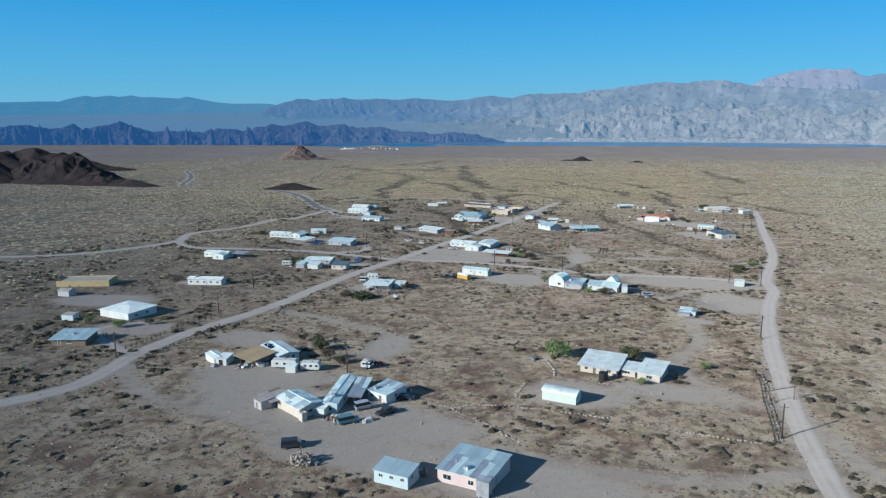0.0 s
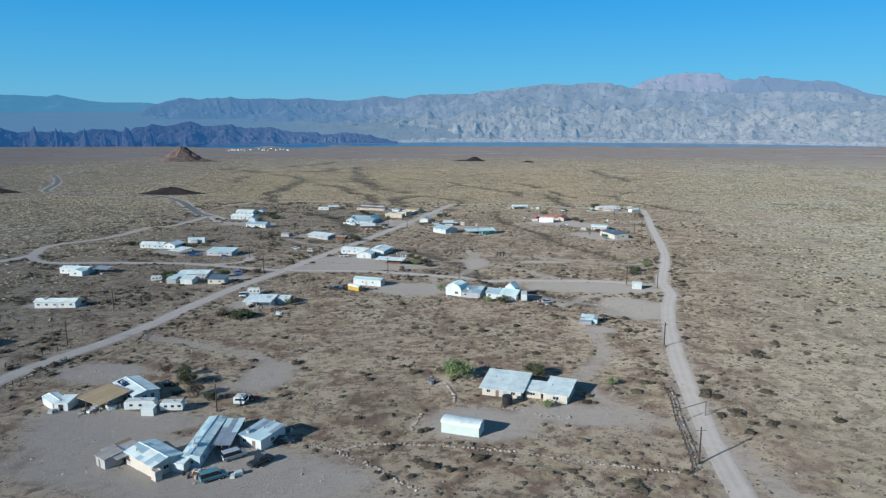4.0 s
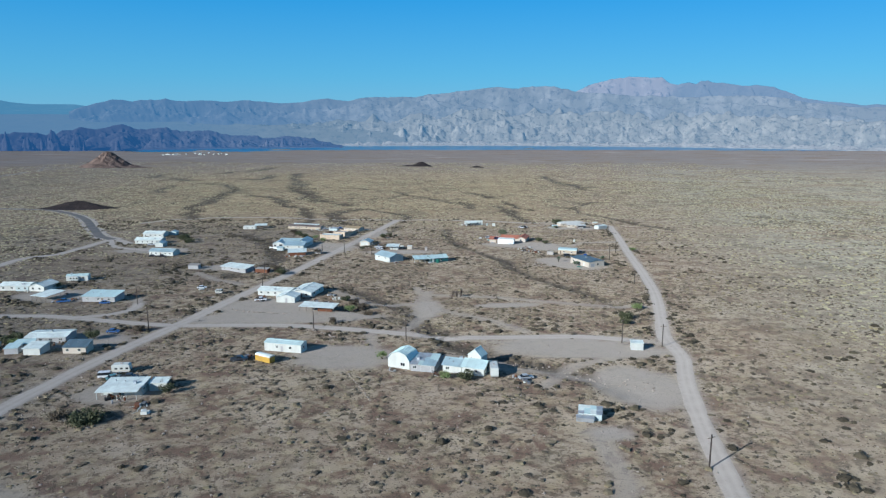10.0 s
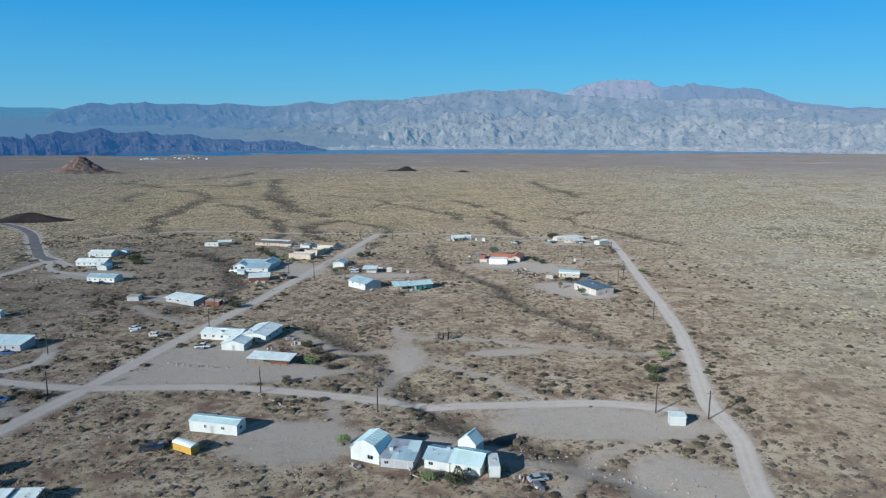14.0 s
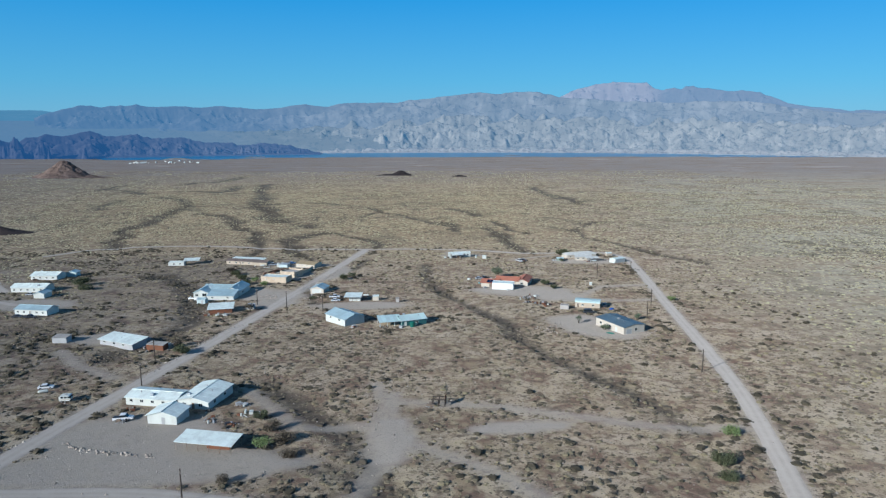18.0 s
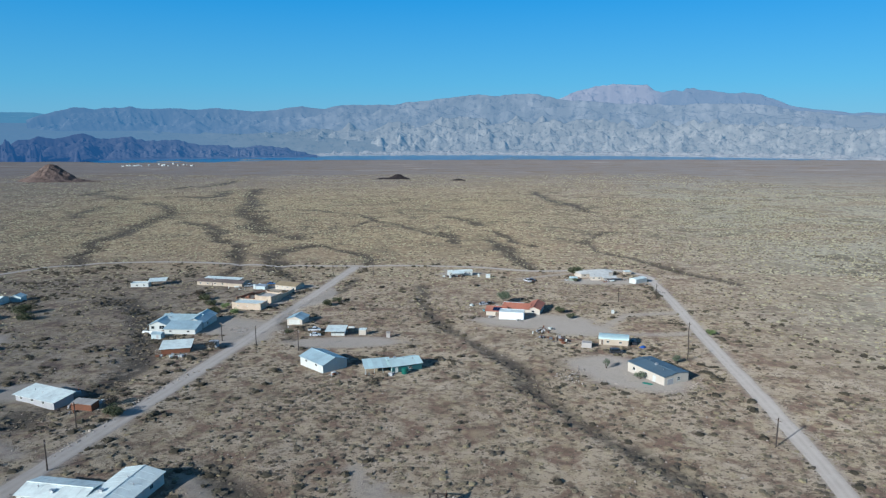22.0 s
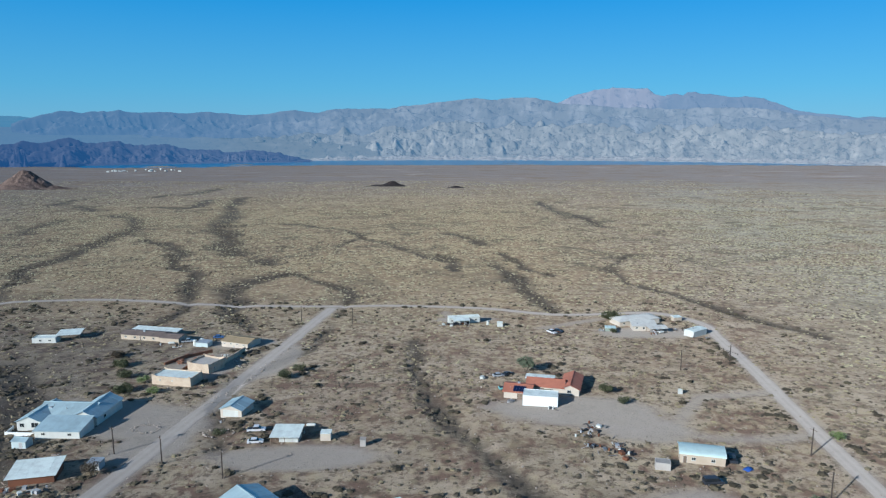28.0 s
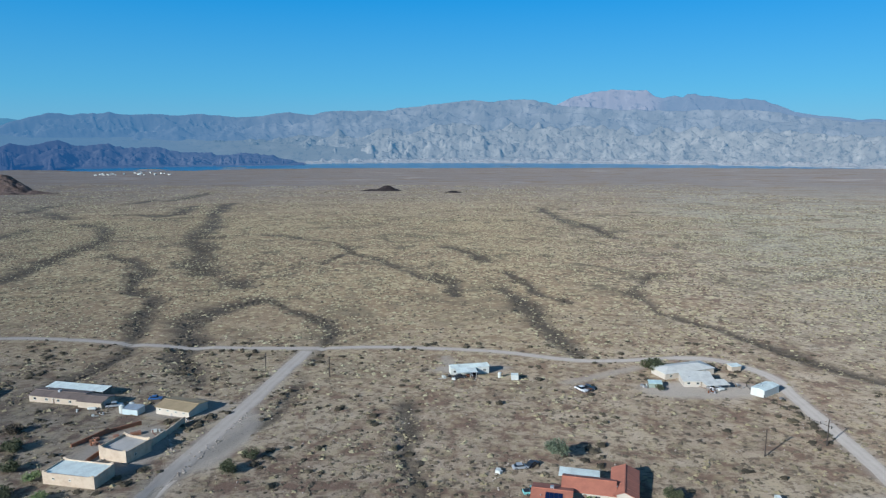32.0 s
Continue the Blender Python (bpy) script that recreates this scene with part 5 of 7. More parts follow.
building("house", (-84.0, 420.4), (-74.2, 418.3), 14.5, 2.6, "gable_y", 1.0, WHITE, WHITE_ROOF, label="white house with a broad white gable roof", windows=[("F", 1.5, 0.9, 1.3, 1.0), ("F", 6.8, 0.9, 1.3, 1.0), ("R", 3, 1, 1.2, 1), ("R", 9, 1, 1.2, 1)], doors=[("F", 4.6, 0.9, 2, "door", DW)])
building("garage", (-88.0, 408.3), (-79.4, 407.0), 7.0, 2.6, "gable_y", 1.2, WHITE, WHITE_ROOF, label="white garage with a gable roof", category="garage", doors=[("F", 4.2, 1.0, 2.1, "door", GREY_SIDING)])
open_roof("carport", (-73.6, 390.4), (-58.6, 387.4), 6.0, 2.4, 2.9, WHITE_ROOF, "long white carport on dark posts", bays=5)
building("shed", (-66, 391.4), (-59.8, 390.2), 2.0, 2.2, "shed", walls=RUST, cover=WHITE_ROOF, hb=2.4, over=0.1, label="rust-red plank shed under the carport", category="shed")
building("house", (-140.3, 490.0), (-124.5, 483.0), 7.0, 2.3, "shed", walls=GREY_SIDING, cover=WHITE_ROOF, hb=3.0, over=0.7, label="long house with a white sheet roof and lean-tos", windows=row_windows("F", 15, 3))
building("shed", (-118.5, 481.6), (-111.5, 480.0), 3.4, 2.1, "shed", walls=RUST, cover=GREY_ROOF, hb=2.4, over=0.15, label="rust-brown lean-to shed by the house", category="shed")
building("shed", (-159.9, 491.4), (-154.2, 491.3), 4.0, 2.2, "shed", walls=GREY_SIDING, cover=GREY_ROOF, hb=2.5, over=0.2, label="grey shed standing on bare gravel", category="shed")
# left of the main road, further on
building("house", (-229.3, 430.4), (-221.2, 430.7), 8.0, 2.5, "gable_x", 0.9, WHITE, WHITE_ROOF, label="white cottage with a white roof", windows=row_windows("F", 8, 2))
building("house", (-220.6, 429.3), (-214.4, 429.5), 8.5, 2.5, "gable_x", 0.9, LIGHT_BLUE, WHITE_ROOF, label="pale cottage joined to its neighbours", windows=row_windows("F", 6, 2))
building("house", (-214.0, 429.5), (-206.0, 428.3), 10.0, 2.6, "gable_y", 1.3, WHITE, WHITE_ROOF, label="white gabled house with a white roof", windows=[("F", 1.4, 1, 1.2, 1), ("F", 5, 1, 1.2, 1)])
open_roof("carport", (-200.7, 409.4), (-192.8, 407.0), 11.0, 2.3, 2.7, WHITE_ROOF, "wide open carport with a pale roof", bays=3)
building("trailer_home", (-210.0, 454.7), (-199.6, 456.8), 4.5, 2.7, "gable_x", 0.5, WHITE, TEAL_ROOF, over=0.15, label="white mobile home with a pale roof", category="mobile home", windows=row_windows("F", 10, 3))
building("house", (-176.4, 407.8), (-161.2, 407.0), 8.5, 2.6, "shed", walls=GREY_SIDING, cover=TEAL_ROOF, hb=3.4, over=0.5, label="grey house with a long sloping roof and porch", windows=row_windows("F", 15, 3), doors=[("F", 9, 0.9, 2, "door", DW)])
building("house", (-236.4, 591.3), (-217.8, 591.0), 9.0, 2.7, "gable_x", 1.3, WHITE, WHITE_ROOF, label="long white house with a white roof", windows=row_windows("F", 18, 5))
building("garage", (-215.0, 575.1), (-209.5, 575.0), 7.0, 2.5, "gable_y", 1.0, WHITE, BLUE_ROOF, label="white garage with a blue roof", category="garage", doors=[("F", 1.2, 3.0, 2.1, "garage", WHITE)])
building("house", (-246.6, 627.6), (-231.0, 627.3), 10.0, 2.7, "gable_x", 1.3, WHITE, WHITE_ROOF, label="white house with a gabled porch", windows=row_windows("F", 15, 4))
building("shed", (-231.2, 638.4), (-225.4, 638.3), 5.0, 2.5, "gable_y", 1.0, LIGHT_BLUE, BLUE_ROOF, label="pale blue shed behind the white house", category="shed")
building("trailer_home", (-203.7, 540.1), (-187.4, 537.6), 8.0, 2.7, "gable_x", 1.1, WHITE, BLUE_ROOF, label="white double-wide home with a blue-grey roof", category="mobile home", windows=row_windows("F", 16, 5), doors=[("F", 7.4, 0.9, 2, "door", DW)])
# the blue-roofed compound
building("house", (-134.2, 579.4), (-126.4, 578.8), 14.0, 2.7, "gable_y", 1.6, WHITE, BLUE_ROOF, label="west wing of a white house with a blue metal roof", windows=[("F", 0.9, 0.8, 1.5, 1.3), ("F", 4.6, 0.8, 2.4, 1.6)])
building("house", (-131.0, 584.8), (-113.5, 583.6), 10.0, 2.75, "gable_x", 1.9, WHITE, BLUE_ROOF, label="white house with a long blue metal roof", windows=row_windows("F", 17, 4, 0.9, 1.4, 1.2), lift=0.05)
building("house", (-118.8, 581.6), (-110.6, 581.0), 15.5, 2.85, "gable_y", 1.9, WHITE, BLUE_ROOF, label="east wing of a white house with a blue metal roof", windows=[("F", 1.0, 0.9, 1.3, 1.1), ("R", 4, 0.9, 1.4, 1.1)])
building("garage", (-124.6, 571.8), (-111.0, 571.0), 8.0, 2.4, "shed", walls=WHITE, cover=BLUE_ROOF, hb=3.7, label="white garage with a blue-grey sheet roof", category="garage", windows=[("F", 10, 1.0, 1.2, 0.8), ("F", 2, 1.0, 1.2, 0.8)])
building("shed", (-128.0, 566.0), (-123.6, 565.4), 3.0, 2.1, "gable_x", 0.6, LIGHT_BLUE, BLUE_ROOF, over=0.15, label="small pale blue shed by the compound", category="shed", doors=[("F", 2.4, 0.9, 1.8, "door", GREY_SIDING)])
building("shed", (-114.0, 541.0), (-103.6, 543.2), 8.0, 2.3, "shed", walls=RUST, cover=WHITE_ROOF, hb=3.0, over=0.7, label="rust-brown workshop under a white sheet roof", category="workshop")
building("shed", (-98.6, 549.8), (-95.2, 549.6), 3.0, 2.0, "shed", walls=GREY_SIDING, cover=GALV, hb=2.2, over=0.1, label="small grey shed by the workshop", category="shed")
# along the far stretch of the main road
building("house", (-109.2, 620.3), (-94.0, 616.8), 8.0, 3.0, "flat", 0.3, ADOBE, WHITE_ROOF, label="tan adobe house with a white flat roof behind parapets", windows=[("F", 3.0, 1.6, 0.7, 0.5), ("F", 8.0, 1.7, 0.6, 0.4)])
building("house", (-101.5, 635.6), (-92.2, 631.8), 9.5, 3.0, "flat", 0.7, ADOBE, CONCRETE, label="unfinished adobe house with stepped parapets", windows=[("R", 3, 1.2, 0.8, 0.8)])
building("house", (-148.2, 683.8), (-128.7, 679.1), 7.5, 2.4, "gable_x", 0.7, TAN, BROWN_ROOF, label="long tan ranch house with a brown shingle roof", windows=row_windows("F", 19, 4, 0.9, 1.2, 0.9), doors=[("F", 9.6, 0.9, 2, "door", DW)])
open_roof("patio_roof", (-146.4, 692.2), (-124.0, 686.8), 4.5, 2.6, 2.9, WHITE_ROOF, "white patio roof behind the ranch house", "patio", bays=4)
building("garage", (-128.2, 677.6), (-119.3, 675.6), 7.0, 2.4, "gable_x", 0.7, TAN, BROWN_ROOF, label="tan garage with a brown shingle roof", category="garage", doors=[("R", 1.5, 3.2, 2.1, "garage", GREY_SIDING)])
building("shop", (-99.0, 671.2), (-86.4, 666.4), 9.5, 2.4, "gable_x", 0.9, CREAM, TAN_ROOF, label="cream workshop with a tan shingle roof", category="workshop", windows=row_windows("F", 13, 4, 1.3, 0.9, 0.5))
building("house", (-184.5, 677.0), (-174.4, 677.6), 5.0, 2.2, "flat", 0.25, WHITE, WHITE_ROOF, label="low white walls of a house", windows=[("F", 3, 0.8, 1.2, 0.8), ("F", 7, 0.8, 1.2, 0.8)])
open_roof("ramada", (-175.6, 680.4), (-166.2, 682.6), 8.5, 2.6, 2.9, WHITE_ROOF, "white flat ramada roof on posts", "ramada", bays=3)
building("garage", (-74.8, 588.4), (-67.6, 586.7), 8.0, 2.5, "gable_y", 1.3, CREAM, BLUE_ROOF, label="cream garage with a white door and blue roof", category="garage", doors=[("F", 1.0, 5.2, 2.2, "garage", WHITE)])
open_roof("carport", (-53.5, 564.9), (-45.4, 564.7), 7.5, 2.4, 2.9, WHITE_ROOF, "white carport roof over a low cabin", bays=2)
building("shed", (-51.5, 566.8), (-45.8, 566.6), 4.5, 2.1, "flat", 0.1, WHITE, GREY_ROOF, label="white cabin under the carport", category="cabin")
building("shed", (-39.6, 567.6), (-36.6, 567.5), 2.4, 2.2, "shed", walls=CREAM, cover=WHITE_ROOF, hb=2.4, over=0.1, label="small cream tool shed", category="shed")
building("outhouse", (-27.6, 563.2), (-26.0, 563.2), 1.5, 2.0, "shed", walls=CONCRETE, cover=GREY_ROOF, hb=2.2, over=0.1, label="tiny weathered outhouse in the scrub", category="outhouse")
building("workshop", (-56.7, 525.8), (-46.7, 515.3), 10.5, 3.2, "gable_x", 1.7, WHITE, BLUE_ROOF, label="large white steel workshop with a pale blue roof", category="workshop", windows=[("F", 3.2, 1.9, 1.2, 0.8), ("F", 9.6, 1.9, 1.2, 0.8)], doors=[("R", 3.0, 4.0, 3.0, "garage", WHITE)])
building("house", (-21.9, 515.0), (-11.6, 519.2), 8.5, 2.5, "gable_x", 1.2, TEAL_WALL, TEAL_ROOF, label="teal-walled house with a pale teal metal roof", windows=[("F", 6.0, 0.9, 1.3, 1.0)], doors=[("F", 1.0, 0.9, 2.0, "door", WHITE)])
open_roof("carport", (-31.5, 513.5), (-22.2, 515.6), 8.0, 2.2, 2.9, TEAL_ROOF, "pale teal sheet carport joined to the teal house", post=WHITE, bays=3)
# right of the second wash
building("house", (60.0, 551.3), (71.2, 548.2), 7.0, 2.4, "arch_x", 1.0, TAN, TEAL_ROOF, over=0.1, label="tan house with a rounded pale teal roof", ribs=0.6, windows=[("F", 3, 0.9, 1.1, 0.9), ("F", 8, 0.9, 1.1, 0.9)], doors=[("F", 0.9, 0.9, 2, "door", DW)])
building("house", (62.3, 516.4), (70.2, 500.4), 11.0, 3.2, "gable_x", 0.7, CREAM, SLATE_ROOF, over=0.25, label="tan stucco house with a low dark blue roof", windows=[("F", 2.5, 1.0, 1.3, 1.1), ("F", 8.5, 1.0, 1.1, 1.1), ("R", 5.8, 1.0, 1.3, 1.3)], doors=[("F", 12.5, 1.2, 2.2, "door", WHITE), ("R", 1.4, 2.6, 2.2, "door", GREY_SIDING)])
building("shed", (52.0, 547.0), (55.8, 546.0), 3.0, 2.0, "flat", 0.05, CONCRETE, GREY_ROOF, label="small block shed beside bushes", category="shed")
building("garage", (23.1, 595.4), (34.4, 593.0), 6.0, 3.5, "flat", 0.12, BRIGHT_WHITE, WHITE_ROOF, label="tall plain white garage beside the red-roofed house", category="garage")
building("house", (17.6, 603.2), (26.6, 600.9), 9.0, 2.4, "gable_x", 1.2, CREAM, CLAY, over=0.5, label="cream wing with red tiles and solar panels", doors=[("F", 4.6, 3.0, 2.0, "garage", WOOD)], ribs=0.45)
building("house", (26.2, 608.2), (38.4, 605.0), 8.0, 2.7, "gable_x", 1.5, CREAM, CLAY, over=0.5, label="cream house with a red clay tile roof", windows=[("F", 8.0, 1, 1.2, 1)], doors=[("F", 5, 1.0, 2.1, "door", DW)], ribs=0.45)
building("house", (37.6, 605.2), (43.6, 603.4), 14.5, 2.6, "gable_y", 1.3, CREAM, CLAY, over=0.45, label="cream gabled wing with red clay tiles", windows=[("R", 4, 1, 1.2, 1), ("R", 9, 1, 1.2, 1), ("F", 2.2, 1.0, 1.4, 1.1)], ribs=0.45)
open_roof("patio_roof", (27.0, 616.6), (36.6, 614.0), 4.0, 2.6, 2.8, WHITE_ROOF, "white patio roof behind the red-roofed house", "patio", bays=3)
# along the back road
building("trailer_home", (1.6, 709.5), (16.8, 712.0), 4.6, 2.8, "gable_x", 0.5, WHITE, WHITE_ROOF, over=0.15, label="white mobile home with a porch", category="mobile home", windows=row_windows("F", 15, 5), doors=[("F", 7.4, 0.9, 2, "door", GREY_SIDING)])
open_roof("porch", (4.0, 705.6), (11.5, 706.8), 3.6, 2.2, 2.5, WHITE_ROOF, "white porch roof before the mobile home", "porch", post=WHITE, bays=3)
building("house", (84.0, 702.0), (105.6, 708.6), 9.0, 2.5, "hip", 1.1, CREAM, CREAM_ROOF, label="large cream ranch house with a pale hipped roof", windows=row_windows("F", 21, 4))
building("house", (88.2, 693.5), (99.0, 692.4), 8.0, 2.4, "shed", walls=CREAM, cover=CREAM_ROOF, hb=3.2, over=0.6, label="cream front wing with a deep shaded porch", windows=row_windows("F", 10, 3))
open_roof("porch", (94.5, 688.2), (103.2, 688.8), 4.4, 2.2, 2.6, CREAM_ROOF, "cream porch roof before the ranch house", "porch", bays=3)
building("trailer_home", (109.2, 684.6), (112.2, 680.4), 10.0, 2.6, "gable_y", 0.4, WHITE, WHITE_ROOF, over=0.1, label="white travel trailer home by the track", category="mobile home", windows=row_windows("L", 10, 3))


# ---- scrub, stones and grass ----
def scrub_leaf():
    m, n, l, b = tree_of("scrub_leaf")
    a = n.new("ShaderNodeAttribute")
    a.attribute_name = "tone"
    r = ramp_of(n, [(0.0, (0.098, 0.080, 0.060)), (0.3, (0.145, 0.119, 0.084)), (0.5, (0.205, 0.170, 0.110)), (0.72, (0.34, 0.285, 0.165)), (1.0, (0.47, 0.43, 0.27))])
    l.new(a.outputs["Fac"], r.inputs[0])
    pos = n.new("ShaderNodeNewGeometry").outputs["Position"]
    v = noise_of(n, l, 5.0, 3, 0.7, pos)
    l.new(mix_of(n, l, r.outputs[0], (0.05, 0.042, 0.026), math_of(n, l, "MULTIPLY", ramp_of_fac(n, l, v, 0.45, 0.7), 0.45)), b.inputs["Base Color"])
    b.inputs["Roughness"].default_value = 0.9
    b.inputs["Specular IOR Level"].default_value = 0.15
    return m


SCRUB = scrub_leaf()
BRUSH = scrub_leaf()
BRUSH.name = "olive_brush_leaf"
for e, c in zip(next(q for q in BRUSH.node_tree.nodes if q.type == "VALTORGB").color_ramp.elements, ((0.065, 0.055, 0.038), (0.095, 0.080, 0.054), (0.13, 0.112, 0.07), (0.165, 0.145, 0.088), (0.2, 0.18, 0.11))):
    e.color = (*c, 1)


def bush_template(rs, sprays):
    """One low bush of the desert: an uneven dome with a ragged rim of twigs; triangles, about a metre across."""
    tris = []
    m = 5 if sprays > 3 else 4
    off = rs.uniform(0, 6)
    ang = [off + 6.283 * k / m + rs.uniform(-0.25, 0.25) for k in range(m)]
    rim = [(r * math.cos(t), r * math.sin(t), 0.0) for t, r in zip(ang, rs.uniform(0.36, 0.56, m))]
    top = (rs.uniform(-0.12, 0.12), rs.uniform(-0.12, 0.12), rs.uniform(0.36, 0.46))
    if sprays > 3:
        mid = [(r * math.cos(t + 0.3), r * math.sin(t + 0.3), z) for t, r, z in zip(ang, rs.uniform(0.26, 0.44, m), rs.uniform(0.2, 0.38, m))]
        for k in range(m):
            j = (k + 1) % m
            tris += [(rim[k], rim[j], mid[k]), (rim[j], mid[j], mid[k]), (mid[k], mid[j], top)]
    else:
        for k in range(m):
            tris.append((rim[k], rim[(k + 1) % m], top))
    for k in range(sprays):
        t, e = rs.uniform(0, 6.283), rs.uniform(0.1, 1.2)
        tip = np.array([math.cos(t) * math.cos(e), math.sin(t) * math.cos(e), 0.85 * math.sin(e)]) * rs.uniform(0.42, 0.62)
        side = np.array([-math.sin(t), math.cos(t), rs.uniform(-0.4, 0.4)]) * rs.uniform(0.07, 0.15)
        tris.append((tuple(tip * 0.45), tuple(tip + side), tuple(tip * rs.uniform(0.85, 1.1) - side)))
    return np.array(tris)


def scatter(name, x, y, size, tone, sprays, label, seed, material=None):
    rs = np.random.RandomState(seed)
    tpl = np.stack([bush_template(rs, sprays) for _ in range(10)])
    n = len(x)
    pick, t = rs.randint(0, 10, n), rs.uniform(0, 6.283, n)
    v = tpl[pick].reshape(n, -1, 3).copy()
    c, s = np.cos(t)[:, None], np.sin(t)[:, None]
    vx, vy = v[..., 0] * c - v[..., 1] * s, v[..., 0] * s + v[..., 1] * c
    tall = size * rs.uniform(0.32, 0.72, n)
    co = np.stack([vx * size[:, None] + x[:, None], vy * size[:, None] + y[:, None], v[..., 2] * tall[:, None] + land(x, y)[:, None] - 0.03], -1).reshape(-1, 3)
    me = bpy.data.meshes.new(name)
    k = len(co)
    me.vertices.add(k)
    me.vertices.foreach_set("co", co.ravel())
    me.loops.add(k)
    me.loops.foreach_set("vertex_index", np.arange(k))
    me.polygons.add(k // 3)
    me.polygons.foreach_set("loop_start", np.arange(0, k, 3))
    me.materials.append(material or SCRUB)
    me.update(calc_edges=True)
    attribute(me, "tone", np.repeat(np.clip(tone, 0, 1), v.shape[1]))
    return tagged(new(name, me), label, "shrubs", kind="stuff")


def house_spots():
    """Centres and half widths of everything built so far, to keep the scrub off it."""
    spots = []
    for ob in scene.collection.objects:
        if ob.type == "EMPTY" and ob.parent is None:
            pts = [ob.matrix_basis @ Vector(c) for ch in ob.children for c in ch.bound_box]
            if pts:
                xs, ys = [p.x for p in pts], [p.y for p in pts]
                spots.append(((min(xs) + max(xs)) / 2, (min(ys) + max(ys)) / 2, (max(xs) - min(xs)) / 2, (max(ys) - min(ys)) / 2))
    return spots


SPOTS = house_spots()


def sown(seed, n, x0, x1, y0, y1, keep):
    rs = np.random.RandomState(seed)
    x, y = rs.uniform(x0, x1, n), rs.uniform(y0, y1, n)
    ok = rs.rand(n) < keep(x, y)
    ok &= (x > -1.0 * y - 30) & (x < 0.62 * y + 40)
    x, y = x[ok], y[ok]
    clear = bare(x, y) < 0.35 + 0.25 * rs.rand(len(x))
    for cx, cy, a, b in SPOTS:
        clear &= ~((np.abs(x - cx) < a + 0.6) & (np.abs(y - cy) < b + 0.6))
    return x[clear], y[clear], rs


def cover_of(x, y):
    return np.clip(0.30 + 2.0 * (fbm(x / 20, y / 20, 4) - 0.40), 0.10, 1)


def tones(x, y, rs):
    """Dark near the houses; on the open plain straw tufts and dark bushes side by side."""
    wide = np.clip(np.maximum((y - 520) / 250, np.maximum((x - 80 - 0.1 * (y - 300)) / 60, (-150 - x) / 120)), 0, 1)
    straw = rs.rand(len(x)) < 0.62
    t = 0.05 + 0.55 * rs.rand(len(x))
    t = np.where(straw, t + wide * 0.52, t * (1 - 0.6 * wide) - 0.1 * wide)
    return t + 0.25 * (fbm(x / 40 + 9, y / 40, 3) - 0.5)


x, y, rs = sown(5, 118000, -330, 330, 95, 560, lambda x, y: cover_of(x, y) * np.clip(0.45 + (y - 200) / 300, 0.45, 1))
scatter("desert_scrub", x, y, 0.45 + 1.9 * rs.rand(len(x)) ** 2.8, tones(x, y, rs), 6, "low dry creosote and bursage scrub all over the plain", 6)
x, y, rs = sown(7, 190000, -560, 480, 560, 1450, lambda x, y: cover_of(x, y) * np.clip((1700 - y) / 500, 0, 1))
scatter("desert_scrub", x, y, 1.0 + 1.7 * rs.rand(len(x)) ** 1.8, tones(x, y, rs), 2, "olive and straw-coloured scrub on the far plain", 8)
x, y, rs = sown(17, 60000, -1100, -330, 200, 1350, lambda x, y: 0.8 * cover_of(x, y))
scatter("desert_scrub", x, y, 1.2 + 2.0 * rs.rand(len(x)) ** 1.6, tones(x, y, rs), 2, "sparse scrub below the lava knolls", 18)
x, y, rs = sown(19, 50000, 250, 950, 420, 1400, lambda x, y: 0.8 * cover_of(x, y))
scatter("desert_scrub", x, y, 1.0 + 1.8 * rs.rand(len(x)) ** 1.6, tones(x, y, rs) + 0.1, 2, "pale scrub on the open fan", 20)
x, y, rs = sown(27, 80000, -1300, 800, 1350, 2600, lambda x, y: 0.7 * cover_of(x / 2, y / 3))
scatter("desert_scrub", x, y, 2.0 + 3.0 * rs.rand(len(x)) ** 1.6, tones(x, y, rs), 1, "dots of scrub on the distant plain", 28)
x, y, rs = sown(23, 170000, -260, 260, 95, 520, lambda x, y: 0.25 + 0.6 * cover_of(x + 50, y))
scatter("dry_grass", x, y, 0.4 + 0.65 * rs.rand(len(x)) ** 1.5, -0.15 + 0.75 * rs.rand(len(x)), 1, "tiny tufts of dry grass between the scrub", 24)
# thicker growth along the washes
x, y, rs = sown(9, 90000, -450, 260, 250, 1250, lambda x, y: 0.9 * np.clip(wash(x, y) - 0.1, 0, 1) * np.clip(2.4 * fbm(x / 14, y / 14, 3) - 0.5, 0, 1))
scatter("wash_scrub", x, y, 1.3 + 2.2 * rs.rand(len(x)) ** 1.5, 0.0 + 0.3 * rs.rand(len(x)), 6, "dark thick brush in the dry washes", 10)


def brush_cover(x, y):
    """Thick brush: in clumps round the yards, on road shoulders and on the dark slope west of the main road."""
    clump = np.clip((fbm(x / 13 + 70, y / 13 + 20, 4) - 0.5) * 7, 0, 1)
    k = clump > 0
    px, py = x[k], y[k]
    house, side = np.zeros(px.shape), np.zeros(px.shape)
    for cx, cy, a, b in SPOTS:
        d = np.maximum(np.abs(px - cx) - a, np.abs(py - cy) - b)
        house = np.maximum(house, np.clip(d / 2, 0, 1) * np.clip((15 - d) / 9, 0, 1))
    for w, line in ROAD_LINES:
        d = near_line(px, py, line[::3], 14)
        side = np.maximum(side, np.clip((d - w * 0.55) / 1.5, 0, 1) * np.clip((w * 0.5 + 9 - d) / 5, 0, 1))
    west = np.clip((-95 - px) / 60, 0, 1)
    clump[k] *= np.clip(0.12 + 0.55 * house * (0.5 + 0.5 * west) + 0.4 * side + 0.4 * west, 0, 1)
    return clump


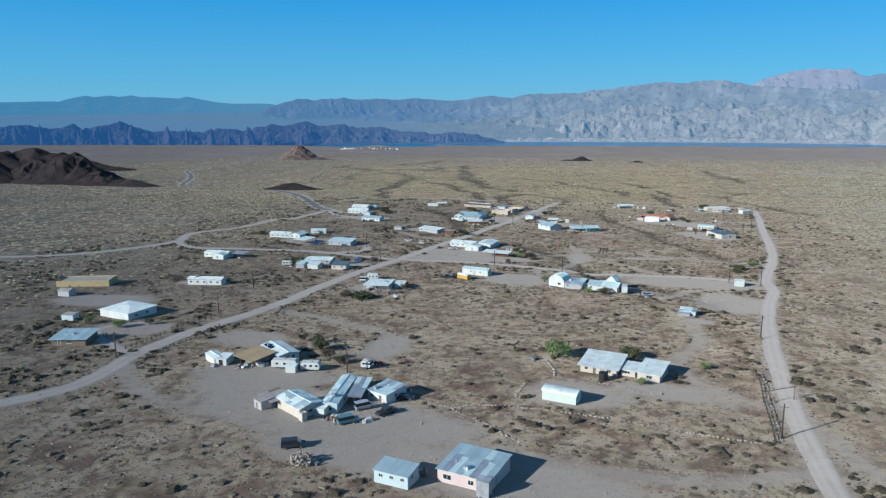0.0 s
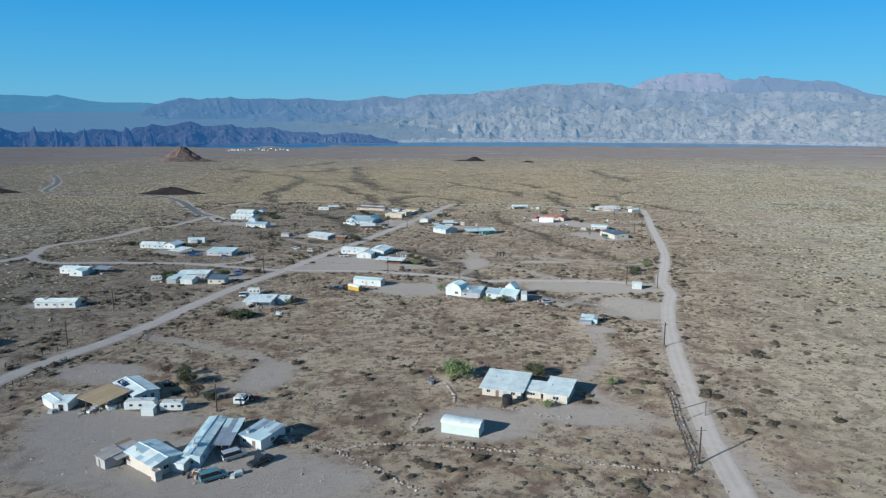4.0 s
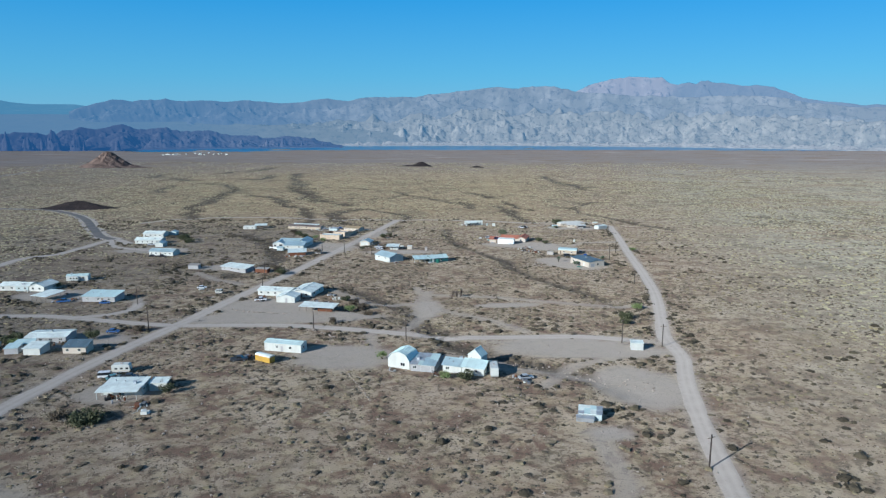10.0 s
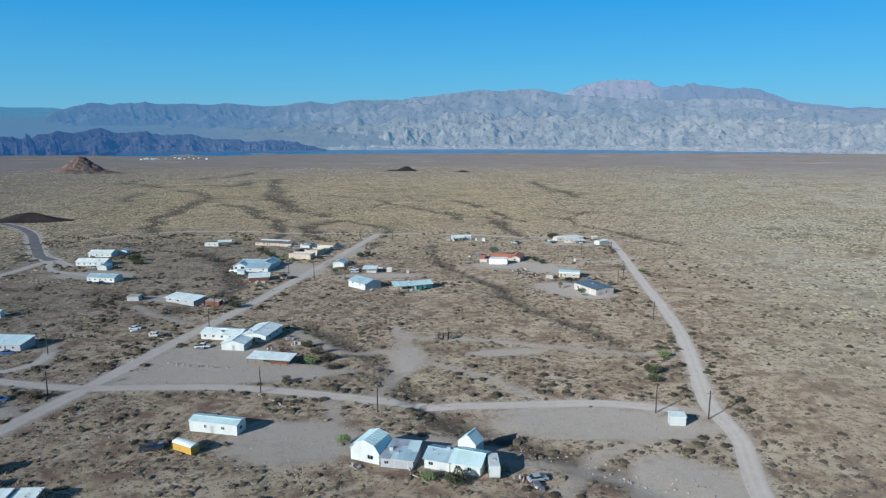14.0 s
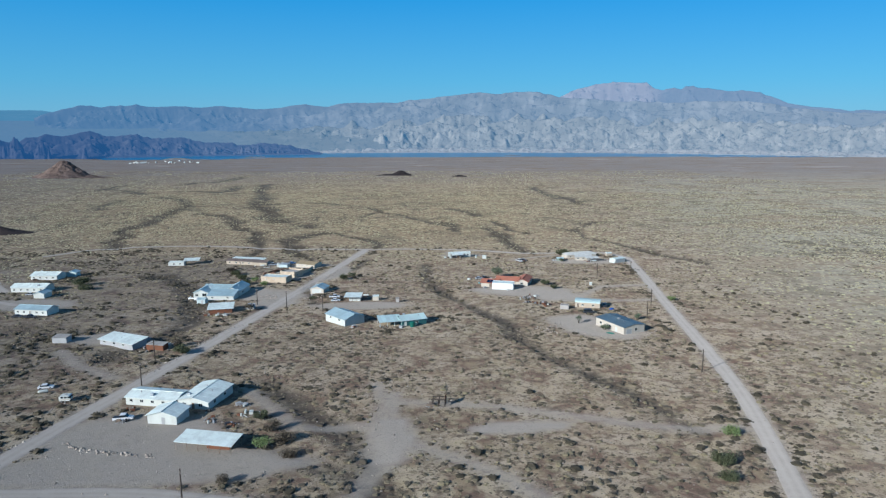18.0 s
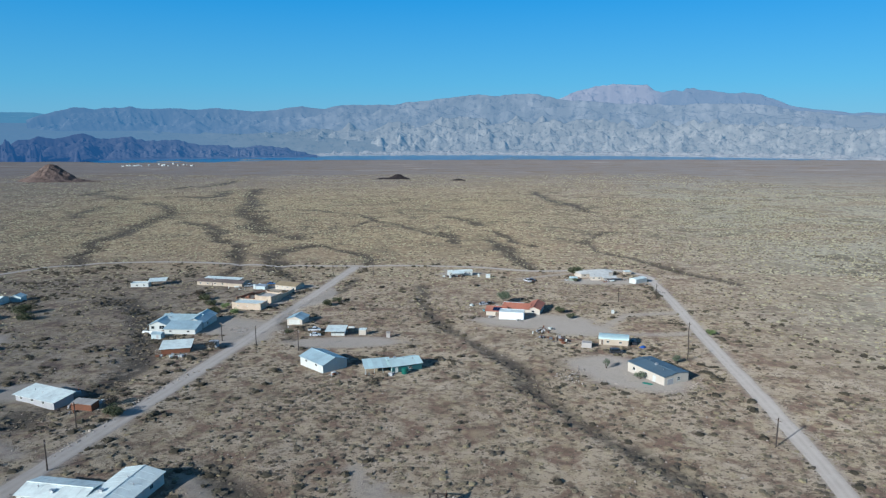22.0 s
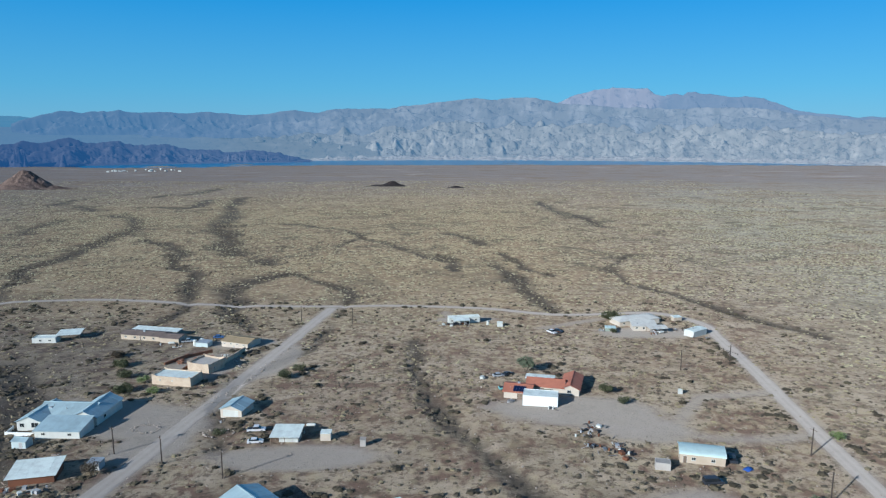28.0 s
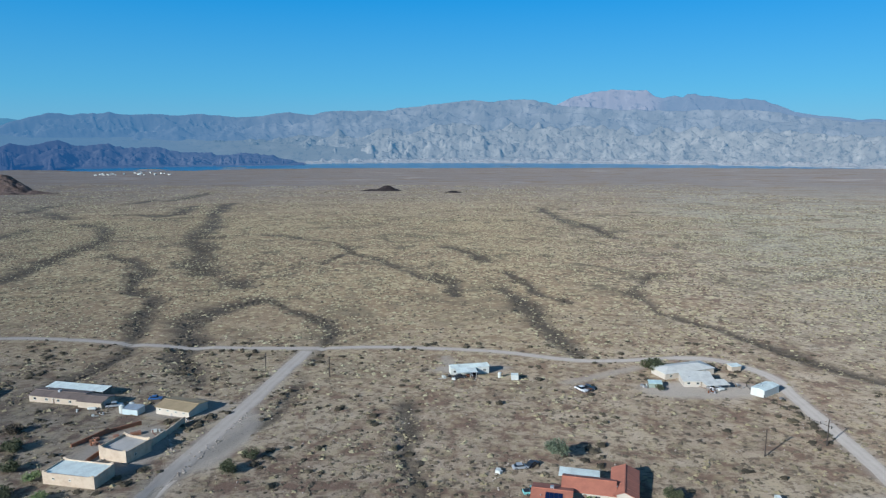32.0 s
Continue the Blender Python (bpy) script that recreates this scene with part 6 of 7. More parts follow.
x, y, rs = sown(41, 60000, -330, 160, 100, 760, brush_cover)
scatter("thick_brush", x, y, 1.2 + 2.6 * rs.rand(len(x)) ** 1.8, 0.0 + 0.45 * rs.rand(len(x)) ** 1.5, 14, "dark olive and brown brush round the yards and roads", 42, BRUSH)


def stone_mesh(seed):
    bm = B()
    bmesh.ops.create_icosphere(bm, subdivisions=1, radius=0.5)
    rs = np.random.RandomState(seed)
    for v in bm.verts:
        v.co *= rs.uniform(0.72, 1.15)
        v.co.z *= 0.72
    me = bpy.data.meshes.new("stone")
    bm.to_mesh(me)
    bm.free()
    me.materials.append(STONE)
    return me


STONES = [stone_mesh(k) for k in range(6)]


def stone_row(points, n, size, label, spread=0.5, seed=0):
    """Stones set along a line; each is a part of the row."""
    line = smooth_line(points, 1.0)
    rs = np.random.RandomState(seed)
    ob = thing("stone_border", line[0][0], line[0][1], 0, label, "stones")
    o = ob.location.copy()
    for k in range(n):
        p = line[int(rs.uniform(0, len(line) - 1))] + rs.uniform(-spread, spread, 2)
        s = size * rs.uniform(0.6, 1.5)
        st = new("stone", STONES[k % 6])
        st.parent = ob
        st.location = (p[0] - o.x, p[1] - o.y, ground_at(*p) - o.z + s * 0.15)
        st.scale = (s, s * rs.uniform(0.7, 1.2), s)
        st.rotation_euler = (0, 0, rs.uniform(0, 6))
    return ob


stone_row([(-37, 161.5), (-31.5, 164.6), (-24, 165.5), (-16.5, 165.3), (-9, 164.8), (-1, 164), (5, 162.9), (11.6, 161.2), (18, 160), (34, 157.5)], 280, 0.5, "long low border of dark field stones", 0.35, 1)
stone_row([(-18.7, 205.8), (-15.7, 197), (-15.1, 190.5)], 44, 0.6, "curved border of stones beside the yard", 0.3, 2)
stone_row([(-4, 190), (0, 188), (5, 186), (11, 183.5), (14, 184.5)], 40, 0.55, "scattered stones edging the front yard", 0.8, 3)
stone_row([(-62, 361), (-57, 356), (-52, 351), (-48, 347)], 34, 0.7, "row of whitewashed stones at a turning", 0.3, 4)
stone_row([(-140, 180), (-139, 190), (-137, 202), (-136, 214)], 40, 0.5, "stones along the road's edge", 0.5, 5)
stone_row([(-104, 395), (-98, 391), (-90, 389), (-82, 388), (-76, 386)], 46, 0.7, "stones and dead brush edging a gravel yard", 0.9, 6)
stone_row([(-115, 398), (-121, 380), (-126, 372)], 40, 0.6, "stones lining the road's shoulder", 0.5, 7)
stone_row([(50, 508), (57, 500), (66, 494), (78, 498), (86, 508)], 46, 0.5, "ring of small stones round a house's yard", 0.4, 8)
stone_row([(14, 608), (10, 618), (14, 628), (24, 632)], 30, 0.5, "stones edging the red-roofed house's yard", 0.6, 9)
stone_row([(-83, 640), (-88, 655), (-84, 668)], 34, 0.7, "rubble beside the adobe walls", 1.2, 10)
stone_row([(42, 203), (41, 195), (40, 186), (39.5, 178), (38, 167)], 36, 0.45, "stones under the roadside fence", 0.5, 11)

stone_row([(-22.5, 182.3), (-23.9, 173.3)], 26, 0.55, "short row of pale stones on the bare ground", 0.4, 12)
stone_row([(-44, 162.5), (-39.9, 162), (-33.8, 157.8), (-27.4, 153.2), (-21.9, 148.1), (-17.6, 145.2)], 90, 0.5, "broken line of stones along the yard", 0.5, 13)
rs = np.random.RandomState(31)
n = 12000
sx, sy = rs.uniform(-240, 210, n), rs.uniform(100, 700, n)
bm_v, bm_f = [], []
OCT = np.array([(1, 0, 0), (0, 1, 0), (-1, 0, 0), (0, -1, 0), (0, 0, 0.8), (0, 0, -0.4)])
for k, (px, py, pz) in enumerate(zip(sx, sy, land(sx, sy))):
    s = 0.12 + 0.3 * rs.rand() ** 3
    q = OCT * s * 1.1 * rs.uniform(0.6, 1.3, (6, 1)) + (px, py, pz + 0.02)
    b0 = len(bm_v)
    bm_v += [tuple(v) for v in q]
    bm_f += [(b0 + i, b0 + (i + 1) % 4, b0 + 4) for i in range(4)]
tagged(new("loose_stones", mesh_of("loose_stones", bm_v, bm_f, STONE)), "loose brown stones strewn over the ground", "stones", kind="stuff")


# ---- trees and large shrubs ----
def leaf_of(name, color, pale):
    m, n, l, b = tree_of(name)
    g = n.new("ShaderNodeNewGeometry")
    c = mix_of(n, l, color, pale, g.outputs["Random Per Island"])
    l.new(c, b.inputs["Base Color"])
    b.inputs["Roughness"].default_value = 0.8
    return m


LEAF_GREEN = leaf_of("palo_verde_leaf", (0.11, 0.16, 0.045), (0.24, 0.29, 0.12))
LEAF_DARK = leaf_of("dark_mesquite_leaf", (0.045, 0.055, 0.022), (0.11, 0.115, 0.055))
LEAF_GREY = leaf_of("grey_green_leaf", (0.09, 0.12, 0.07), (0.17, 0.19, 0.12))
LEAF_BROWN = leaf_of("dry_brown_twig", (0.06, 0.045, 0.03), (0.14, 0.11, 0.07))
BARK = surface("grey_bark", (0.12, 0.095, 0.07), None, 0.95, dirt=0.5, fine=8)


def leafy(name, x, y, wide, tall, leaf, label, category="tree", seed=0, dense=520, trunk=0.28):
    rs = np.random.RandomState(seed + 100)
    ob = thing(name, x, y, 0, label, category)
    bm = B()
    limbs = []
    for k in range(4):
        t = k * 1.57 + rs.uniform(-0.5, 0.5)
        a = Vector((0.08 * math.cos(t), 0.08 * math.sin(t), -0.2))
        m = Vector((math.cos(t) * wide * 0.12, math.sin(t) * wide * 0.12, tall * trunk))
        tube(bm, a, m, 0.11, 0.08, 6)
        for j in range(2):
            t2 = t + rs.uniform(-0.7, 0.7)
            e = Vector((math.cos(t2) * wide * rs.uniform(0.22, 0.36), math.sin(t2) * wide * rs.uniform(0.22, 0.36), tall * rs.uniform(0.55, 0.8)))
            tube(bm, m, e, 0.07, 0.02, 5)
            limbs.append(e)
    part("trunk", bm, BARK, ob)
    vs, fs = [], []
    lobes = [(e.x, e.y, e.z, rs.uniform(0.16, 0.3) * wide) for e in limbs] + [(rs.uniform(-0.25, 0.25) * wide, rs.uniform(-0.25, 0.25) * wide, tall * rs.uniform(0.35, 0.8), rs.uniform(0.14, 0.26) * wide) for _ in range(6)]
    for k in range(dense):
        lx, ly, lz, lr = lobes[rs.randint(len(lobes))]
        d = rs.normal(size=3)
        d /= np.linalg.norm(d)
        r = lr * rs.uniform(0.55, 1.08)
        c = np.array([lx, ly, lz]) + d * r * np.array([1, 1, 0.75])
        c[2] = max(c[2], 0.08)
        a, b2 = rs.normal(size=3), rs.normal(size=3)
        s = wide * rs.uniform(0.018, 0.042)
        a, b2 = a / np.linalg.norm(a) * s, b2 / np.linalg.norm(b2) * s
        k0 = len(vs)
        vs += [tuple(c + a), tuple(c + b2), tuple(c - a), tuple(c - b2 * 0.7)]
        fs += [(k0, k0 + 1, k0 + 2), (k0, k0 + 2, k0 + 3)]
    me = mesh_of("crown", vs, fs, leaf)
    cr = new("crown", me)
    cr.parent = ob
    return ob


for k, (x, y, w, h, lf, lab, cat) in enumerate([
    (-15.6, 210.5, 8.5, 4.6, LEAF_GREEN, "bright green spreading palo verde tree", "tree"), (-3, 209, 4.5, 2.2, LEAF_GREEN, "low green bush behind the cream house", "bush"),
    (6, 214, 7.0, 3.4, LEAF_DARK, "dark green tree behind the cream house", "tree"), (8.5, 190.6, 3.4, 1.9, LEAF_GREEN, "green bush in front of the house", "bush"),
    (27, 208.5, 3.2, 2.0, LEAF_GREEN, "rounded yellow-green bush on bare ground", "bush"), (-89, 198, 6.0, 3.6, LEAF_DARK, "dark thick mesquite tree", "tree"),
    (-99, 206, 4.0, 2.8, LEAF_BROWN, "dry brown shrub behind the house", "shrub"), (-93, 205, 4.5, 3.2, LEAF_DARK, "dark mesquite by the roofs", "tree"),
    (-170, 206, 5.0, 2.6, LEAF_GREEN, "green shrub by the dome-roofed house", "shrub"), (-184, 207, 4.5, 2.4, LEAF_GREEN, "yellow-green shrub by a fence", "shrub"), (-162, 212, 3.6, 2.2, LEAF_DARK, "dark shrub beside the driveway", "shrub"),
    (-102, 270.5, 8.5, 2.2, LEAF_DARK, "wide dark shrub by the porch house", "shrub"), (-111, 272.5, 5.0, 1.8, LEAF_BROWN, "brown shrub by the road", "shrub"), (-166, 340, 7.0, 2.6, LEAF_DARK, "dark shrubs beside the low grey house", "shrub"), (-143.5, 336, 4.0, 2.4, LEAF_BROWN, "bare shrub between the cabins", "shrub"), (-105, 611, 5.0, 2.0, LEAF_GREEN, "olive shrub before the adobe house", "shrub"), (-116, 612, 7.0, 2.4, LEAF_DARK, "dark brush by the adobe house", "shrub"), (-130, 642, 7.0, 2.2, LEAF_DARK, "dark brush on the slope", "shrub"), (-137, 655, 6.0, 2.0, LEAF_BROWN, "brown brush on the slope", "shrub"), (-90, 292, 4.5, 2.8, LEAF_DARK, "dark shrub behind the porch house", "shrub"),
    (-4, 304.5, 5.5, 2.4, LEAF_DARK, "thick dark bush before the white houses", "bush"), (-10, 306.5, 4.0, 1.9, LEAF_GREEN, "green bush before the white houses", "bush"), (-31.5, 325, 4.0, 3.0, LEAF_GREEN, "yellow-green tree beside the barn", "tree"),
    (-52, 392, 5.0, 3.2, LEAF_GREEN, "green tree behind the carport", "tree"), (-103, 476, 6.5, 3.0, LEAF_DARK, "dark mesquite by the road", "tree"), (-108, 485, 4.5, 3.2, LEAF_BROWN, "bare brown tree near sheds", "tree"),
    (-96, 547, 5.0, 3.8, LEAF_BROWN, "dry leafless tree by the workshop", "tree"), (-62, 626, 6.0, 3.0, LEAF_DARK, "dark shrub at the road's edge", "shrub"), (-58, 634, 5.0, 2.6, LEAF_DARK, "dark green shrub by the wash", "shrub"),
    (-113, 622, 5.0, 2.6, LEAF_GREEN, "olive shrub against the adobe wall", "shrub"), (-122, 628, 6.0, 2.4, LEAF_DARK, "dark wide shrub by the adobe house", "shrub"),
    (29, 631, 7.0, 6.0, LEAF_GREY, "grey-green tree behind the red-roofed house", "tree"), (32.5, 605.2, 2.6, 2.4, LEAF_GREEN, "bright green courtyard shrub", "shrub"), (54, 607, 5.5, 2.6, LEAF_DARK, "dark shrub in the small wash", "shrub"),
    (57, 596, 4.5, 2.0, LEAF_DARK, "dark low shrub by the gravel yard", "shrub"), (55.5, 520, 2.8, 4.0, LEAF_GREY, "slender grey-green tree before the stucco house", "tree"), (64, 507.6, 4.2, 2.6, LEAF_GREY, "pale olive bush against the stucco wall", "bush"), (67, 521, 3.0, 3.4, LEAF_GREY, "pale tree beyond the stucco house", "tree"),
    (83, 526, 4.0, 2.6, LEAF_GREY, "pale shrub behind the flat-roofed house", "shrub"), (82.5, 713, 9.0, 4.8, LEAF_DARK, "round dark green tree by the ranch house", "tree"), (78, 690, 4.0, 2.0, LEAF_DARK, "dark shrub by a shed", "shrub"),
    (-208, 610, 9.0, 4.0, LEAF_DARK, "dark thicket beside the white houses", "thicket"), (-200, 598, 7.0, 3.0, LEAF_DARK, "dark thicket in the wash", "thicket"), (-166, 343, 6.0, 3.2, LEAF_DARK, "dark trees behind the sheds", "tree"), (-140, 347, 5.5, 3.0, LEAF_DARK, "dark green tree by the grey house", "tree"),
    (-128, 358, 5.0, 2.2, LEAF_BROWN, "brown shrub at the crossroads", "shrub"), (-205, 437, 5.0, 2.6, LEAF_DARK, "dark shrub behind the cottages", "shrub"), (-240, 440, 6.0, 2.4, LEAF_DARK, "dark shrubs by the cottages", "shrub"), (63, 381, 6.0, 2.2, LEAF_DARK, "olive brush beside the road", "bush"),
    (-52, 402, 5.0, 2.6, LEAF_BROWN, "bare brown tree behind the carport", "tree"), (-47, 395, 5.5, 2.0, LEAF_BROWN, "dry brush in the small wash", "shrub"), (-44, 387, 4.5, 1.8, LEAF_BROWN, "tangle of dead branches by the wash", "shrub"), (-57, 411, 5.0, 2.2, LEAF_DARK, "dark shrub behind the white house", "shrub"),
    (-83, 190, 5.0, 3.0, LEAF_BROWN, "bare brown shrub behind the trailers", "shrub"), (-78, 187, 4.0, 2.4, LEAF_DARK, "dark shrub beside the trailers", "shrub"), (-150, 334, 5.0, 2.4, LEAF_GREEN, "olive shrub between the sheds", "shrub"), (-163, 337, 5.0, 2.6, LEAF_GREEN, "olive tree by the sheds", "tree"), (-92, 296, 5.0, 2.6, LEAF_BROWN, "brown shrub beside the porch house", "shrub"),
    (60, 372, 5.0, 2.0, LEAF_DARK, "dark brush by the crossing", "bush"), (-56, 372, 3.0, 2.2, LEAF_BROWN, "bare shrub by the stone row", "shrub"), (112, 566, 4.5, 1.8, LEAF_GREEN, "olive brush at the road's edge", "bush"), (72, 398, 5.0, 1.8, LEAF_GREEN, "yellow-green brush in the wash", "bush"),
]):
    leafy("tree" if cat == "tree" else "shrub", x, y, w, h, lf, lab, cat, k, 2400 if w > 5 else 1400, 0.28 if cat == "tree" else 0.1)


# ---- poles, fences, tanks ----
def power_pole(x, y, tall=8.5, turn=0.0):
    ob = thing("power_pole", x, y, turn, "weathered wooden power pole with a crossarm", "pole", "power poles")
    bm = B()
    tube(bm, (0, 0, -0.5), (0, 0, tall), 0.2, 0.15, 8)
    part("pole", bm, DARK_WOOD, ob)
    bm = B()
    box(bm, -1.1, -0.06, tall - 0.8, 1.1, 0.06, tall - 0.66)
    part("crossarm", bm, WOOD, ob)
    for u in (-1.0, -0.35, 0.35, 1.0):
        bm = B()
        tube(bm, (u, 0, tall - 0.66), (u, 0, tall - 0.45), 0.05, 0.04, 6)
        part("insulator", bm, CONCRETE, ob)
    return ob


for x, y in [(-147, 176), (-145, 230), (-73, 180), (38, 162), (-156, 276), (-125.6, 361), (49, 247), (53, 345.8), (66, 341), (-149, 403), (-62, 363), (-25, 347), (84, 451), (-109, 466), (-103, 440), (-96, 560), (-80, 553), (-61, 544), (88, 528), (98, 555), (-72, 714), (-46, 709), (89, 632), (111, 639)]:
    power_pole(x, y, 8.2 + 0.9 * ((x * 7 + y) % 1), (x * 13 + y * 7) % 180)


def rail_fence(points, gap, label, tall=1.2, rails=2, post=DARK_WOOD):
    line = smooth_line(points, 0.5)
    run = np.r_[0, np.cumsum(np.hypot(*np.diff(line, axis=0).T))]
    n = max(2, int(run[-1] / gap))
    at = [(float(np.interp(run[-1] * k / n, run, line[:, 0])), float(np.interp(run[-1] * k / n, run, line[:, 1]))) for k in range(n + 1)]
    ob = thing("fence", *at[0], 0, label, "fence")
    o = ob.location.copy()
    top = [Vector((x - o.x, y - o.y, ground_at(x, y) - o.z)) for x, y in at]
    for p in top:
        bm = B()
        tube(bm, p - Vector((0, 0, 0.3)), p + Vector((0, 0, tall)), 0.14, 0.12, 6)
        part("post", bm, post, ob)
    for p, q in zip(top[:-1], top[1:]):
        for r in range(rails):
            u = Vector((0, 0, tall * (0.45 + 0.45 * r)))
            bm = B()
            tube(bm, p + u, q + u, 0.07, 0.07, 5)
            part("rail", bm, post, ob)


rail_fence([(-150, 184), (-149, 191), (-148.5, 202)], 2.2, "dark wooden rail fence beside the road")
rail_fence([(-138, 181), (-137, 190), (-135.5, 202), (-135.5, 215)], 2.4, "dark rail fence along the road's bend")
rail_fence([(-150, 208), (-147.5, 219), (-145, 225)], 2.4, "dark rail fence by a driveway")
rail_fence([(40.5, 206), (40, 196), (38.6, 186), (38, 178), (37, 167), (36, 158)], 2.6, "leaning dark post fence beside the road", 1.3, 2)
rail_fence([(-124, 235), (-126, 245), (-125, 252)], 2.4, "short rail fence by the road", 1.0)
rail_fence([(116, 700), (111, 690), (115, 668), (120, 652)], 4, "thin post fence beside the track", 1.0, 1)
gate = thing("ranch_gate", 39.6, 184, 34, "tall timber ranch gate over the dirt road", "gate")
for u in (0, 8.2):
    bm = B()
    tube(bm, (u, 0, -0.4), (u, 0, 3.6), 0.14, 0.12, 8)
    part("post", bm, WOOD, gate)
bm = B()
tube(bm, (-0.4, 0, 3.5), (8.6, 0, 3.5), 0.11, 0.11, 8)
part("beam", bm, WOOD, gate)


def barrel(name, x, y, r, h, material, label, category="tank", z0=0.0):
    ob = thing(name, x, y, 0, label, category)
    bm = B()
    tube(bm, (0, 0, -0.1), (0, 0, h), r, r, 20)
    for k in range(3):
        tube(bm, (0, 0, h * (0.2 + 0.3 * k)), (0, 0, h * (0.2 + 0.3 * k) + 0.08), r + 0.03, r + 0.03, 20)
    part("body", bm, material, ob)
    bm = B()
    tube(bm, (0, 0, h), (0, 0, h + 0.25), r * 0.98, r * 0.3, 20)
    part("lid", bm, material, ob)
    return ob


barrel("water_tank", -1.6, 191.6, 1.3, 2.2, BLACK, "black plastic water tank before the house")
barrel("water_tank", -17.6, 514.2, 1.1, 2.0, GREEN_PLASTIC, "green plastic water tank by the teal house")
barrel("water_tank", -111, 672.6, 0.9, 2.6, WHITE, "white upright water tank")
barrel("water_tank", -108.8, 675.2, 0.9, 2.5, WHITE, "white upright water tank beside another")
barrel("water_tank", 20.5, 707, 0.7, 1.9, WHITE, "small white tank beside the mobile home")


def gas_tank(x, y, turn, label="white horizontal gas tank on feet"):
    ob = thing("gas_tank", x, y, turn, label, "tank")
    bm = B()
    bmesh.ops.create_uvsphere(bm, u_segments=12, v_segments=8, radius=0.5)
    for v in bm.verts:
        v.co.x *= 1.2
        v.co.x += 0.9 if v.co.x > 0 else -0.9
        v.co.z += 0.75
    part("body", bm, WHITE, ob)
    for u in (-0.9, 0.9):
        bm = B()
        box(bm, u - 0.08, -0.35, -0.15, u + 0.08, 0.35, 0.4)
        part("foot", bm, STEEL, ob)


for x, y, t in [(-122, 674.6, 10), (-131, 433, 30), (-112, 548, 0), (100, 688, 20), (-44, 578, 0)]:
    gas_tank(x, y, t)


# ---- vehicles ----
def wheel_at(ob, x, y, r=0.36, wide=0.24):
    bm = B()
    tube(bm, (x, y - wide / 2, r), (x, y + wide / 2, r), r, r, 14)
    w = part("wheel", bm, RUBBER, ob)
    bm = B()
    tube(bm, (x, y - wide / 2 - 0.012, r), (x, y + wide / 2 + 0.012, r), r * 0.55, r * 0.55, 10)
    part("rim", bm, STEEL, w)


def bevelled(bm, amount):
    bmesh.ops.bevel(bm, geom=list(bm.edges), offset=amount, segments=2, affect="EDGES", profile=0.6)


def car(x, y, turn, paint, kind="car", label=""):
    """A parked car, pickup or van; nose along +x."""
    ob = thing("pickup_truck" if kind == "pickup" else "van" if kind == "van" else "car", x, y, turn, label, "truck" if kind == "pickup" else kind)
    L2, W2 = {"car": (2.3, 0.9), "pickup": (2.75, 0.98), "van": (2.6, 1.0)}[kind]
    prof = {"car": [(-2.3, 0.35), (2.3, 0.35), (2.28, 0.75), (1.2, 0.92), (-2.0, 0.98), (-2.3, 0.85)],
            "pickup": [(-2.75, 0.45), (2.75, 0.45), (2.72, 0.95), (1.5, 1.1), (-2.7, 1.1)],
            "van": [(-2.6, 0.4), (2.6, 0.4), (2.55, 0.95), (1.7, 1.1), (-2.6, 1.1)]}[kind]
    cabin = {"car": [(-1.8, 0.97), (1.1, 0.93), (0.4, 1.42), (-1.1, 1.45)], "pickup": [(-0.9, 1.1), (1.45, 1.1), (0.75, 1.78), (-0.7, 1.8)], "van": [(-2.55, 1.1), (1.7, 1.1), (0.9, 1.98), (-2.45, 2.0)]}[kind]
    bm = B()
    prism(bm, [(u, -W2, z) for u, z in prof], (0, 2 * W2, 0))
    bevelled(bm, 0.07)
    part("body", bm, paint, ob)
    bm = B()
    prism(bm, [(u, -W2 + 0.12, z) for u, z in cabin], (0, 2 * W2 - 0.24, 0))
    bevelled(bm, 0.05)
    part("cabin", bm, GLASS, ob)
    top = max(z for _, z in cabin)
    us = [u for u, z in cabin if z > top - 0.1]
    bm = B()
    box(bm, min(us) - 0.05, -W2 + 0.1, top - 0.02, max(us) + 0.05, W2 - 0.1, top + 0.05)
    bevelled(bm, 0.02)
    part("top", bm, paint, ob)
    if kind == "pickup":
        bm = B()
        box(bm, -2.6, -W2 + 0.1, 1.102, -1.0, W2 - 0.1, 1.12)
        part("bed", bm, BLACK, ob)
    for u in (-L2 * 0.62, L2 * 0.62):
        for v in (-W2 + 0.1, W2 - 0.1):
            wheel_at(ob, u, v)
    for v in (-W2 * 0.7, W2 * 0.7):
        bm = B()
        box(bm, L2 - 0.05, v - 0.15, 0.62, L2 + 0.02, v + 0.15, 0.76)
        part("headlight", bm, WHITE, ob)
    bm = B()
    box(bm, L2 - 0.03, -W2 + 0.05, 0.38, L2 + 0.08, W2 - 0.05, 0.54)
    part("bumper", bm, STEEL, ob)
    return ob


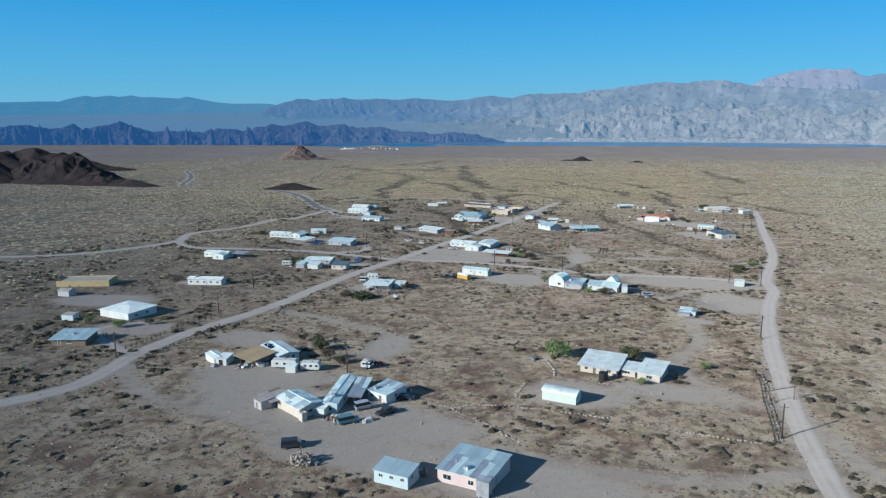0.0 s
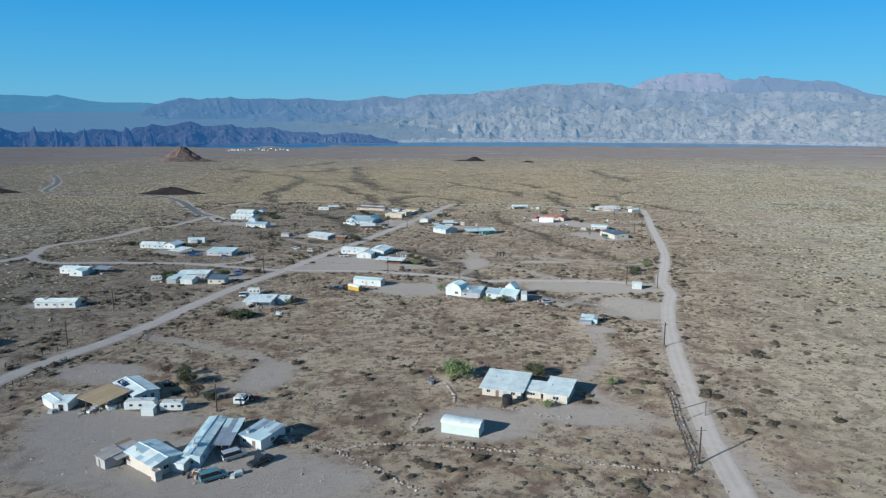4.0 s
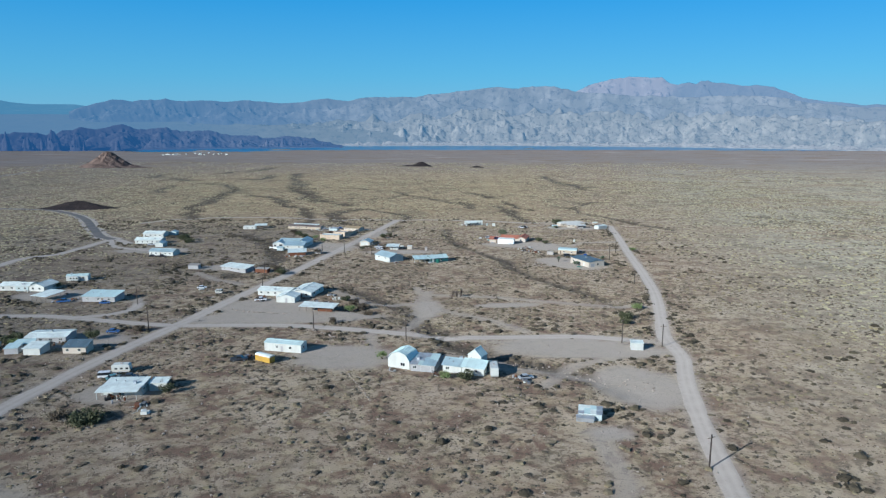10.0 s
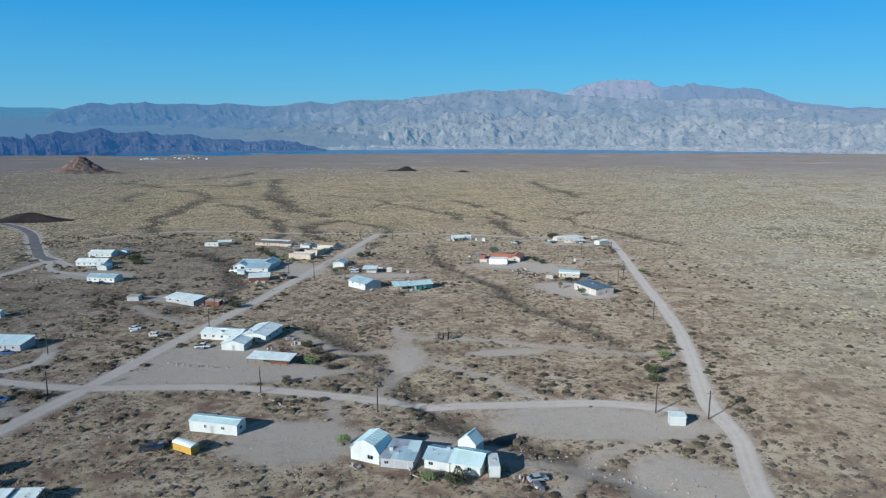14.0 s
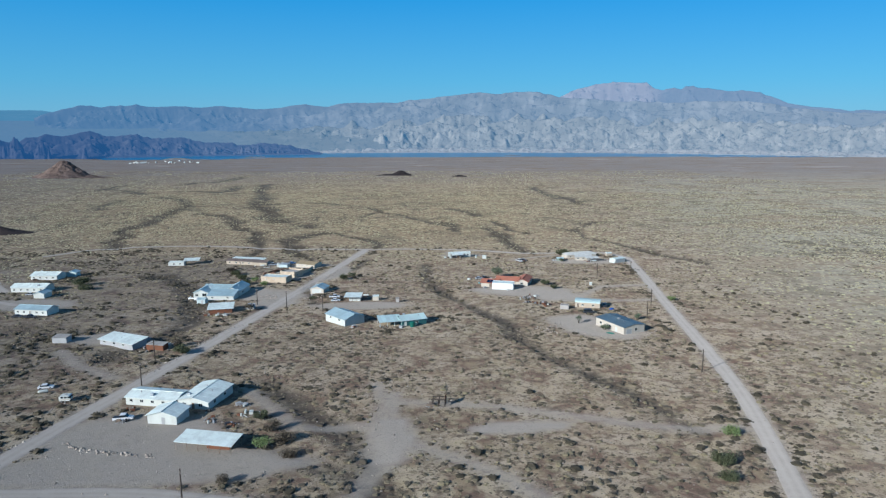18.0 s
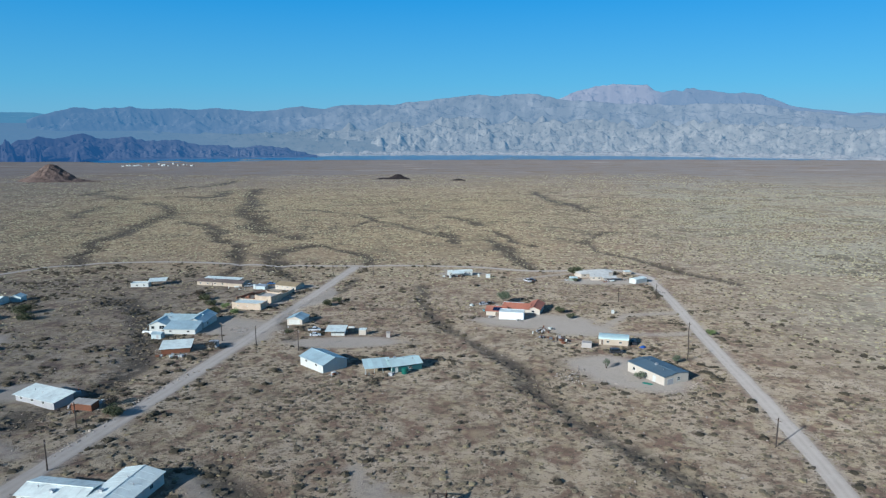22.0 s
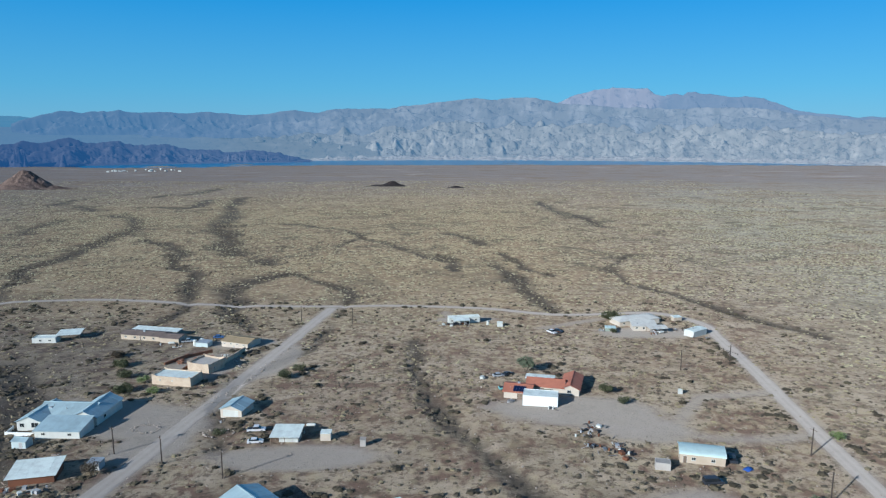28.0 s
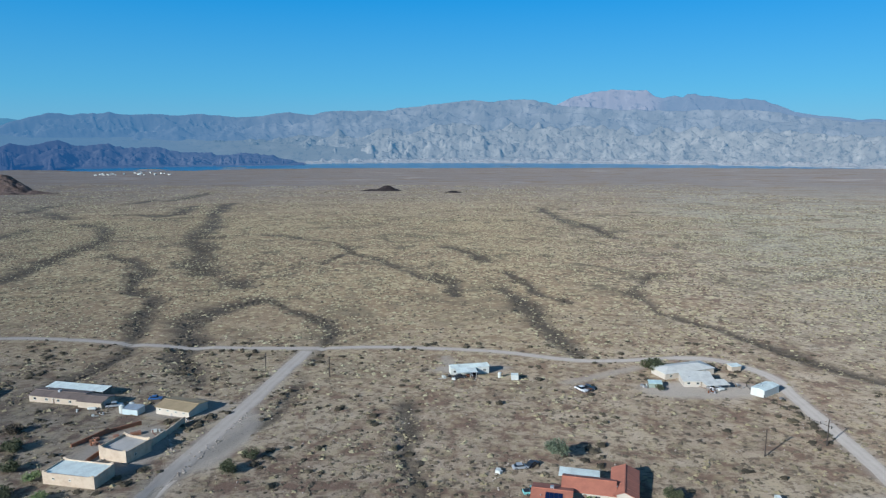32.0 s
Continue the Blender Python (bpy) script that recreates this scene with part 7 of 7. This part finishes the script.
def camper(x, y, turn, long, tall, label, stripe=LIGHT_BLUE, name="travel_trailer", wide=2.4):
    ob = thing(name, x, y, turn, label, "trailer")
    bm = B()
    prism(bm, [(-long / 2, -wide / 2, 0.55), (long / 2 - 0.35, -wide / 2, 0.55), (long / 2, -wide / 2, 1.1), (long / 2 - 0.15, -wide / 2, tall - 0.25), (long / 2 - 0.6, -wide / 2, tall), (-long / 2 + 0.3, -wide / 2, tall), (-long / 2, -wide / 2, tall - 0.3)], (0, wide, 0))
    bevelled(bm, 0.05)
    part("body", bm, WHITE, ob)
    bm = B()
    box(bm, -long / 2 + 0.2, -wide / 2 - 0.012, 0.9, long / 2 - 0.3, wide / 2 + 0.012, 1.12)
    part("stripe", bm, stripe, ob)
    for k in range(3):
        u = -long / 2 + long * (k + 0.6) / 3.4
        bm = B()
        box(bm, u, -wide / 2 - 0.02, 1.4, u + 0.8, wide / 2 + 0.02, 1.95)
        part("window", bm, GLASS, ob)
    bm = B()
    box(bm, -0.35, -0.35, tall - 0.02, 0.35, 0.35, tall + 0.22)
    part("air_conditioner", bm, CONCRETE, ob)
    for u in (-0.9, 0.0):
        for v in (-wide / 2 + 0.12, wide / 2 - 0.12):
            wheel_at(ob, u, v, 0.34)
    bm = B()
    box(bm, long / 2, -0.08, 0.5, long / 2 + 0.9, 0.08, 0.6)
    part("tow_bar", bm, STEEL, ob)
    for u in (-long / 2 + 0.3, long / 2 - 0.4):
        bm = B()
        box(bm, u, -0.9, -0.1, u + 0.1, -0.8, 0.56)
        part("jack", bm, STEEL, ob)
    return ob


car(-59.3, 146.2, 40, CAR["teal"], "van", "faded teal van parked on gravel")
car(-58.6, 155.4, 42, CAR["silver"], "van", "silver van beside the carport")
car(-52.4, 153.6, 60, CAR["dark"], "pickup", "dark pickup truck on the gravel yard")
car(-50.8, 163.8, 15, CAR["dark"], "car", "dark car in the shade")
car(-66, 131, 25, CAR["dark"], "van", "large black van parked near the drive")
camper(-92.2, 179.6, 8, 7.6, 2.7, "white travel trailer beside the tan-roofed house")
camper(-84.0, 179.6, 8, 5.6, 2.6, "short white camping trailer")
camper(-69, 185.4, 0, 3.0, 2.4, "small white camper standing alone")
camper(4.9, 309.6, -89, 7.0, 3.4, "white motor home parked in shade", GREY_SIDING, "motor_home")
camper(-111.4, 309.6, 8, 5.5, 2.9, "white motor home behind the porch house", CREAM, "motor_home")
camper(-168, 333, 20, 5.0, 2.6, "cream travel trailer by the sheds", TAN)
camper(-120, 426, 5, 3.4, 2.1, "small cream trailer by the road", TAN)
camper(-206, 455, 12, 5.0, 2.5, "white trailer beside the cottages")
car(-113.6, 304.6, 12, CAR["white"], "van", "white van behind the porch house")
car(-106.4, 303.6, 5, CAR["dark"], "pickup", "dark pickup behind the porch house")
car(-111.0, 303.5, 40, CAR["teal"], "car", "teal car beside the white house")
car(-137, 356, 5, CAR["blue"], "car", "blue car on a bare patch")
car(-78.4, 322, 10, CAR["dark"], "pickup", "dark pickup beside the mobile home")
car(-96, 411, 10, CAR["white"], "pickup", "white pickup on the gravel yard")
car(-132.6, 437.6, 15, CAR["white"], "car", "white car beside the road")
car(-60, 575, 5, CAR["white"], "pickup", "white pickup by the carport")
car(-58.2, 566.4, 8, CAR["white"], "car", "white car by the carport")
car(-164, 403.6, 10, CAR["blue"], "car", "blue car before the grey house")
car(-184, 406, 15, CAR["blue"], "pickup", "blue pickup beside the cottages")
car(-199, 534, 8, CAR["dark"], "car", "dark car before the double-wide")
car(-192.6, 532.8, 10, CAR["dark"], "pickup", "dark pickup before the double-wide")
car(-221, 583, 5, CAR["silver"], "car", "silver car by the white garage")
car(64, 538.5, 5, CAR["dark"], "van", "black van between the houses")
car(74.5, 552.0, 80, CAR["dark"], "pickup", "dark pickup in the house's shade")
car(19.4, 611.6, 8, CAR["aqua"], "pickup", "turquoise vintage pickup beside the red-roofed house")
car(18, 626, 10, CAR["silver"], "car", "grey car by the gravel yard")
car(21.5, 627.5, 40, CAR["dark"], "car", "dark car parked by the yard")
car(49, 690.5, -60, CAR["white"], "pickup", "white and red old truck in the scrub")
car(51.5, 692, -20, CAR["dark"], "pickup", "dark old truck in the scrub")
car(-116, 678, 15, CAR["silver"], "pickup", "silver pickup by the tan garage")
car(-104.5, 685, 5, CAR["blue"], "car", "blue car behind the workshop")
car(99, 690, 10, CAR["white"], "car", "white car before the ranch house")
car(5, 706.4, 10, CAR["dark"], "car", "dark car before the mobile home")
car(14.5, 306.0, 15, CAR["silver"], "car", "silver car beyond the motor home")


# ---- odd things in the yards ----
def box_trailer(x, y, turn, long, tall, lower, label):
    ob = thing("box_trailer", x, y, turn, label, "trailer")
    bm = B()
    box(bm, -long / 2, -1.25, 0.35, long / 2, 1.25, tall)
    bevelled(bm, 0.03)
    part("body", bm, lower, ob)
    bm = B()
    pr = [(1.3 * math.cos(math.pi * k / 8), tall + 0.02 + 0.55 * math.sin(math.pi * k / 8)) for k in range(9)]
    prism(bm, [(-long / 2 - 0.05, u, z) for u, z in pr], (long + 0.1, 0, 0))
    part("top", bm, WHITE_ROOF, ob)
    for u in (-long / 4, long / 4):
        for v in (-1.1, 1.1):
            wheel_at(ob, u, v, 0.36)
    return ob


box_trailer(-69.6, 321.4, -30, 6.5, 2.2, YELLOW, "ochre yellow box trailer with a rounded white top")


def rubbish(x, y, n, spread, label, seed, mats=(WOOD, RUST, STEEL, GREY_SIDING, BLACK, WHITE)):
    """A heap of planks, pipes, drums and crates: each piece is a part."""
    rs = np.random.RandomState(seed)
    ob = thing("scrap_heap", x, y, 0, label, "scrap")
    o = ob.location.copy()
    for k in range(n):
        px, py = rs.normal(0, spread * 0.5, 2)
        z = ground_at(x + px, y + py) - o.z
        t = rs.uniform(0, math.pi)
        kind = rs.randint(4)
        bm = B()
        if kind == 0:
            ln = rs.uniform(1, 3)
            box(bm, -ln / 2, -0.12, 0, ln / 2, 0.12, 0.08, pose(px, py, z + rs.uniform(0, 0.3), 0, rs.uniform(-8, 8), math.degrees(t)))
            nm = "plank"
        elif kind == 1:
            d = Vector((math.cos(t), math.sin(t), 0.1)) * rs.uniform(0.6, 1.6)
            p = Vector((px, py, z + 0.12))
            tube(bm, p - d, p + d, 0.08, 0.08, 8)
            nm = "pipe"
        elif kind == 2:
            tube(bm, (px, py, z - 0.05), (px, py, z + 0.85), 0.3, 0.3, 10)
            nm = "drum"
        else:
            s = rs.uniform(0.35, 0.9)
            box(bm, -s, -s * 0.7, -0.05, s, s * 0.7, s, pose(px, py, z, 0, 0, math.degrees(t)))
            nm = "crate"
        part(nm, bm, mats[rs.randint(len(mats))], ob)
    return ob


for k, (x, y, n, s, lab) in enumerate([
    (41, 573, 32, 6.0, "scrap metal and timber laid out on gravel"), (46, 558, 30, 5.0, "pipes and old machinery on gravel"), (46, 562, 14, 2.6, "heap of scrap beside the yard"), (38, 562, 12, 2.6, "rusty scrap and crates in the scrub"),
    (-64, 147, 10, 1.6, "odds and ends beside the mobile home"), (-102, 286.6, 14, 3.4, "furniture and boxes under the porch"), (-93.5, 281.6, 8, 2.0, "clutter before the porch house"), (-104, 177.4, 14, 3.0, "clutter before the tan-roofed house"),
    (-71, 409.6, 12, 2.6, "machinery and scrap behind the carport"), (-65, 421, 10, 2.4, "long timbers and pipes behind the white house"), (-112, 487, 12, 3.0, "scrap beside the rusty lean-to"), (-106, 538.6, 12, 2.4, "clutter before the rusty workshop"),
    (-240, 262, 14, 4.0, "clutter around the long tan building"), (-160, 330, 12, 3.0, "clutter between the sheds"), (12, 624.4, 8, 1.4, "yellow digger parts and scrap"), (-30, 513.4, 8, 2.0, "frames and boxes under the carport"),
    (96, 690.4, 10, 3.0, "porch furniture before the ranch house"), (9, 708, 10, 2.6, "plants and crates before the mobile home"), (75, 694, 10, 2.4, "teal boat hull and scrap by the ranch"), (-118, 671, 10, 2.6, "tubs and timber by the garage"),
    (12.4, 306.4, 8, 1.6, "white boxes beyond the motor home"), (-59, 124, 14, 1.8, "boxes piled against the stone hut"), (-205, 545, 8, 2.0, "clutter beside the double-wide"), (-182, 411, 10, 2.4, "clutter before the cottages"),
]):
    rubbish(x, y, n, s, lab, 300 + k)

# stone hut
hut = thing("stone_hut", -61, 124.5, 20, "low hut of piled dark stones with a broken roof", "hut")
rs = np.random.RandomState(77)
for k in range(150):
    t = rs.uniform(0, 6.283)
    u, v = (2.1 * math.cos(t), 1.6 * math.sin(t)) if k < 110 else (rs.uniform(-1.6, 1.6), rs.uniform(-1.2, 1.2))
    z = rs.uniform(-0.1, 1.7) if k < 110 else rs.uniform(1.6, 2.0)
    st = new("stone", STONES[k % 6])
    st.parent = hut
    st.location = (u, v, z)
    s = rs.uniform(0.4, 0.75)
    st.scale = (s, s, s)
    st.rotation_euler = (rs.uniform(0, 3), 0, rs.uniform(0, 6))

# timber ruin in the scrub
ruin = thing("timber_frame", -6, 421, -8, "ruined open timber frame with one rusted panel", "ruin")
for u in (-2.2, -0.4, 1.6):
    for v in (-1.2, 1.2):
        bm = B()
        tube(bm, (u, v, -0.3), (u + 0.05, v, 2.2), 0.2, 0.16, 7)
        part("post", bm, DARK_WOOD, ruin)
for v in (-1.2, 1.2):
    bm = B()
    tube(bm, (-2.5, v, 2.15), (1.9, v, 2.2), 0.18, 0.16, 7)
    part("beam", bm, DARK_WOOD, ruin)
bm = B()
box(bm, 1.55, -1.3, 0.9, 1.63, 1.3, 3.1)
part("panel", bm, RUST, ruin, "rusted sheet panel")
rubbish(-9.0, 420, 12, 1.6, "dead branches and boards beside the ruin", 401, (WOOD, WOOD, GREY_SIDING))


def flat_solar(x, y, turn, z, tilt, cols, rows, label):
    ob = thing("solar_array", x, y, turn, label, "solar panel", z=z)
    for i in range(cols):
        for j in range(rows):
            bm = B()
            box(bm, i * 1.05, j * 1.7, 0, i * 1.05 + 1.0, j * 1.7 + 1.64, 0.04, pose(0, 0, 0, tilt))
            p = part("panel", bm, SOLAR, ob)
    return ob


flat_solar(20.6, 602.3, -15, ground_at(20.6, 602.3) + 2.75, 12.7, 4, 2, "dark blue solar panels on the red tiles")
flat_solar(-105.0, 190.6, -38.7, ground_at(-100, 187) + 2.78, 10.5, 5, 1, "dark solar panels on the white roof")

tarp = thing("tarpaulin", 76.5, 546.4, 30, "crumpled blue tarpaulin over a small heap", "tarpaulin")
X2, Y2 = np.meshgrid(np.linspace(-1.4, 1.4, 14), np.linspace(-1.0, 1.0, 11))
Z2 = 0.75 * np.clip(1 - (X2 / 1.5) ** 2 - (Y2 / 1.1) ** 2, 0, 1) ** 0.6 + 0.25 * (fbm(X2 * 1.7 + 5, Y2 * 1.7, 3) - 0.5) - 0.02
me = grid_mesh("sheet", X2, Y2, Z2, BLUE_TARP)
sh = new("sheet", me)
sh.parent = tarp
boat = thing("boat", 65.2, 502.4, -30, "upturned green plastic boat beside the house", "boat")
X2, Y2 = np.meshgrid(np.linspace(-1.7, 1.7, 18), np.linspace(-1, 1, 9))
half = 0.65 * np.sqrt(np.clip(1 - np.abs(X2 / 1.75) ** 2.4, 0, 1))
me = grid_mesh("hull", X2, Y2 * half, 0.55 * np.sqrt(np.clip(1 - Y2**2, 0, 1)) * (1 - 0.3 * np.abs(X2 / 1.7)) - 0.03, GREEN_PLASTIC)
hu = new("hull", me)
hu.parent = boat
building("pump_box", (78.6, 605.0), (80.0, 604.8), 1.2, 1.5, "flat", 0.05, WHITE, WHITE_ROOF, label="small white pump box alone in the scrub", category="box")
building("shed", (24.6, 703.4), (27.4, 703.2), 2.4, 2.0, "flat", 0.05, WHITE, WHITE_ROOF, label="small white storage shed in the scrub", category="shed")
building("shed", (113.8, 711.0), (118.0, 712.0), 3.0, 2.0, "shed", walls=TAN, cover=WHITE_ROOF, hb=2.2, over=0.2, label="small tan shed behind the trailer", category="shed")
building("shed", (75.0, 693.2), (79.8, 692.6), 3.0, 1.6, "shed", walls=GREEN_WALL, cover=TEAL_ROOF, hb=1.9, over=0.1, label="low dull green shed by the ranch house", category="shed")
building("shed", (-110.2, 671.0), (-104.6, 669.6), 4.0, 1.9, "shed", walls=LIGHT_BLUE, cover=GALV, hb=2.2, over=0.1, label="pale blue shed by the workshop", category="shed")


# ---- small things ----
def tractor(x, y, turn, label):
    ob = thing("tractor", x, y, turn, label, "tractor")
    bm = B()
    prism(bm, [(-0.6, -0.3, 0.6), (1.5, -0.3, 0.6), (1.5, -0.3, 1.15), (0.1, -0.3, 1.3), (-0.6, -0.3, 1.1)], (0, 0.6, 0))
    bevelled(bm, 0.05)
    part("body", bm, CAR["red"], ob)
    bm = B()
    box(bm, -0.7, -0.25, 1.1, -0.3, 0.25, 1.2)
    box(bm, -0.75, -0.25, 1.2, -0.68, 0.25, 1.6)
    part("seat", bm, BLACK, ob)
    bm = B()
    tube(bm, (0.9, 0.2, 1.2), (0.9, 0.2, 2.0), 0.05, 0.05, 6)
    part("exhaust", bm, STEEL, ob)
    for v in (-0.6, 0.6):
        wheel_at(ob, -0.5, v, 0.65, 0.35)
        wheel_at(ob, 1.2, v * 0.8, 0.36, 0.22)
    return ob


tractor(-66.6, 188.2, 30, "small red tractor parked by the camper")
rubbish(-36.4, 126.2, 22, 1.5, "junk and pale rocks heaped behind the blue shed", 501, (WHITE, GREY_SIDING, STEEL, WOOD, CONCRETE))
rubbish(-55.8, 148.2, 6, 1.0, "white tarpaulin bundle and crates beside the van", 502, (WHITE, WHITE, STEEL))
rubbish(-100.4, 179.6, 12, 1.6, "white tubs and bags under the tan roof", 503, (WHITE, WHITE, GREY_SIDING, CONCRETE))
rubbish(-104.5, 179.4, 16, 2.4, "stored timber and drums under the tan roof", 504)
rubbish(-22.0, 205.5, 6, 1.2, "boards dropped on the bare yard", 505)
rubbish(14.3, 303.4, 7, 1.0, "white box and scrap beyond the motor home", 506, (WHITE, WHITE, STEEL))
rubbish(6.0, 198.6, 8, 1.2, "clutter between the house wings", 507)
building("shed", (-90.2, 175.6), (-87.2, 175.9), 2.0, 1.9, "shed", walls=WHITE, cover=WHITE_ROOF, hb=2.1, over=0.1, label="small white box shed before the trailers", category="shed")


def far_house(az, r, wide, tall, k):
    x, y = r * math.sin(radians(az)), EYE_Y + r * math.cos(radians(az))
    ob = thing("house", x, y, k * 37 % 90 - 45, "white house of the lakeside village", "house", "village houses")
    bm = B()
    box(bm, -wide / 2, -wide / 3, -3, wide / 2, wide / 3, tall)
    part("wall", bm, WHITE, ob)
    bm = B()
    prism(bm, [(-wide / 2 - 1, -wide / 3 - 1, tall), (-wide / 2 - 1, wide / 3 + 1, tall), (-wide / 2 - 1, 0, tall + wide * 0.14)], (wide + 2, 0, 0))
    part("roof", bm, WHITE_ROOF, ob)


rs = np.random.RandomState(61)
for k in range(22):
    far_house(-23.6 + 5.0 * rs.rand() ** 1.4, 3330 + 220 * rs.rand(), 5 + 6 * rs.rand(), 3 + 1.5 * rs.rand(), k)

for k, (x, y, n, sp, lab) in enumerate([(-240, 263, 16, 4.0, "crates and drums beside the ochre building"), (-155, 333, 14, 3.0, "junk between the grey sheds"), (-163, 331, 10, 2.6, "old appliances behind a shed"), (-113, 306, 12, 3.0, "car parts behind the porch house"),
                                        (-62, 414, 14, 3.0, "dark timbers beside the white house"), (-64, 406, 10, 2.4, "pipes and boards on gravel"), (-96, 410, 8, 2.0, "trailers' fittings on the yard"), (-120, 485, 12, 3.0, "scrap before the white-roofed sheds"),
                                        (-76, 325, 12, 1.8, "dark machinery beside the yellow trailer"), (-188, 407, 12, 2.6, "drums and crates by the carport"), (-100, 625, 10, 2.0, "adobe bricks and boards by the house"), (-93, 655, 10, 2.4, "planks by the low wall"),
                                        (0, 706, 12, 3.0, "crates before the white mobile home"), (52, 690, 8, 1.6, "wreck parts in the scrub"), (108, 692, 8, 1.8, "boxes behind the travel trailer"), (-92, 670, 6, 1.6, "boards beside the workshop")]):
    rubbish(x, y, n, sp, lab, 600 + k)


def low_wall(points, tall, thick, material, label):
    """A garden wall in straight stretches; each stretch is a part."""
    ob = thing("garden_wall", points[0][0], points[0][1], 0, label, "wall")
    o = ob.location.copy()
    for (x0, y0), (x1, y1) in zip(points[:-1], points[1:]):
        ln, t = math.hypot(x1 - x0, y1 - y0), math.degrees(math.atan2(y1 - y0, x1 - x0))
        za, zb = ground_at(x0, y0) - o.z, ground_at(x1, y1) - o.z
        bm = B()
        box(bm, 0, -thick / 2, min(za, zb) - 0.3, ln, thick / 2, max(za, zb) + tall, pose(x0 - o.x, y0 - o.y, 0, 0, 0, t))
        part("wall_stretch", bm, material, ob)


low_wall([(-91.0, 640.5), (-88.6, 651.0), (-86.4, 662.0)], 1.9, 0.4, ADOBE, "plain adobe garden wall beside the road")
low_wall([(-110, 629.5), (-104, 632.0), (-102.5, 641.0)], 1.0, 0.35, ADOBE_RED, "unfinished wall of bare red adobe bricks")
low_wall([(-113.5, 643.5), (-107.5, 655.0), (-100.0, 661.5)], 1.1, 0.35, ADOBE_RED, "bare red adobe wall round a rough courtyard")
for k, (x, y) in enumerate([(-106.5, 645.5), (-109.0, 649.0), (-103.0, 650.0), (-99.5, 653.5)]):
    rubbish(x, y, 10, 2.0, "heap of red adobe bricks in the courtyard", 720 + k, (ADOBE_RED, ADOBE_RED, WOOD))


def parapet_horns(w, h, d, x, y, turn, z, label):
    """Raised corners and a stepped edge of an adobe parapet, resting on its walls."""
    ob = thing("parapet_corners", x, y, turn, label, "parapet", z=z)
    for u, v in ((0, 0), (w, 0), (w, d), (0, d)):
        for k, (a, t) in enumerate(((1.5, 0.22), (0.8, 0.48))):
            bm = B()
            u0, v0 = (0.0 if u == 0 else w - a), (0.0 if v == 0 else d - 0.26)
            box(bm, u0, v0, h - 0.01, u0 + a, v0 + 0.26, h + t)
            bevelled(bm, 0.03)
            part("parapet_step", bm, ADOBE, ob)


for ob in [q for q in scene.collection.objects if q.name.startswith("house") and q.parent is None]:
    if (ob.location - Vector((-109.2, 620.3, ob.location.z))).length < 0.2:
        parapet_horns(15.6, 3.29, 8.0, -109.2, 620.3, math.degrees(ob.matrix_basis.to_euler().z), ob.location.z, "raised stucco corners on the adobe parapet")
    if (ob.location - Vector((-101.5, 635.6, ob.location.z))).length < 0.2:
        parapet_horns(10.0, 3.69, 9.5, -101.5, 635.6, math.degrees(ob.matrix_basis.to_euler().z), ob.location.z, "stepped stucco corners on the unfinished adobe house")
stone_row([(-75.5, 574), (-73, 577), (-68, 576.5), (-66.5, 573.5), (-69, 571), (-74, 571.5), (-75.5, 574)], 46, 0.55, "ring of stones round a small bed of shrubs", 0.3, 21)
stone_row([(-99, 578), (-96, 581), (-91, 579.5), (-90, 576), (-94, 574.5), (-99, 578)], 40, 0.6, "ring of stones beside the drive", 0.4, 22)
stone_row([(-42, 313), (-38, 304), (-34, 295), (-30, 285)], 60, 0.4, "thin dark line of stones across the bare ground", 0.2, 23)
stone_row([(12, 322), (25, 316), (38, 306), (50, 299)], 70, 0.6, "pale boulders strewn along the small wash", 3.0, 24)
stone_row([(-112, 560), (-117, 552), (-118, 545), (-112, 538)], 60, 0.5, "stones edging a red gravel patch", 0.8, 25)
stone_row([(-92, 520), (-98, 500), (-103, 470), (-107, 445)], 80, 0.6, "rough stones thrown up along the road", 1.4, 26)
stone_row([(-82, 598), (-77, 620), (-72, 645), (-68, 668)], 70, 0.55, "stones along the road's far shoulder", 1.2, 27)
stone_row([(46, 520), (40, 508), (37, 512), (44, 500)], 60, 0.6, "scattered pale stones before the slate-roofed house", 2.2, 28)
leafy("shrub", -71, 574, 4.5, 1.5, LEAF_DARK, "low dark shrubs inside a stone ring", "shrub", 91, 900, 0.1)
for k, (cx, cy, a, b) in enumerate(SPOTS):
    if 3.5 < a < 14 and 2.5 < b and k % 5 < 3:
        side = 1 if k % 2 else -1
        rubbish(cx + side * (a * 0.55), cy - b - 0.9 if k % 3 else cy + b + 1.2, 4 + k % 4, 1.5, "crates, drums and boards lying beside a house wall", 800 + k, (WOOD, STEEL, WHITE, GREY_SIDING, BLACK, RUST))
rubbish(-90, 277, 7, 1.4, "white boards and a broken dinghy on bare ground", 701, (WHITE, WHITE, BRIGHT_WHITE))
low_wall([(-136.2, 581.0), (-135.6, 575.4), (-125.2, 574.6)], 0.8, 0.2, BRIGHT_WHITE, "low white wall round the terrace of the blue-roofed house")
